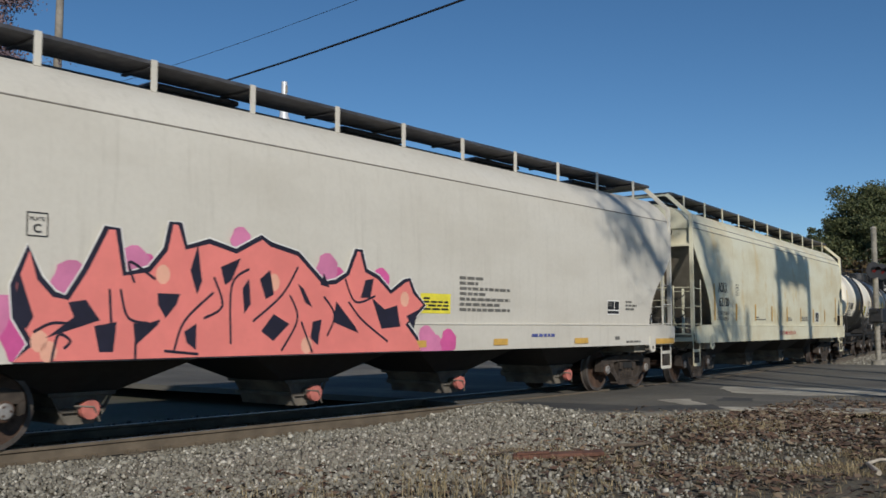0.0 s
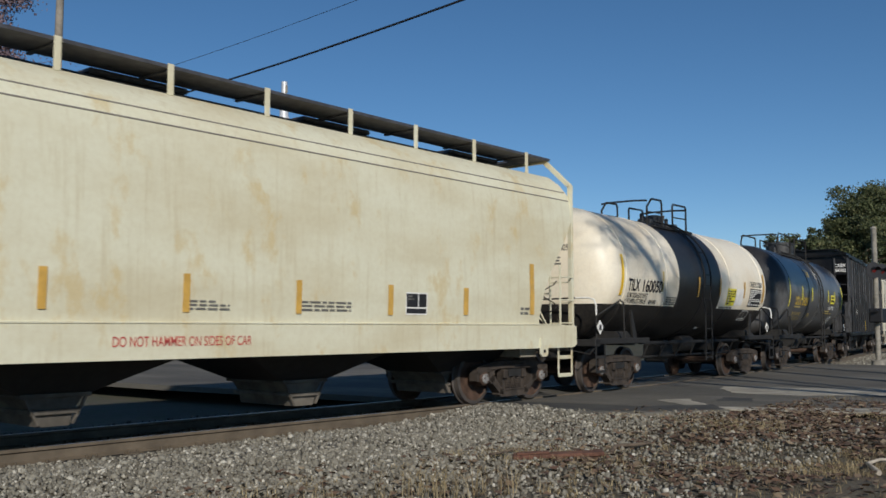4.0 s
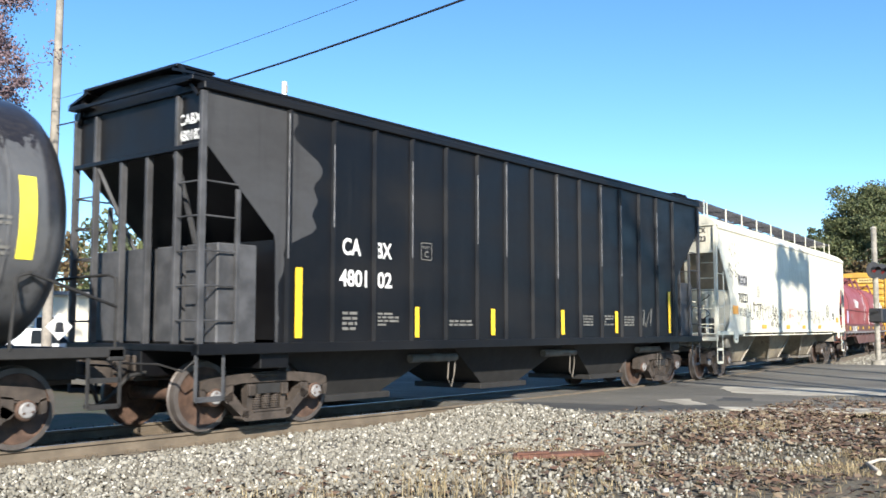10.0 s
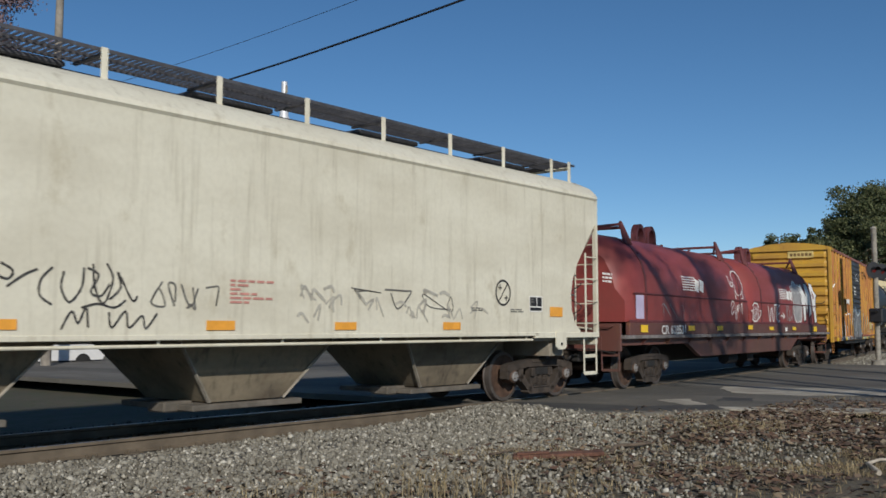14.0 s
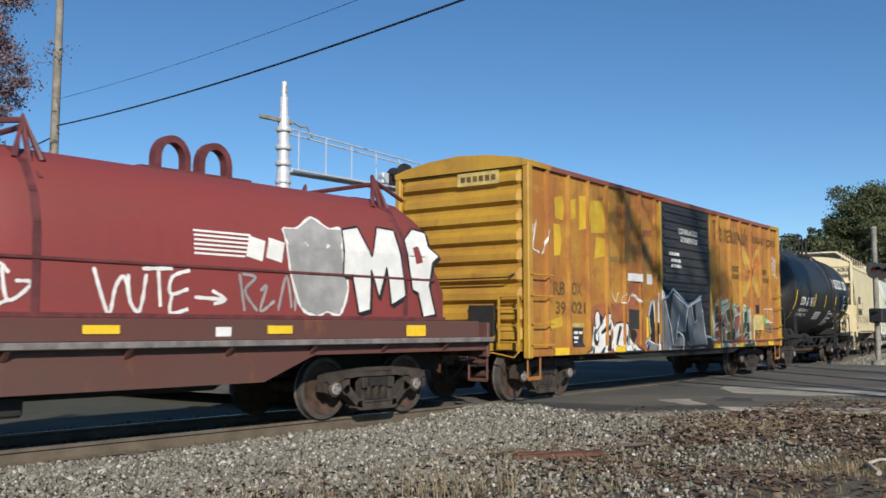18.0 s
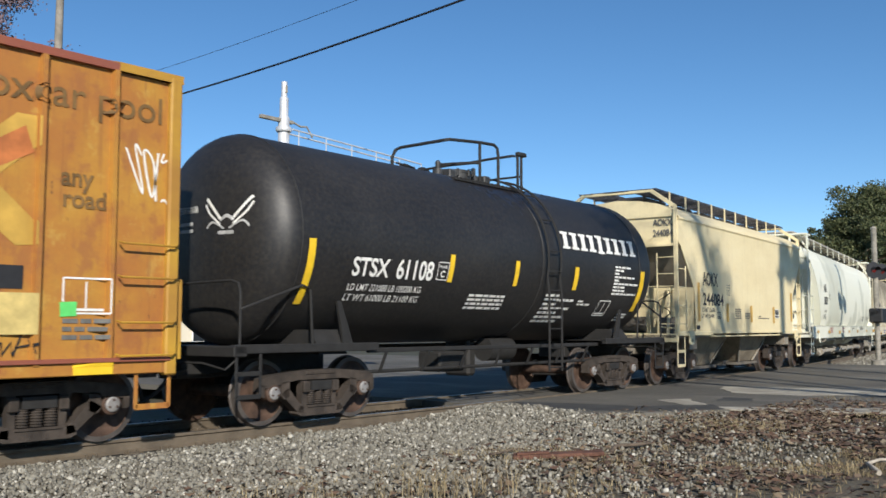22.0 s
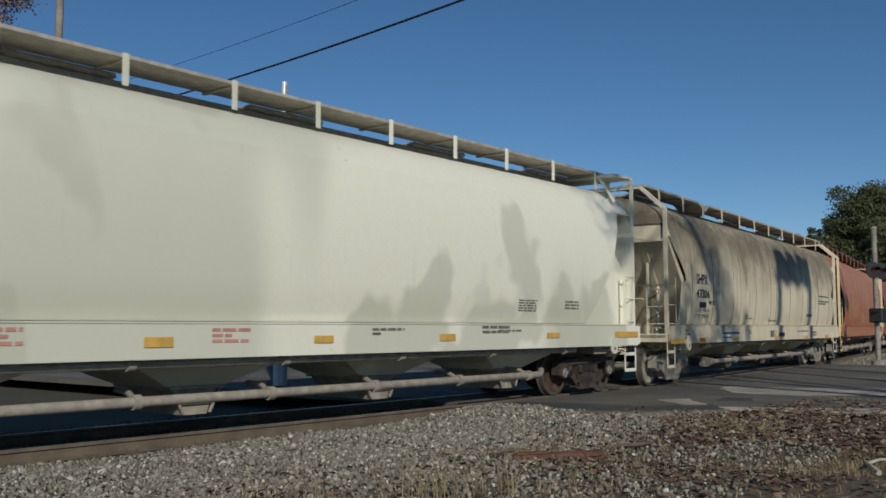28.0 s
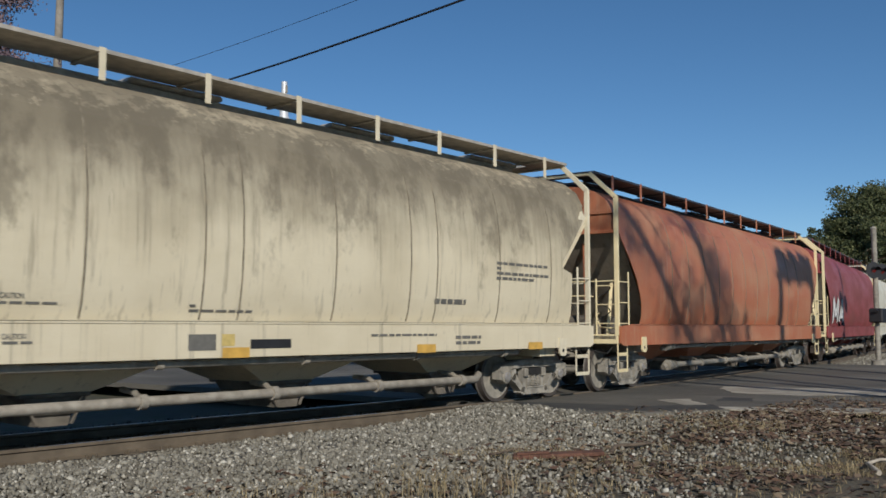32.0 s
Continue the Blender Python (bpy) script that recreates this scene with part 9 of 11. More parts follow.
stroke(H, M_SPRAYWHITE, 6, 0.03, [(-2.17, 1.08), (-1.77, 0.96), (-1.79, 0.85)])
stroke(H, M_SPRAYWHITE, 6, 0.03, [(-1.26, 0.89), (-1.18, 0.85)])
spray(H, M_SPRAYMINT, 2, [(1.62, 0.86), (3.07, 0.85), (5.04, 0.85), (5.03, 1.69), (4.83, 1.69), (4.72, 1.93), (4.55, 1.88), (4.34, 2.02), (4.07, 1.99), (3.92, 1.9), (3.76, 2.05), (3.62, 1.97), (3.42, 2.04), (3.14, 1.95), (2.97, 2.14), (2.48, 2.07), (2.44, 2.24), (2.27, 2.25), (2.17, 2.07), (1.95, 2.01), (1.86, 1.8), (1.79, 1.67), (1.54, 1.69), (1.59, 1.15)])
stroke(H, M_SPRAYGREEN, 3, 0.03, [(1.59, 1.15), (1.68, 1.3), (1.87, 1.6), (1.94, 1.91), (2.05, 2.04), (2.22, 1.99), (2.27, 2.24), (2.43, 2.24), (2.5, 1.95), (2.95, 2.02), (3.18, 2.1), (3.16, 1.92), (3.62, 1.93), (3.76, 2.04), (3.97, 1.75), (4.07, 1.99), (4.53, 1.87), (4.66, 1.94), (4.83, 1.65), (5.03, 1.69)])
spray(H, M_SPRAYRED, 4, [(2.27, 1.5), (2.22, 1.95), (2.03, 1.91), (1.96, 1.48)])
spray(H, M_SPRAYRED, 4, [(2.29, 1.61), (2.45, 1.61), (2.41, 2.17), (2.3, 2.2)])
spray(H, M_SPRAYRED, 4, [(1.87, 1.28), (2.27, 1.42), (2.7, 1.38), (3.1, 1.27), (2.98, 1.44), (2.52, 1.57), (2.03, 1.46), (1.78, 1.19)])
spray(H, M_SPRAYRED, 4, [(1.96, 1.08), (2.27, 1.07), (2.24, 1.29), (1.94, 1.28)])
spray(H, M_SPRAYRED, 4, [(2.74, 1.4), (2.97, 1.35), (2.66, 1.51), (2.75, 1.64), (2.8, 1.87), (2.48, 1.61)])
spray(H, M_SPRAYRED, 4, [(2.53, 1.35), (2.89, 1.51), (2.69, 1.74), (2.27, 1.61)])
spray(H, M_SPRAYRED, 4, [(2.45, 1.07), (2.67, 1.04), (2.72, 1.36), (2.4, 1.28)])
spray(H, M_SPRAYRED, 4, [(3.43, 1.38), (3.63, 1.23), (3.85, 1.4), (3.9, 1.72), (3.48, 1.66)])
spray(H, M_SPRAYRED, 4, [(3.49, 0.91), (4.0, 0.92), (4.05, 1.17), (3.49, 1.06)])
spray(H, M_SPRAYRED, 4, [(3.72, 1.76), (3.94, 1.83), (3.9, 1.97), (3.62, 1.91)])
spray(H, M_SPRAYRED, 4, [(3.07, 0.85), (3.35, 0.85), (3.44, 0.91), (3.07, 0.92)])
spray(H, M_SPRAYGREEN, 5, [(2.87, 1.6), (3.07, 1.49), (3.16, 1.91), (2.82, 1.85)])
spray(H, M_SPRAYGREEN, 5, [(3.11, 1.49), (3.34, 1.51), (3.49, 1.85), (3.14, 1.84)])
spray(H, M_SPRAYGREEN, 5, [(2.66, 1.03), (3.03, 1.03), (3.08, 1.29), (2.69, 1.21)])
spray(H, M_SPRAYGREEN, 5, [(3.01, 0.95), (3.42, 0.94), (3.5, 1.32), (3.06, 1.36)])
spray(H, M_SPRAYGREEN, 5, [(3.77, 1.19), (4.09, 1.23), (4.15, 1.52), (3.83, 1.44)])
spray(H, M_SPRAYGREEN, 5, [(4.13, 1.39), (4.37, 1.35), (4.52, 1.84), (4.13, 1.79)])
spray(H, M_SPRAYGREEN, 5, [(4.45, 1.23), (4.76, 1.27), (4.8, 1.53), (4.4, 1.48)])
spray(H, M_SPRAYGREEN, 5, [(4.17, 1.03), (4.63, 1.07), (4.59, 1.2), (4.24, 1.21)])
spray(H, M_SPRAYGREEN, 5, [(4.04, 0.85), (4.97, 0.85), (4.96, 0.95), (3.94, 0.9)])
stroke(H, M_SPRAYPALE, 6, 0.035, [(1.76, 1.17), (1.95, 1.43), (2.23, 1.5), (2.56, 1.61), (2.78, 1.83), (3.19, 1.92), (3.06, 1.47), (3.52, 1.88)])
stroke(H, M_SPRAYPALE, 6, 0.03, [(1.94, 1.28), (2.24, 1.31), (2.27, 1.07)])
stroke(H, M_SPRAYPALE, 6, 0.035, [(2.06, 1.6), (2.14, 1.71), (2.69, 1.76), (2.65, 1.5), (3.06, 1.3), (3.11, 1.22)])
stroke(H, M_SPRAYPALE, 6, 0.035, [(2.71, 1.04), (2.75, 1.22), (3.06, 1.29)])
stroke(H, M_SPRAYPALE, 6, 0.035, [(3.34, 1.5), (3.48, 1.68), (3.92, 1.73), (3.78, 1.21)])
stroke(H, M_SPRAYPALE, 6, 0.03, [(3.44, 0.91), (3.49, 1.17), (4.08, 1.21), (4.13, 1.52)])
stroke(H, M_SPRAYPALE, 6, 0.03, [(4.08, 1.22), (4.15, 1.79), (4.53, 1.84), (4.37, 1.32), (4.8, 1.53)])
stroke(H, M_SPRAYPALE, 6, 0.04, [(4.72, 1.91), (4.8, 1.57), (4.67, 1.2), (5.01, 1.12)])
stroke(H, M_SPRAYPALE, 6, 0.03, [(1.69, 1.09), (1.88, 1.23), (2.2, 1.07), (2.71, 1.02)])
stroke(H, M_SPRAYPALE, 6, 0.03, [(4.24, 1.03), (4.67, 1.2), (4.65, 1.52)])
stroke(H, M_BLACK, 7, 0.03, [(5.18, 1.2), (5.24, 1.28), (5.31, 1.2), (5.24, 1.07), (5.17, 1.16), (5.36, 1.2), (5.36, 1.07), (5.46, 1.21), (5.48, 1.06), (5.6, 1.36), (5.7, 1.09), (5.51, 1.15), (5.73, 1.19)])
spray(H, M_TAGGREEN, 5, [(5.99, 1.48), (6.18, 1.49), (6.18, 1.65), (5.98, 1.64)])
tag(H, -7.44, -6.71, 2.69, 3.40, 10, M_SPRAYWHITE)
tag(H, 6.75, 7.42, 2.84, 3.51, 14, M_SPRAYWHITE)
patch(H, 5.03, 5.72, 1.29, 1.73, M_TAN)
patch(H, 5.26, 5.57, 1.77, 2.02, M_BLACK)
outline(H, 6.02, 6.56, 1.52, 1.91, M_SPRAYWHITE)
bars(H, 6.02, 6.56, 1.21, 1.48, 3, M_GREYMARK)
tag(H, -4.01, -2.61, 1.89, 2.13, 10, M_SPRAYWHITE)
lettering(I_CAR, "STSX", -4.18, -3.38, 2.12, 2.40, M_WHITE)
lettering(I_CAR, "61108", -3.21, -2.33, 2.11, 2.42, M_WHITE)
plate_mark(I_CAR, -2.22, -1.95, 2.14, 2.42, M_WHITE)
lettering(I_CAR, "LD LMT 221000 LB 100200 KG", -4.18, -2.52, 1.91, 2.01, M_WHITE)
lettering(I_CAR, "LT WT 61000 LB 21100 KG", -4.18, -2.50, 1.76, 1.86, M_WHITE)
patch(I_CAR, -5.10, -4.97, 1.69, 2.60, M_REFLECT)
patch(I_CAR, -1.94, -1.82, 2.11, 2.56, M_REFLECT)
patch(I_CAR, -0.04, 0.08, 2.11, 2.56, M_REFLECT)
patch(I_CAR, 2.02, 2.17, 2.10, 2.55, M_REFLECT)
patch(I_CAR, 4.80, 4.98, 1.72, 2.59, M_REFLECT)
blocks(I_CAR, 1.58, 4.66, 2.88, 3.26, 9, M_WHITE)
bars(I_CAR, 4.35, 4.80, 1.50, 1.74, 4, M_WHITE)
bars(I_CAR, -1.21, -0.13, 1.67, 1.95, 4, M_WHITE)
bars(I_CAR, 1.19, 2.26, 1.45, 2.02, 7, M_WHITE)
bars(I_CAR, 2.45, 3.24, 1.80, 1.92, 2, M_WHITE)
bars(I_CAR, 3.66, 4.74, 2.04, 2.67, 9, M_WHITE)
outline(I_CAR, 3.32, 3.78, 1.62, 1.92, M_WHITE)
lettering(J, "AOKX", -3.85, -2.72, 2.42, 2.77, M_BLACK)
lettering(J, "244084", -3.85, -2.30, 1.92, 2.24, M_BLACK)
lettering(J, "LD LMT 232600", -3.93, -3.02, 1.76, 1.87, M_GREYMARK)
lettering(J, "LT WT 53400", -3.96, -3.05, 1.61, 1.71, M_GREYMARK)
plate_mark(J, -2.02, -1.77, 2.23, 2.49, M_GREYMARK)
patch(J, -4.23, -4.09, 1.52, 2.48, M_REFLECTDULL)
patch(J, -2.08, -1.91, 1.52, 2.00, M_REFLECTDULL)
patch(J, -0.03, 0.14, 1.51, 1.98, M_REFLECTDULL)
patch(J, 2.17, 2.33, 1.50, 1.98, M_REFLECTDULL)
patch(J, 4.15, 4.32, 1.55, 2.47, M_REFLECTDULL)
bars(J, -1.36, -0.86, 1.59, 1.89, 5, M_GREYMARK)
bars(J, -0.51, -0.06, 1.60, 1.78, 4, M_GREYMARK)
bars(J, 0.74, 2.06, 1.61, 1.71, 2, M_GREYMARK)
patch(J, 2.42, 2.80, 1.66, 1.91, M_BLACK)
panel_frame(J, 2.42, 2.80, 1.66, 1.91)
patch(J, -4.34, -4.09, 1.32, 1.42, M_BLACK)
outline(J, -2.83, -2.55, 1.60, 1.76, M_GREYMARK)
lettering(K, "NAHX", -6.50, -5.89, 2.67, 2.97, M_BLACK)
lettering(K, "553233", -6.51, -5.71, 2.22, 2.50, M_BLACK)
lettering(K, "QUICKLIME", -6.45, -5.97, 1.92, 2.02, M_GREYMARK)
lettering(K, "LD LMT 215200", -6.59, -5.95, 1.76, 1.86, M_GREYMARK)
lettering(K, "LT WT 70300", -6.63, -5.98, 1.66, 1.75, M_GREYMARK)
plate_mark(K, -5.39, -5.16, 2.44, 2.69, M_BLACK)
patch(K, -8.32, -7.93, 1.17, 1.27, M_REFLECTDULL)
patch(K, -5.90, -5.47, 1.15, 1.26, M_REFLECTDULL)
patch(K, -3.25, -2.85, 1.13, 1.25, M_REFLECTDULL)
patch(K, -0.57, -0.20, 1.15, 1.25, M_REFLECTDULL)
patch(K, 2.16, 2.56, 1.15, 1.26, M_REFLECTDULL)
bars(K, -5.46, -4.69, 1.16, 1.38, 3, M_REDFADE)
bars(K, -2.28, -1.53, 1.16, 1.37, 3, M_REDFADE)
bars(K, 0.60, 1.31, 1.24, 1.37, 2, M_GREYMARK)
bars(K, 3.30, 4.10, 1.25, 1.41, 2, M_GREYMARK)
patch(K, 5.29, 5.72, 1.17, 1.27, M_REFLECTDULL)
patch(K, 7.86, 8.84, 1.16, 1.28, M_REFLECTDULL)
bars(K, 4.45, 5.03, 1.65, 1.88, 5, M_GREYMARK)
bars(K, 6.01, 6.52, 1.71, 1.89, 3, M_GREYMARK)
bars(K, 3.77, 4.50, 1.28, 1.40, 2, M_GREYMARK)
lettering(L, "SHPX", -7.08, -6.26, 2.44, 2.70, M_BLACK)
lettering(L, "43306", -7.10, -6.12, 2.10, 2.32, M_BLACK)
patch(L, -6.84, -6.33, 1.86, 2.00, M_BLACK)
lettering(L, "MEI CLAY", -6.12, -5.68, 1.95, 2.05, M_BLACK)
lettering(L, "6 INCH", -8.02, -7.72, 1.27, 1.33, M_BLACK)
lettering(L, "HF COMP", -8.02, -7.68, 1.18, 1.24, M_BLACK)
lettering(L, "SHOES", -8.02, -7.75, 1.09, 1.15, M_BLACK)
lettering(L, "LD LMT 214900 LBS", -7.07, -6.08, 1.76, 1.84, M_GREYMARK)
lettering(L, "LT WT 71100 LBS", -7.09, -6.09, 1.61, 1.70, M_GREYMARK)
plate_mark(L, -5.60, -5.35, 2.25, 2.52, M_GREYMARK)
bars(L, -5.16, -3.72, 1.17, 1.27, 1, M_BLUEMARK)
bars(L, -5.15, -4.39, 1.06, 1.15, 1, M_BLUEMARK)
patch(L, -6.96, -6.54, 1.02, 1.12, M_REFLECTDULL)
patch(L, -4.28, -3.83, 1.00, 1.10, M_REFLECTDULL)
patch(L, -0.63, -0.22, 1.08, 1.28, M_GREYMARK)
patch(L, -0.13, 0.07, 1.13, 1.28, M_TAN)
patch(L, -0.13, 0.30, 0.98, 1.11, M_REFLECTDULL)
patch(L, 0.32, 1.01, 1.09, 1.21, M_BLACK)
lettering(L, "CAUTION", -2.92, -2.66, 1.67, 1.73, M_GREYMARK)
bars(L, -2.92, -2.28, 1.60, 1.65, 1, M_GREYMARK)
lettering(L, "CAUTION", -2.91, -2.65, 1.24, 1.30, M_GREYMARK)
bars(L, -2.90, -2.58, 1.18, 1.23, 1, M_GREYMARK)
bars(L, -0.58, 0.40, 1.54, 1.66, 2, M_GREYMARK)
bars(L, 5.68, 7.30, 2.18, 2.53, 4, M_GREYMARK)
bars(L, 4.05, 4.86, 1.71, 1.86, 1, M_GREYMARK)
patch(L, 3.57, 4.02, 0.97, 1.10, M_REFLECTDULL)
patch(L, 6.61, 7.06, 0.97, 1.10, M_REFLECTDULL)
bars(L, 4.54, 5.21, 1.07, 1.25, 2, M_GREYMARK)
bars(L, 2.55, 4.05, 1.22, 1.28, 1, M_GREYMARK)
patch(L, -8.94, -8.03, 0.99, 1.10, M_REFLECTDULL)
patch(L, -6.98, -6.54, 0.98, 1.10, M_REFLECTDULL)
graffiti(N, -6.9, -3.6, 1.5, 2.5, 2, "white")


def end_words(car, x, lines, y0, y1, z1, h, mat, bulge=0.0):
    """Small lettering on the end that faces back along the train."""
    for k, text in enumerate(lines):
        z = z1 - h * 1.5 * k
        x = x + 0.05 if k and car in (B, L) else x
        vs, fs = glyphs(text)
        xs, ys = [v[0] for v in vs], [v[1] for v in vs]
        lx, hx, ly, hy = min(xs), max(xs), min(ys), max(ys)
        m = Mesh()
        m.add([Vector((x + bulge * ((y1 - (p - lx) / (hx - lx) * (y1 - y0)) ** 2), y1 - (p - lx) / (hx - lx) * (y1 - y0), z - h + (q - ly) / (hy - ly) * h)) for p, q in vs], fs)
        part("lettering", m, mat, car, "", 0)


end_words(B, -8.806, ("AOKX", "62120"), -1.0, -0.55, 4.02, 0.14, M_BLACK)
end_words(F, -8.215, ("RGCX", "70223"), -1.25, -0.80, 3.99, 0.15, M_BLACK)
end_words(J, -5.435, ("AOKX", "244084"), -1.42, -0.92, 3.98, 0.17, M_GREYMARK)
end_words(E_CAR, -7.535, ("CABX", "480102"), -1.40, -0.95, 4.10, 0.14, M_SPRAYWHITE)
el = Mesh().box(-7.476, -7.468, -0.95, 0.0, 4.05, 4.30, 0.002)
ep = part("end_plate", el, M_TAN, H, "pale plate with worn lettering")
for k in range(6):
    part("small_print", Mesh().box(-7.4795, -7.4765, -0.88 + 0.14 * k, -0.78 + 0.14 * k, 4.12, 4.23, 0.001), M_FADEBROWN, ep)
end_words(L, -8.876, ("SHPX", "43306"), -0.1, 0.45, 4.0, 0.15, M_BLACK)
end_words(K, -8.905, ("NAHX 553233",), -0.9, -0.1, 3.55, 0.14, M_GREYMARK)


M_GREYPALE = plain("weathered_pale_grey_paint", (0.45, 0.45, 0.44), 0.6, 0, 0.2)
# ---- lettering on the rounded tank heads ----
def on_head(car, half, y, z, off=0.006):
    r, cz = TANKS[car.name]
    q = min(0.98, math.hypot(y, z - cz) / r)
    return Vector((-half - 0.60 * math.sqrt(max(0.0, 1 - q ** (2 / 0.72))) - off, y, z))


def head_words(car, half, text, y0, y1, z0, z1, mat):
    """Words on the head that faces back along the train."""
    vs, fs = glyphs(text)
    xs, ys = [v[0] for v in vs], [v[1] for v in vs]
    lx, hx, ly, hy = min(xs), max(xs), min(ys), max(ys)
    m = Mesh()
    m.add([on_head(car, half, y1 - (p - lx) / (hx - lx) * (y1 - y0), z0 + (q - ly) / (hy - ly) * (z1 - z0)) for p, q in vs], fs)
    part("lettering", m, mat, car, "", 0)


def head_bars(car, half, y0, y1, z0, z1, n, mat):
    h = (z1 - z0) / n
    for i in range(n):
        m = Mesh()
        a, b = y0 + random.uniform(0, 0.15) * (y1 - y0), y1 - random.uniform(0, 0.15) * (y1 - y0)
        z = z0 + h * i
        ys = [a + (b - a) * k / 6 for k in range(7)]
        m.rings([[on_head(car, half, y, zz) for y in ys] for zz in (z, z + h * 0.5)], caps=False, closed=False)
        part("small_print", m, mat, car, "", 0)


def head_line(car, half, pts, w, mat, name="emblem"):
    m = Mesh()
    ln = smooth_line(pts, 5)
    a, b = [], []
    for i, (y, z) in enumerate(ln):
        (ya, za), (yb, zb) = ln[max(i - 1, 0)], ln[min(i + 1, len(ln) - 1)]
        d = math.hypot(yb - ya, zb - za) or 1
        a.append(on_head(car, half, y - (zb - za) / d * w / 2, z + (yb - ya) / d * w / 2, 0.008))
        b.append(on_head(car, half, y + (zb - za) / d * w / 2, z - (yb - ya) / d * w / 2, 0.008))
    m.rings([a, b], caps=False, closed=False)
    part(name, m, mat, car, "", 0)


head_words(C, 4.93, "TILX 160050", -0.65, 0.15, 3.02, 3.15, M_BLACK)
head_bars(C, 4.93, -0.4, 0.0, 2.72, 2.92, 3, M_GREYMARK)
head_words(D, 4.88, "UTLX 631557", -0.45, 0.15, 3.42, 3.53, M_STENCILYEL)
head_bars(D, 4.88, -0.35, 0.02, 3.02, 3.34, 4, M_STENCILYEL)
# winged emblem as plain strokes and a plain disc
for e in (-1, 1):
    head_line(I_CAR, 5.20, [(-0.62 + e * 0.10, 2.86), (-0.62 + e * 0.30, 3.06), (-0.62 + e * 0.42, 3.18)], 0.045, M_WHITE)
    head_line(I_CAR, 5.20, [(-0.62 + e * 0.12, 2.80), (-0.62 + e * 0.34, 2.96), (-0.62 + e * 0.44, 3.10)], 0.03, M_WHITE)
    head_line(I_CAR, 5.20, [(-0.62 + e * 0.05, 2.74), (-0.62 + e * 0.28, 2.84), (-0.62 + e * 0.40, 2.76)], 0.03, M_GREYPALE)
head_line(I_CAR, 5.20, [(-0.74, 2.86), (-0.62, 2.92), (-0.50, 2.86)], 0.05, M_GREYPALE)
head_words(I_CAR, 5.20, "STSX 61108", 0.0, 0.5, 3.0, 3.1, M_WHITE)
head_bars(I_CAR, 5.20, 0.08, 0.45, 2.72, 2.92, 2, M_GREYPALE)
head_bars(I_CAR, 5.20, -0.80, -0.42, 2.66, 2.76, 1, M_GREYPALE)


# ---- ballast stones, litter and dry grass ----
def ease(a, b, v):
    t = min(1, max(0, (v - a) / (b - a)))
    return t * t * (3 - 2 * t)


def ground_z(x, y):
    return -0.235 + 0.045 * ease(-3.2, -1.6, y) + 0.17 * ease(10.8, 13.6, x) + 0.035 * noise.noise((x * 0.7, y * 0.7, 3)) * (1 - ease(12, 13.6, x)) + 0.015 * noise.noise((x * 2.3, y * 2.3, 9))


def bulk(name, verts, tris, mat, label, category):
    me = bpy.data.meshes.new(name)
    n = len(tris)
    me.vertices.add(len(verts))
    me.vertices.foreach_set("co", np.asarray(verts, dtype=np.float32).ravel())
    me.loops.add(n * 3)
    me.loops.foreach_set("vertex_index", np.asarray(tris, dtype=np.int32).ravel())
    me.polygons.add(n)
    me.polygons.foreach_set("loop_start", np.arange(0, n * 3, 3, dtype=np.int32))
    me.materials.append(mat)
    me.update()
    me.validate()
    return tagged(new(name, me), label, category, kind="stuff")


def island_mat(name, stops, rough=0.9, scale=40, grime=0.45):
    m, n, l, b = material(name, rough)
    geo, cr = n.new("ShaderNodeNewGeometry"), n.new("ShaderNodeValToRGB")
    l.new(geo.outputs["Random Per Island"], cr.inputs["Fac"])
    e = cr.color_ramp.elements
    e[0].position, e[0].color = stops[0][0], (*stops[0][1], 1)
    e[1].position, e[1].color = stops[-1][0], (*stops[-1][1], 1)
    for p, c in stops[1:-1]:
        q = e.new(p)
        q.color = (*c, 1)
    f = noise_tex(n, l, coords(n, l), scale, 4, 0.6)
    l.new(mixc(n, l, ramp(n, l, f, 0.3, 0.8, 0, grime), cr.outputs["Color"], (0.09, 0.075, 0.06)), b.inputs["Base Color"])
    return m


M_STONE = island_mat("crushed_stone", ((0, (0.10, 0.09, 0.07)), (0.3, (0.175, 0.163, 0.13)), (0.6, (0.235, 0.22, 0.178)), (0.88, (0.30, 0.283, 0.232)), (1, (0.58, 0.55, 0.47))), grime=0.35)
# dark copy of the stone, with the under-train shade in its colour
M_STONEDARK = island_mat("shade_dark_stone", ((0, (0.035, 0.032, 0.03)), (0.5, (0.07, 0.063, 0.055)), (1, (0.13, 0.12, 0.10))))
M_LEAF = island_mat("fallen_leaves", ((0, (0.05, 0.030, 0.020)), (0.4, (0.12, 0.062, 0.038)), (0.75, (0.19, 0.125, 0.075)), (1, (0.32, 0.26, 0.17))))
M_STRAW = island_mat("dry_grass_blades", ((0, (0.14, 0.10, 0.05)), (0.5, (0.30, 0.23, 0.12)), (1, (0.46, 0.38, 0.22))))
rng = np.random.default_rng(7)
g5 = (1 + 5 ** 0.5) / 2
ICO = np.array([(-1, g5, 0), (1, g5, 0), (-1, -g5, 0), (1, -g5, 0), (0, -1, g5), (0, 1, g5), (0, -1, -g5), (0, 1, -g5), (g5, 0, -1), (g5, 0, 1), (-g5, 0, -1), (-g5, 0, 1)]) / 1.9
ICO_F = np.array([0, 11, 5, 0, 5, 1, 0, 1, 7, 0, 7, 10, 0, 10, 11, 1, 5, 9, 5, 11, 4, 11, 10, 2, 10, 7, 6, 7, 1, 8, 3, 9, 4, 3, 4, 2, 3, 2, 6, 3, 6, 8, 3, 8, 9, 4, 9, 5, 2, 4, 11, 6, 2, 10, 8, 6, 7, 9, 8, 1]).reshape(20, 3)


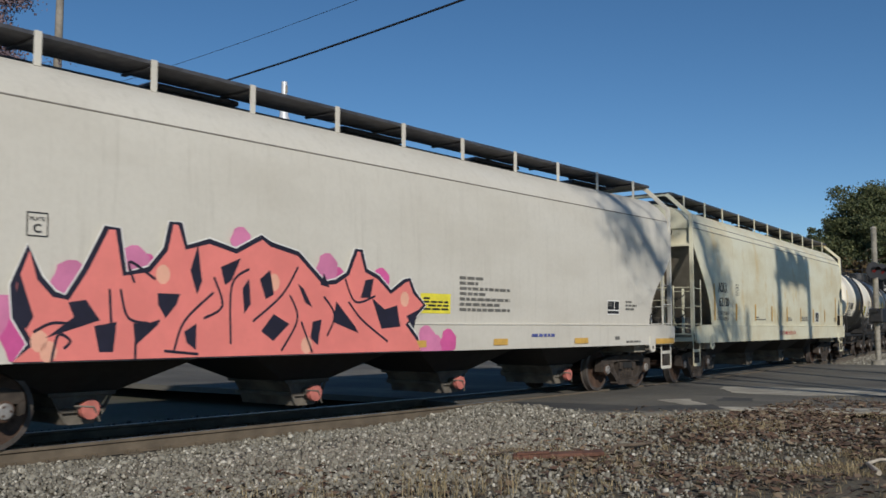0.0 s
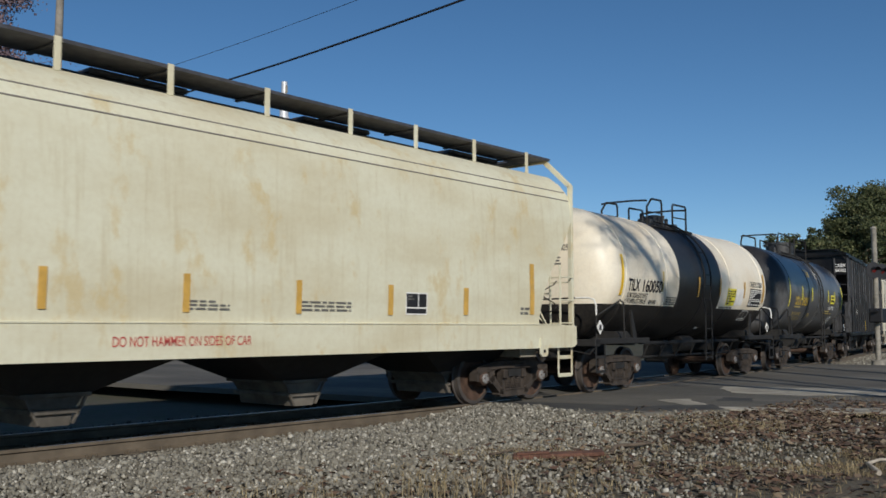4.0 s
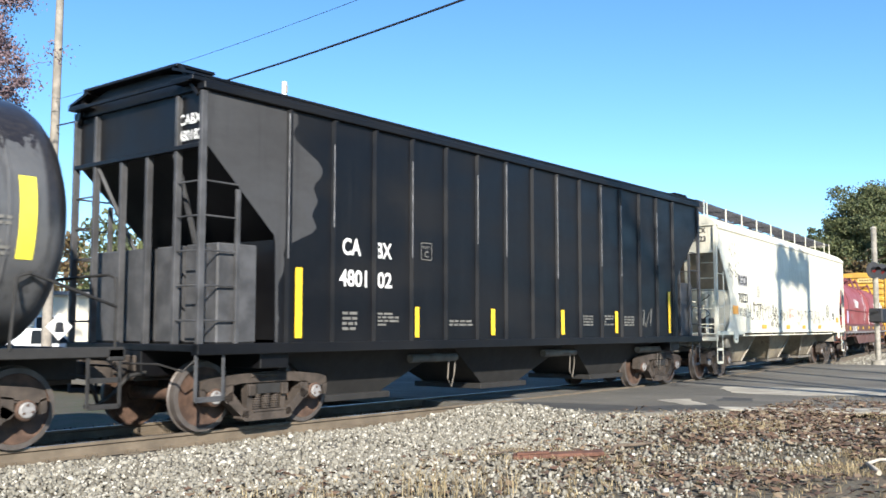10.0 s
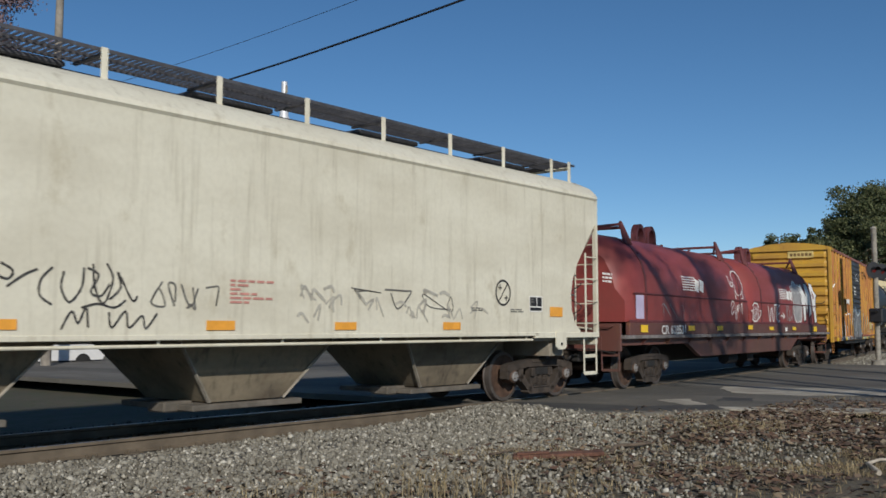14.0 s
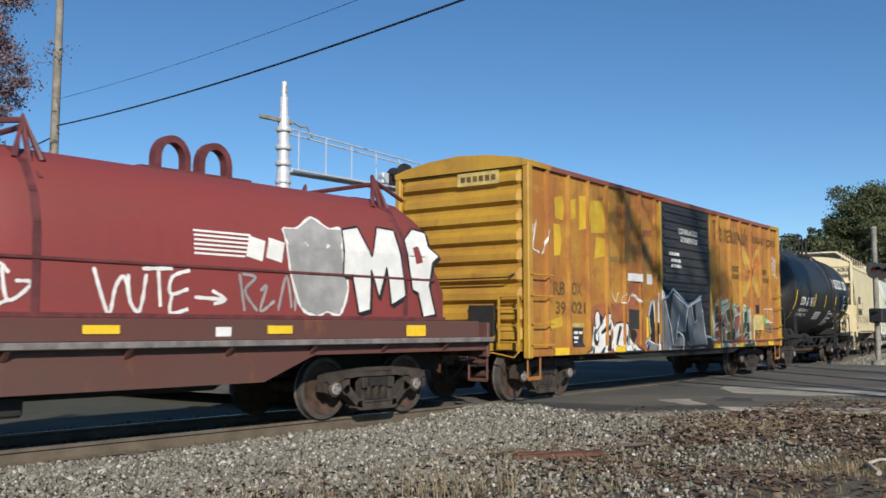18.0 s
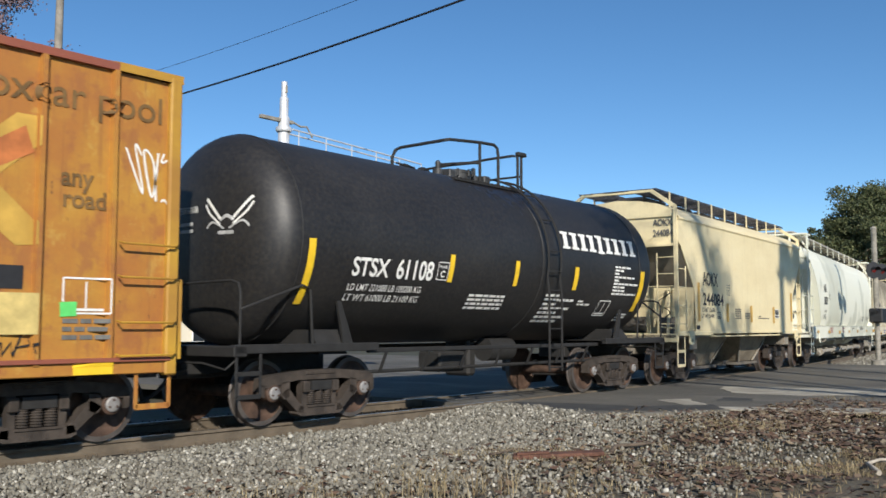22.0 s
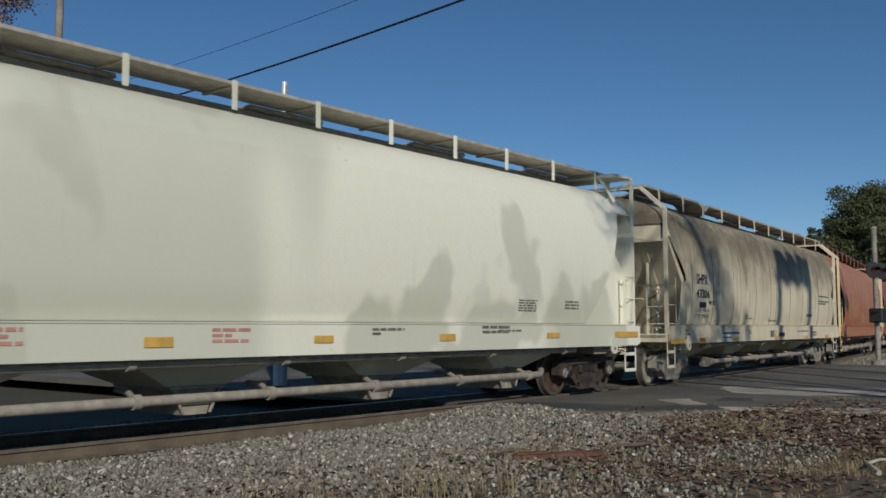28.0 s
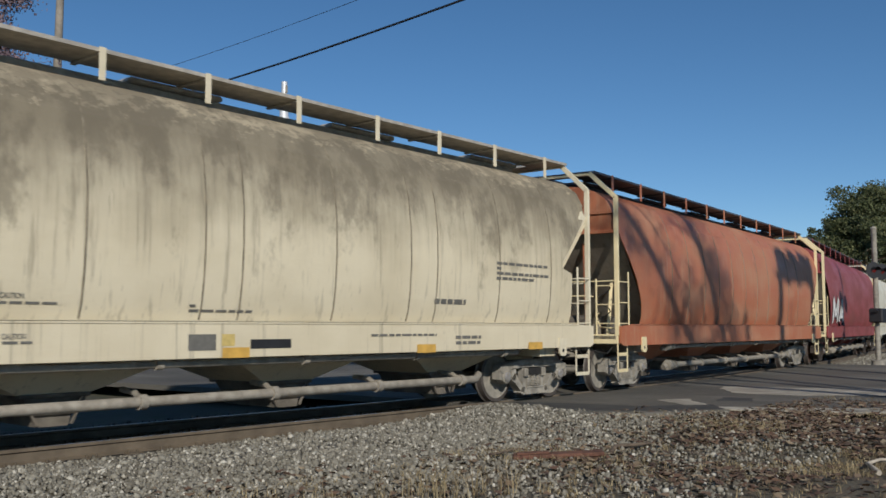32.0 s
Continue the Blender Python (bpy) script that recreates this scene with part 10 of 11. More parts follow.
def scatter_stones(name, spots, lo, hi, label, mat=None):
    n = len(spots)
    base = ICO[None] * (1 + rng.uniform(-0.38, 0.38, (n, 12, 1)))
    base = base * rng.uniform(0.55, 1.0, (n, 1, 3))
    q = rng.normal(size=(n, 4))
    q /= np.linalg.norm(q, axis=1, keepdims=True)
    w, x, y, z = q.T
    rot = np.stack([1 - 2 * (y * y + z * z), 2 * (x * y - z * w), 2 * (x * z + y * w), 2 * (x * y + z * w), 1 - 2 * (x * x + z * z), 2 * (y * z - x * w), 2 * (x * z - y * w), 2 * (y * z + x * w), 1 - 2 * (x * x + y * y)], -1).reshape(n, 3, 3)
    size = rng.uniform(lo, hi, (n, 1, 1)) * (1 + 0.7 * (rng.random((n, 1, 1)) > 0.93))
    v = np.einsum("nij,nkj->nki", rot, base) * size * 0.5 + np.array(spots)[:, None, :] + np.array((0, 0, 0.25)) * size
    tris = (ICO_F[None] + 12 * np.arange(n)[:, None, None]).reshape(-1, 3)
    bulk(name, v.reshape(-1, 3), tris, mat or M_STONE, label, "gravel")


def in_view(x, y):
    """A wedge of ground before the camera, wider than what it sees."""
    a = math.degrees(math.atan2(x, y + 11.334))
    return 20 < a < 82 and x * x + (y + 11.3) ** 2 > 30


spots = []
while len(spots) < 30000:
    x, y = rng.uniform(2.0, 15.2), rng.uniform(-7.6, -0.90)
    if not in_view(x, y):
        continue
    thick = ease(-5.6, -3.6, y + 0.5 * noise.noise((x * 0.6, y * 0.6, 1))) * (1 - 0.95 * ease(12.9, 14.0, x + 0.5 * noise.noise((x, y, 5))))
    if rng.random() < 0.30 + 0.70 * thick and not (x > 13.9 and y > -4):
        spots.append((x, y, ground_z(x, y) if y < -2.0 else max(ground_z(x, y), -0.205)))
scatter_stones("ballast_stones", spots, 0.028, 0.062, "pale grey crushed-stone ballast beside the rails")
# stones between the rails take the shade-dark colour
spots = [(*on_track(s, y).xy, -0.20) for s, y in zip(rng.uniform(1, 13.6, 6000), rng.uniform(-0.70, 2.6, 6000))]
scatter_stones("ballast_stones", spots, 0.03, 0.06, "crushed-stone ballast between the rails, coloured dark for the shade under the train", M_STONEDARK)
spots = [(*on_track(s, y).xy, -0.205) for s, y in zip(rng.uniform(37.6, 60, 7000), rng.uniform(-3.0, 2.0, 7000))]
scatter_stones("ballast_stones", spots, 0.05, 0.09, "pale grey crushed-stone ballast beyond the crossing")

verts, tris = [], []
while len(verts) < 4 * 7000:
    x, y = rng.uniform(4, 19), rng.uniform(-11, -3.2)
    belt = ease(8.6, 10.5, x) * (1 - ease(-5.6, -4.4, y)) * (0.12 + 0.88 * ease(-9.6, -7.4, y)) * ease(-0.35, 0.25, noise.noise((x * 0.5, y * 0.5, 11)))
    if not in_view(x, y) or rng.random() > 0.10 + 0.9 * belt or x > 15.2 and y > -4.8:
        continue
    s, a, z = rng.uniform(0.03, 0.075), rng.uniform(0, 6.28), ground_z(x, y) + rng.uniform(0.005, 0.05)
    c, d, o = math.cos(a) * s, math.sin(a) * s, len(verts)
    verts += [(x - c, y - d, z + rng.uniform(-0.015, 0.03)), (x - d * 0.6, y + c * 0.6, z), (x + c, y + d, z + rng.uniform(-0.015, 0.04)), (x + d * 0.6, y - c * 0.6, z + rng.uniform(0, 0.03))]
    tris += [(o, o + 1, o + 2), (o, o + 2, o + 3)]
bulk("fallen_leaves", verts, tris, M_LEAF, "brown fallen leaves scattered on the verge", "leaf litter")


def blades(name, places, mat, label):
    verts, tris = [], []
    for x, y, z, h, n in places:
        for _ in range(n):
            a, lean, w = rng.uniform(0, 6.28), rng.uniform(0.1, 0.9) * h, rng.uniform(0.0025, 0.006)
            bx, by = x + rng.normal(0, 0.05), y + rng.normal(0, 0.05)
            o = len(verts)
            px, py = -math.sin(a) * w, math.cos(a) * w
            for t in (0, 0.5, 1.0):
                cx, cy, cz = bx + math.cos(a) * lean * t * t, by + math.sin(a) * lean * t * t, z + h * t * (1 - 0.25 * t)
                k = 1 - 0.75 * t
                verts += [(cx - px * k, cy - py * k, cz), (cx + px * k, cy + py * k, cz)]
            for i in (0, 2):
                tris += [(o + i, o + i + 1, o + i + 3), (o + i, o + i + 3, o + i + 2)]
    bulk(name, verts, tris, mat, label, "grass")


places = []
while len(places) < 2600:
    x, y = rng.uniform(4, 20), rng.uniform(-11, -3.6)
    if in_view(x, y) and rng.random() < 0.08 + ease(0.0, 0.5, noise.noise((x * 0.45 + 7, y * 0.45, 2))) and not (x > 15.2 and y > -4.9):
        places.append((x, y, ground_z(x, y), rng.uniform(0.03, 0.12), 7))
blades("dry_grass", places, M_STRAW, "short dry grass and stubble on the verge")
blades("weed_stalks", [(6.6 + rng.uniform(-0.5, 0.9), -5.5 + rng.uniform(-0.5, 0.4), -0.22, rng.uniform(0.25, 0.5), 5) for _ in range(26)], M_STRAW, "tall dry weed stalks at the edge of the gravel")


M_BARK = plain("grey_brown_bark", (0.12, 0.09, 0.065), 0.95, 0, 0.4, 9)
M_PALEWOOD = plain("bleached_stick_wood", (0.42, 0.37, 0.30), 0.9, 0, 0.2, 9)
M_RUSTPLATE = plain("rusted_plate_steel", (0.13, 0.06, 0.04), 0.9, 0.1, 0.4, 12)


def stick(name, pts, r, mat, label):
    m = Mesh()
    ln = [tuple(Vector(p)) for p in pts]
    n = len(ln)
    m.tube(ln, [r * (1 - 0.6 * i / (n - 1)) for i in range(n)], 7)
    tagged(new(name, m.data(name, [mat], 60)), label, "stick")


stick("stick", [(10.9, -8.3, -0.20), (11.2, -8.1, -0.15), (11.5, -8.15, -0.13), (11.9, -8.5, -0.17)], 0.03, M_PALEWOOD, "bleached broken stick lying on dry leaves")
stick("stick", [(10.4, -5.3, -0.19), (10.7, -5.2, -0.14), (11.0, -5.4, -0.13), (11.35, -5.35, -0.15)], 0.035, M_BARK, "dark curved twig on the gravel's edge")
stick("stick", [(9.2, -4.3, -0.18), (9.5, -4.35, -0.16), (9.8, -4.3, -0.16)], 0.02, M_BARK, "thin dark twig on the ballast")
pl = Mesh()
pl.box(-0.55, 0.55, -0.10, 0.10, 0, 0.05, 0.012)
pl.box(-0.5, -0.1, -0.06, 0.06, 0.05, 0.075, 0.01)
ob = new("rusty_plate", pl.data("rusty_plate", [M_RUSTPLATE], 30))
ob.matrix_basis = pose(9.75, -4.95, -0.20, 3, -3, -52)
tagged(ob, "rusted flat steel bar lying on the ballast", "scrap metal")


# ---- trees ----
M_FOLIAGE = island_mat("green_foliage", ((0, (0.026, 0.038, 0.014)), (0.4, (0.052, 0.070, 0.024)), (0.8, (0.095, 0.112, 0.040)), (1, (0.16, 0.155, 0.065))), 0.7, 6, 0.1)
M_AUTUMN = island_mat("brown_autumn_foliage", ((0, (0.05, 0.03, 0.012)), (0.5, (0.12, 0.07, 0.025)), (1, (0.17, 0.13, 0.04))), 0.8, 6)
M_TWIG = plain("purple_brown_twigs", (0.175, 0.125, 0.14), 0.9, 0, 0.3, 9)


def tree(name, label, base, height, spread, crown_from, leaves, mat, seed, lean=(0, 0), leaf=0.16, clumps=60, limbs=16, bark=None, group=""):
    """A tapered trunk with branching limbs and a ragged crown of small leaves in clumps."""
    rnd = np.random.default_rng(seed)
    t = thing(name, label, "tree", group, at=Matrix.Translation(base))
    tr = Mesh()
    r0 = max(0.10, height * 0.018)
    trunk = [Vector((lean[0] * k / 6 + rnd.normal(0, 0.06), lean[1] * k / 6 + rnd.normal(0, 0.06), height * 0.82 * k / 6)) for k in range(7)]
    trunk[0] = Vector((0, 0, -0.3))
    tr.tube(trunk, [r0 * (1.25 - 1.05 * k / 6) for k in range(7)], 10)
    tips = []
    for i in range(limbs):
        f = crown_from + (0.97 - crown_from) * i / limbs
        k = min(5, int(f * 6 / 0.82 * 0.82))
        p = trunk[k].lerp(trunk[k + 1], f * 6 - k) if k < 6 else trunk[6]
        a = i * 2.4 + rnd.uniform(-0.4, 0.4)
        ln = spread * (1.22 - 0.85 * f) * rnd.uniform(0.5, 1.3)
        q = p + Vector((math.cos(a) * ln * 0.5, math.sin(a) * ln * 0.5, ln * rnd.uniform(0.15, 0.4)))
        e = p + Vector((math.cos(a + 0.2) * ln, math.sin(a + 0.2) * ln, ln * rnd.uniform(0.3, 0.8)))
        rr = r0 * 0.42 * (1.1 - f)+ 0.015
        tr.tube([p, q, e], [rr, rr * 0.6, rr * 0.25], 6)
        tips += [q, e]
        for _ in range(4):
            b = q.lerp(e, rnd.uniform(0, 1))
            w = b + Vector(rnd.normal(0, 1, 3)) * ln * 0.28 + Vector((0, 0, ln * 0.15))
            tr.tube([b, b.lerp(w, 0.5) + Vector(rnd.normal(0, 0.05, 3)), w], [rr * 0.35, rr * 0.22, 0.006], 4)
            tips.append(w)
    part("trunk", tr, bark or M_BARK, t, "", 60)
    if leaves:
        vs, fs = [], []
        per = leaves // clumps
        for c in range(clumps):
            o = tips[rnd.integers(len(tips))] + Vector(rnd.normal(0, 0.25, 3)) * spread * 0.24
            rad = spread * rnd.uniform(0.05, 0.15)
            pts = np.array(o) + np.clip(rnd.normal(0, 1, (per, 3)), -1.6, 1.6) * rad * np.array((1, 1, 0.7))
            for p in pts:
                u, v = rnd.normal(0, 1, 3), rnd.normal(0, 1, 3)
                u /= np.linalg.norm(u)
                v /= np.linalg.norm(v)
                s, k = leaf * rnd.uniform(0.6, 1.3), len(vs)
                vs += [p - u * s * 0.5, p + v * s * 0.5, p + u * s * 0.5, p - v * s * 0.45]
                fs.append((k, k + 1, k + 2, k + 3))
        m = Mesh()
        m.v, m.f, m.k = [tuple(p) for p in vs], fs, [0] * len(fs)
        part("crown", m, mat, t, "", 0)
    return t


G0 = -0.4
tree("tree", "tall dark green oak beyond the track", (117.9, 21.9, G0), 21.0, 6.3, 0.2, 60000, M_FOLIAGE, 1, leaf=0.26, clumps=330, limbs=34, group="trees beyond the crossing")
tree("tree", "tall dark green oak beyond the track", (125.5, 18.6, G0), 19.8, 6.0, 0.2, 42000, M_FOLIAGE, 2, leaf=0.28, clumps=260, limbs=32, group="trees beyond the crossing")
tree("tree", "green tree beyond the track", (113, 26.5, G0), 12, 4.0, 0.2, 8000, M_FOLIAGE, 3, leaf=0.45, clumps=90, limbs=20, group="trees beyond the crossing")
tree("tree", "smaller green tree beyond the track", (100.5, 26, G0), 14.0, 3.0, 0.3, 12000, M_FOLIAGE, 4, leaf=0.24, clumps=100, limbs=20, group="trees beyond the crossing")
tree("tree", "dense green tree beyond the track", (115.2, 24.1, G0), 17.0, 4.6, 0.12, 26000, M_FOLIAGE, 14, leaf=0.27, clumps=170, limbs=26, group="trees beyond the crossing")
tree("tree", "dense green tree beyond the track", (112.9, 25.8, G0), 14.4, 4.4, 0.1, 20000, M_FOLIAGE, 15, leaf=0.28, clumps=140, limbs=24, group="trees beyond the crossing")
tree("tree", "brown and green tree beside the crossing", (112, 22.6, G0), 10.5, 4.2, 0.1, 12000, M_AUTUMN, 16, leaf=0.26, clumps=120, limbs=22, group="trees beyond the crossing")
tree("tree", "low green tree beyond the track", (106, 24.8, G0), 9.5, 4.5, 0.15, 7000, M_FOLIAGE, 5, leaf=0.45, clumps=80, limbs=18, group="trees beyond the crossing")
tree("tree", "brown autumn tree behind the crossing", (92, 36, G0), 10.2, 5.0, 0.15, 5000, M_AUTUMN, 6, leaf=0.4, clumps=70, limbs=18, group="trees beyond the crossing")
tree("tree", "brown autumn tree behind the crossing", (86, 42, G0), 9.6, 4.5, 0.15, 5000, M_AUTUMN, 7, leaf=0.4, clumps=70, limbs=18, group="trees beyond the crossing")
tree("tree", "bare purple-brown tree behind the track", (13.8, 21.85, G0), 16.5, 2.3, 0.60, 44000, M_TWIG, 8, leaf=0.10, clumps=420, limbs=48, bark=M_TWIG)
tree("tree", "brown autumn tree behind the pale building", (27.5, 46.0, G0), 10.5, 3.6, 0.15, 9000, M_AUTUMN, 12, leaf=0.25, clumps=110, limbs=22, group="trees behind the building")
tree("tree", "green tree behind the pale building", (20, 62, G0), 13, 5, 0.2, 6000, M_FOLIAGE, 9, leaf=0.4, clumps=80, limbs=18, group="trees behind the building")
tree("tree", "green and brown tree behind the pale building", (30, 60, G0), 11, 5, 0.2, 6000, M_AUTUMN, 10, leaf=0.4, clumps=80, limbs=18, group="trees behind the building")
tree("tree", "green tree behind the pale building", (42, 58, G0), 12, 5, 0.2, 6000, M_FOLIAGE, 11, leaf=0.4, clumps=80, limbs=18, group="trees behind the building")
# trees on the near side of the track, behind the camera's right shoulder; their shade falls on the cars
M_SHADELEAF = M_AUTUMN


def leaning_tree(base, stems, seed, leaves, spread):
    rnd = np.random.default_rng(seed)
    t = thing("tree", "half-bare leaning roadside tree near the crossing", "tree", "roadside trees", at=Matrix.Translation(base))
    b = Vector(base)
    tr = Mesh()
    tips = []
    for st, r in stems:
        pts = [Vector(p) - b for p in st]
        fine = []
        for p, q in zip(pts, pts[1:]):
            fine += [p.lerp(q, k / 4) + Vector(rnd.normal(0, 0.03, 3)) for k in range(4)]
        fine.append(pts[-1])
        n = len(fine)
        tr.tube(fine, [r * (1 - 0.7 * i / n) for i in range(n)], 8)
        for i in range(n // 2, n):
            for _ in range(3):
                d = Vector(rnd.normal(0, 1, 3))
                d.z = abs(d.z) * 0.6
                ln = spread * rnd.uniform(0.4, 1.0)
                e = fine[i] + d.normalized() * ln
                mid = fine[i].lerp(e, 0.5) + Vector(rnd.normal(0, 0.12, 3))
                tr.tube([fine[i], mid, e], [r * 0.28, r * 0.18, 0.012], 5)
                for _ in range(3):
                    w = mid.lerp(e, rnd.uniform(0, 1)) + Vector(rnd.normal(0, 0.5, 3))
                    tr.tube([mid, w], [r * 0.12, 0.006], 4)
                    tips.append(w)
                tips.append(e)
    part("trunk", tr, M_BARK, t, "", 60)
    vs, fs = [], []
    for _ in range(leaves):
        o = np.array(tips[rnd.integers(len(tips))]) + rnd.normal(0, 0.28, 3)
        u, v = rnd.normal(0, 1, 3), rnd.normal(0, 1, 3)
        u, v = u / np.linalg.norm(u) * 0.07, v / np.linalg.norm(v) * 0.06
        k = len(vs)
        vs += [o - u, o + v, o + u, o - v]
        fs.append((k, k + 1, k + 2, k + 3))
    m = Mesh()
    m.v, m.f, m.k = [tuple(p) for p in vs], fs, [0] * len(fs)
    part("crown", m, M_SHADELEAF, t, "", 0)


leaning_tree((17.2, -12.3, G0), [([(17.2, -12.3, -0.5), (15.2, -12.3, 4.4), (12.9, -12.3, 8.1), (9.6, -12.3, 11.0), (7.6, -12.0, 13.5)], 0.24), ([(16.9, -12.3, 0.8), (16.3, -12.4, 4.6), (15.2, -12.3, 8.1), (13.2, -12.4, 11.1), (11.4, -12.6, 14.5)], 0.22)], 21, 5200, 1.9)
# unseen two-pole stand with transformers on the near side, added to shade the cars
M_TRANSFORMER = plain("grey_transformer_paint", (0.30, 0.31, 0.31), 0.5, 0.1, 0.1)


def shade_pole_stand():
    t = thing("utility_pole", "unseen two-pole stand with three grey transformers, added to cast shade on the cars", "utility pole", at=pose(19.4, -13.1, 0))
    wood = plain("creosoted_pole_wood", (0.10, 0.075, 0.055), 0.9, 0, 0.3, 3)
    for x, y in ((0, 0), (3.9, 0.4)):
        part("shaft", Mesh().tube([(x, y, -0.6), (x, y, 6), (x, y, 12.1)], [0.22, 0.20, 0.17], 14), wood, t)
    b = Mesh()
    b.bar((-0.25, 0.2, 11.05), (4.15, 0.62, 11.05), 0.25, 0.14)
    part("platform_beam", b, wood, t)
    for f in (0.17, 0.5, 0.83):
        c = Mesh().lathe([(0.1, 11.18), (0.46, 11.2), (0.48, 11.3), (0.48, 11.95), (0.4, 12.02), (0.05, 12.06)], (3.9 * f, 0.4 * f + 0.05, 0), 20, "z")
        part("transformer", c, M_TRANSFORMER, t)


shade_pole_stand()


# ---- signals, poles, wires ----
M_SILVER = plain("aluminium_paint", (0.62, 0.63, 0.64), 0.45, 0.3, 0.1)
M_SIGNALBLACK = plain("signal_black", (0.015, 0.015, 0.017), 0.55, 0, 0.2)
M_LENS, _n, _l, _b = material("dark_red_signal_lens", 0.15)
_b.inputs["Base Color"].default_value = (0.10, 0.01, 0.01, 1)
M_POLE = plain("weathered_pole_wood", (0.24, 0.215, 0.18), 0.9, 0, 0.25, 3)
M_CABLE = plain("black_cable", (0.012, 0.012, 0.014), 0.6)


def signal_head(parent, at, way, r=0.30):
    """A round backboard with a hooded lamp; way is the horizontal direction it faces."""
    d = Vector(way).normalized()
    m = Matrix.Translation(at) @ d.to_track_quat("Z", "Y").to_matrix().to_4x4()
    b = Mesh()
    b.lathe([(0.02, -0.03), (r, -0.02), (r, 0.0), (0.12, 0.01)], (0, 0, 0), 24, "z")
    b.lathe([(0.02, -0.22), (0.10, -0.2), (0.13, -0.05), (0.13, 0.02)], (0, 0, 0), 16, "z")
    hood = []
    for k in range(13):
        a = math.pi * (k / 12) + math.pi * 0.0
        hood.append((0.13 * math.cos(a), 0.13 * math.sin(a)))
    b.rings([[Vector((x, y, 0.0)) for x, y in hood], [Vector((x, y, 0.26)) for x, y in hood]], caps=False, closed=False)
    b.v = [tuple(m @ Vector(p)) for p in b.v]
    h = part("signal_head", b, M_SIGNALBLACK, parent)
    le = Mesh().lathe([(0.115, 0.015), (0.06, 0.03), (0.01, 0.034)], (0, 0, 0), 16, "z")
    le.v = [tuple(m @ Vector(p)) for p in le.v]
    part("lens", le, M_LENS, h)


sig = thing("cantilever_signal", "silver cantilever crossing signal with black hooded lamps", "railway signal", at=pose(15.05, 6.5, 0))
mast = Mesh()
mast.lathe([(0.17, -0.2), (0.17, 5.2), (0.14, 5.25), (0.14, 6.55), (0.11, 6.6), (0.11, 7.05), (0.075, 7.08), (0.075, 7.46), (0.02, 7.48)], (0, 0, 0), 18, "z")
for z in (4.9, 5.35, 5.75, 6.2):
    mast.lathe([(0.19, z), (0.20, z + 0.02), (0.20, z + 0.09), (0.19, z + 0.11)], (0, 0, 0), 18, "z")
mast.box(-0.35, 0.35, -0.35, 0.35, -0.2, -0.05, 0.02)
part("mast", mast, M_SILVER, sig)
ins = Mesh()
ins.box(-0.035, 0.035, -0.09, -0.075, 7.18, 7.36, 0.005)
ins.box(-0.75, 0.28, -0.05, 0.05, 6.43, 6.52, 0.01)
ins.tube([(0.25, 0, 6.5), (0.55, 0, 6.42), (0.75, 0, 6.45), (0.95, 0, 6.2)], 0.025, 6)
part("cross_arm", ins, M_TRUCKGREY, sig)
arm = Mesh()
for y in (-0.22, 0.22):
    arm.tube([(0.1, y, 5.25), (5.1, y, 5.22)], 0.035, 8)
    arm.tube([(0.1, y, 6.25), (4.9, y, 6.02)], 0.022, 8)
for k in range(6):
    x = 0.3 + k * 0.92
    arm.tube([(x, -0.22, 5.25), (x, -0.22, 6.22 - 0.045 * k)], 0.016, 6)
    arm.bar((x, -0.22, 5.24), (x, 0.22, 5.24), 0.03)
    if k < 5:
        arm.bar((x, -0.22, 5.24), (x + 0.92, 0.22, 5.24), 0.02)
arm.box(0.1, 5.1, -0.2, 0.2, 5.19, 5.21, 0.004)
part("arm", arm, M_SILVER, sig)
for x in (4.25, 5.0):
    br = Mesh()
    br.tube([(x, -0.1, 5.22), (x, -0.1, 5.55)], 0.03, 8)
    part("lamp_bracket", br, M_SILVER, sig)
    signal_head(sig, (x - 0.16, -0.35, 5.62), (-0.25, -1, 0))
    signal_head(sig, (x + 0.16, 0.35, 5.62), (0.25, 1, 0))
bx = Mesh()
bx.box(3.35, 3.6, -0.2, 0.0, 5.3, 5.6, 0.02)
part("junction_box", bx, M_SILVER, sig)

gate = thing("gate_signal", "grey crossing signal mast with black hooded lamps", "railway signal", at=pose(38.6, -0.72, 0))
gm = Mesh()
gm.lathe([(0.10, -0.3), (0.10, 5.15), (0.12, 5.2), (0.06, 5.28)], (0, 0, 0), 14, "z")
gm.lathe([(0.42, -0.3), (0.42, -0.12), (0.26, -0.08), (0.24, 0.1), (0.12, 0.14)], (0, 0, 0), 18, "z")
part("mast", gm, M_TRUCKGREY, gate)
gb = Mesh()
gb.tube([(-0.6, 0.1, 3.55), (0.6, -0.1, 3.55)], 0.04, 8)
gb.box(-0.35, 0.3, -0.3, 0.2, 1.55, 2.1, 0.05)
gb.tube([(-0.5, -0.1, 2.0), (0.9, -0.2, 2.05)], 0.06, 8)
loose("gate_mechanism", gb, M_SIGNALBLACK, gate)
for dx in (-0.55, 0.55):
    signal_head(gate, (dx, -0.1, 3.55), (-0.6, -0.8, 0), 0.32)

pole = thing("utility_pole", "tall weathered wooden utility pole", "utility pole", at=pose(17.3, 22.43, 0))
pm = Mesh()
pm.tube([(0, 0, -0.5), (0.02, 0, 6), (0.06, 0, 12), (0.10, 0, 18)], [0.19, 0.17, 0.15, 0.12], 14)
part("shaft", pm, M_POLE, pole)
pc = Mesh()
pc.box(-1.2, 1.2, -0.06, 0.06, 16.9, 17.05, 0.01)
pc.tube([(0.05, -0.2, 8.7), (0.05, 0.2, 8.7)], 0.03, 8)
part("cross_arm", pc, M_POLE, pole)


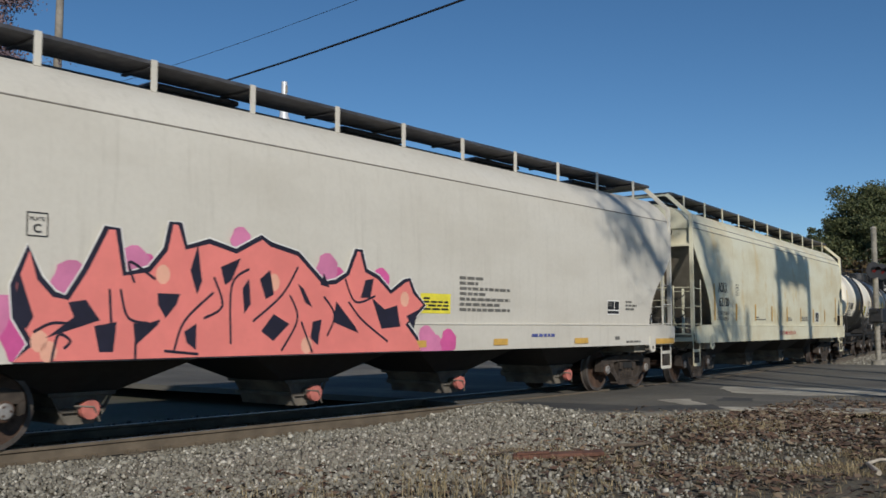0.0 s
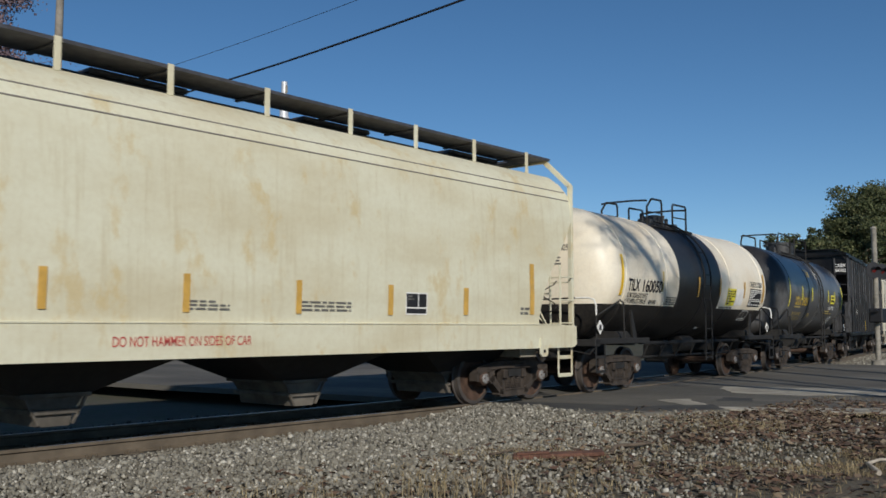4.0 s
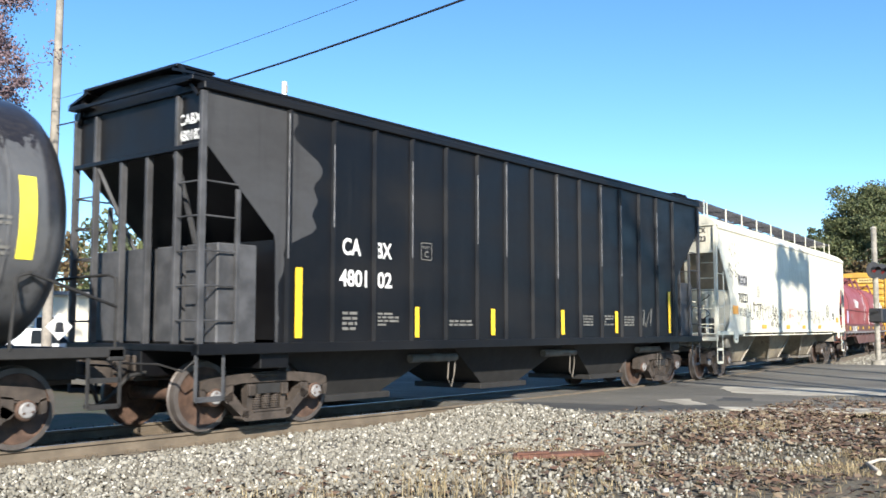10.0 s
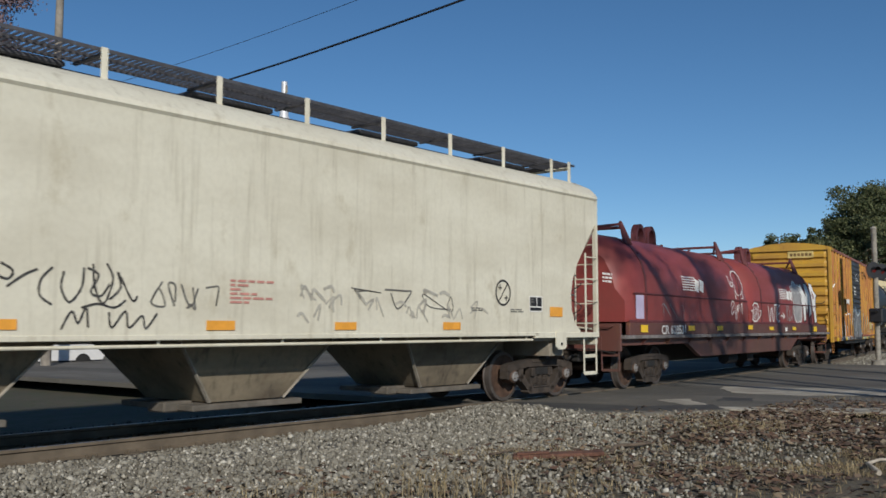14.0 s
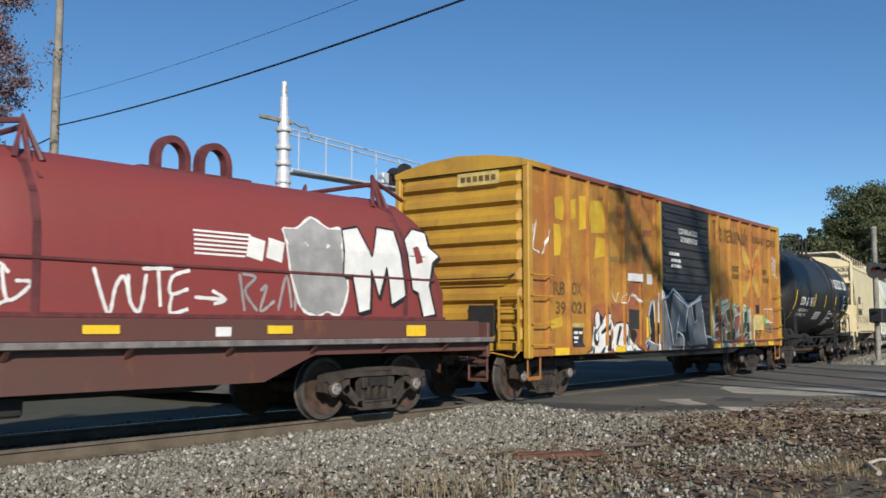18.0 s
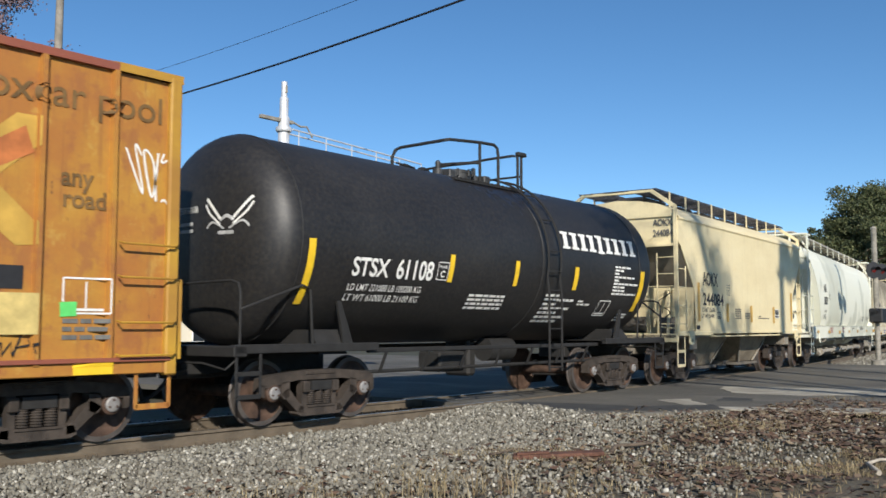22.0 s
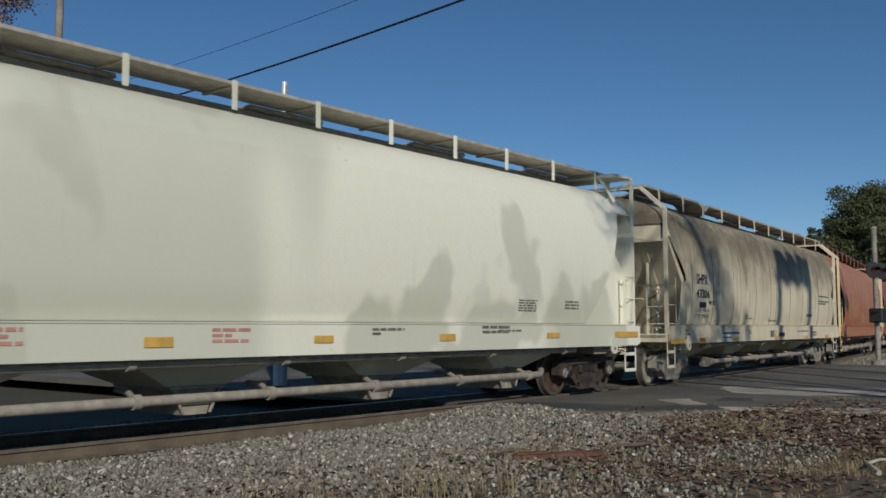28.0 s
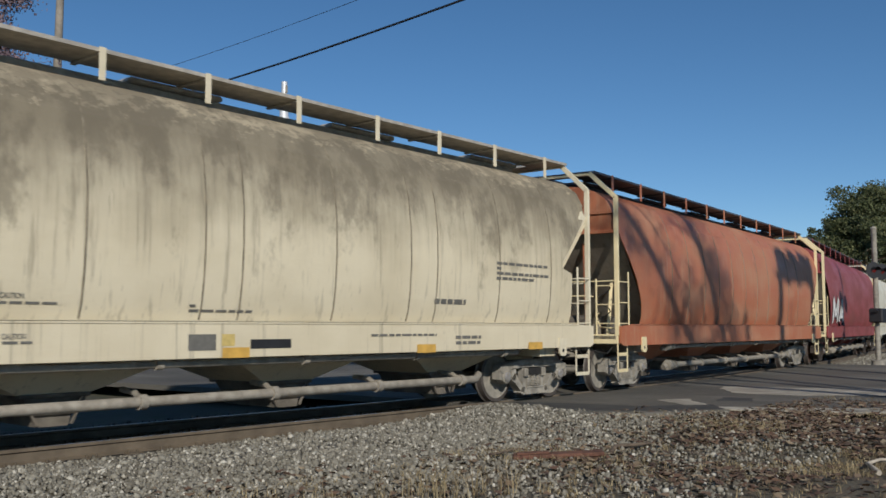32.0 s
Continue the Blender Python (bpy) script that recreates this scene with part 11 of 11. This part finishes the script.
def wire(name, p, q, sag, r, label):
    m = Mesh()
    p, q = Vector(p), Vector(q)
    m.tube([p.lerp(q, k / 24) - Vector((0, 0, sag * 4 * (k / 24) * (1 - k / 24))) for k in range(25)], r, 6)
    tagged(new(name, m.data(name, [M_CABLE], 60)), label, "cable")


wire("overhead_cable", (17.3, 22.2, 8.93), (12.95, -17.0, 8.88), 0.72, 0.026, "black overhead cable slung across the track")
wire("overhead_cable", (17.5, 22.4, 8.68), (20.5, 62.0, 9.0), 0.8, 0.028, "black overhead cable along the road")
wire("overhead_cable", (17.3, 22.43, 9.95), (13.2, -17.2, 9.75), 0.7, 0.007, "thin overhead wire across the track")
far_pole = thing("utility_pole", "wooden utility pole beside the near road", "utility pole", at=pose(12.95, -17.2, 0))
fp = Mesh()
fp.tube([(0, 0, -0.5), (0, 0, 12.5)], [0.19, 0.13], 14)
part("shaft", fp, M_POLE, far_pole)
end_pole = thing("utility_pole", "distant wooden utility pole by the road", "utility pole", at=pose(20.5, 62.0, 0))
part("shaft", Mesh().tube([(0, 0, -0.5), (0, 0, 12.0)], [0.19, 0.13], 14), M_POLE, end_pole)


# ---- pale building and parked pickup behind the track ----
M_SIDING = paint("cream_siding", (0.66, 0.60, 0.47), (0.45, 0.40, 0.30), 0.25, 0.2, rough=0.7)
M_SHINGLE = plain("grey_roofing", (0.20, 0.195, 0.19), 0.9, 0, 0.3, 4)
M_GLASSDARK, _n, _l, _b = material("dark_window_glass", 0.08)
_b.inputs["Base Color"].default_value = (0.02, 0.025, 0.03, 1)
M_TRIM = plain("white_trim", (0.72, 0.71, 0.68), 0.6, 0, 0.06)
M_CARWHITE = plain("white_car_paint", (0.72, 0.72, 0.70), 0.25, 0, 0.04)
M_TYRE = plain("black_rubber", (0.02, 0.02, 0.02), 0.85, 0, 0.2)

house = thing("building", "low cream-sided building with a flat grey roof", "building", at=pose(24.0, 31.5, -0.4, 0, 0, -8))
w = Mesh()
w.box(-7.5, 8.5, -0.1, 0.1, 0, 3.3, 0.01)
w.box(-7.5, -7.3, 0.1, 8, 0, 3.3, 0.01)
w.box(8.3, 8.5, 0.1, 8, 0, 3.3, 0.01)
w.box(-7.3, 8.3, 7.8, 8, 0, 3.3, 0.01)
part("wall", w, M_SIDING, house)
r = Mesh()
r.box(-7.8, 8.8, -0.4, 8.3, 3.3, 3.5, 0.02)
part("roof", r, M_SHINGLE, house)
for x in (-5.5, -2.0, 3.2, 6.0):
    f = Mesh()
    for a, b, c, d in ((-0.55, 0.55, 0.95, 1.05), (-0.55, 0.55, 2.25, 2.35), (-0.55, -0.47, 1.05, 2.25), (0.47, 0.55, 1.05, 2.25)):
        f.box(x + a, x + b, -0.16, -0.09, c, d, 0.006)
    wf = part("window", f, M_TRIM, house)
    part("pane", Mesh().box(x - 0.46, x + 0.46, -0.125, -0.11, 1.06, 2.24, 0.002), M_GLASSDARK, wf)
d = Mesh().box(0.3, 1.25, -0.15, -0.11, 0.02, 2.1, 0.01)
part("door", d, M_TRIM, house)

pick = thing("pickup_truck", "white pickup truck parked by the pale building", "pickup truck", at=pose(18.6, 26.0, -0.42, 0, 0, 5))
b = Mesh()
b.prism([(-2.6, 0.45), (2.6, 0.45), (2.65, 0.7), (2.55, 1.05), (1.2, 1.12), (0.55, 1.75), (-0.75, 1.75), (-0.9, 1.12), (-2.6, 1.1)], -0.92, 0.92)
part("body", b, M_CARWHITE, pick, "", 25)
for s in (-1, 1):
    y0, y1 = sorted((s * 0.921, s * 0.93))
    part("side_window", Mesh().prism([(-0.7, 1.15), (1.0, 1.15), (0.5, 1.67), (-0.65, 1.67)], y0, y1), M_GLASSDARK, pick)
    for x in (-1.6, 1.65):
        ty = Mesh().lathe([(0.2, s * 0.70), (0.36, s * 0.72), (0.36, s * 0.94), (0.2, s * 0.95)], (x, 0, 0.36), 20, "y")
        tw = part("wheel", ty, M_TYRE, pick)
        part("rim", Mesh().lathe([(0.2, s * 0.90), (0.05, s * 0.93)], (x, 0, 0.36), 14, "y"), M_SILVER, tw)

# far woods that close the view
vs, fs = [], []
rw = np.random.default_rng(31)
for i in range(150):
    a = radians(-30 + 190 * i / 150)
    d = rw.uniform(150, 210)
    cx, cy, h = d * math.sin(a), d * math.cos(a) - 11, rw.uniform(7, 12)
    for p in rw.normal(0, 1, (110, 3)) * np.array((4.5, 4.5, h * 0.28)) + np.array((cx, cy, h * 0.45)):
        u, v = rw.normal(0, 1, 3), rw.normal(0, 1, 3)
        u, v = u / np.linalg.norm(u) * 0.9, v / np.linalg.norm(v) * 0.9
        k = len(vs)
        vs += [p - u, p + v, p + u, p - v]
        fs += [(k, k + 1, k + 2), (k, k + 2, k + 3)]
bulk("far_woods", vs, fs, M_FOLIAGE, "distant dark green woods along the horizon", "woods")


# ---- what moves ----
def motions():
    times = [0.5 * k for k in range(65)]
    for car, s, bogie in TRAIN:
        rows = []
        for t in times:
            x = s - gone(t)
            a, b = on_track(x - bogie), on_track(x + bogie)
            d = b - a
            rows.append((t, Matrix.Translation((a + b) / 2) @ Matrix.Rotation(math.atan2(d.y, d.x), 4, "Z")))
        walk(car, rows)
    spin = [0.1 * k for k in range(321)]
    for w, x in SPINNING:
        walk(w, [(t, pose(x, 0, WR, 0, -math.degrees(gone(t) / WR), 0)) for t in spin])


motions()
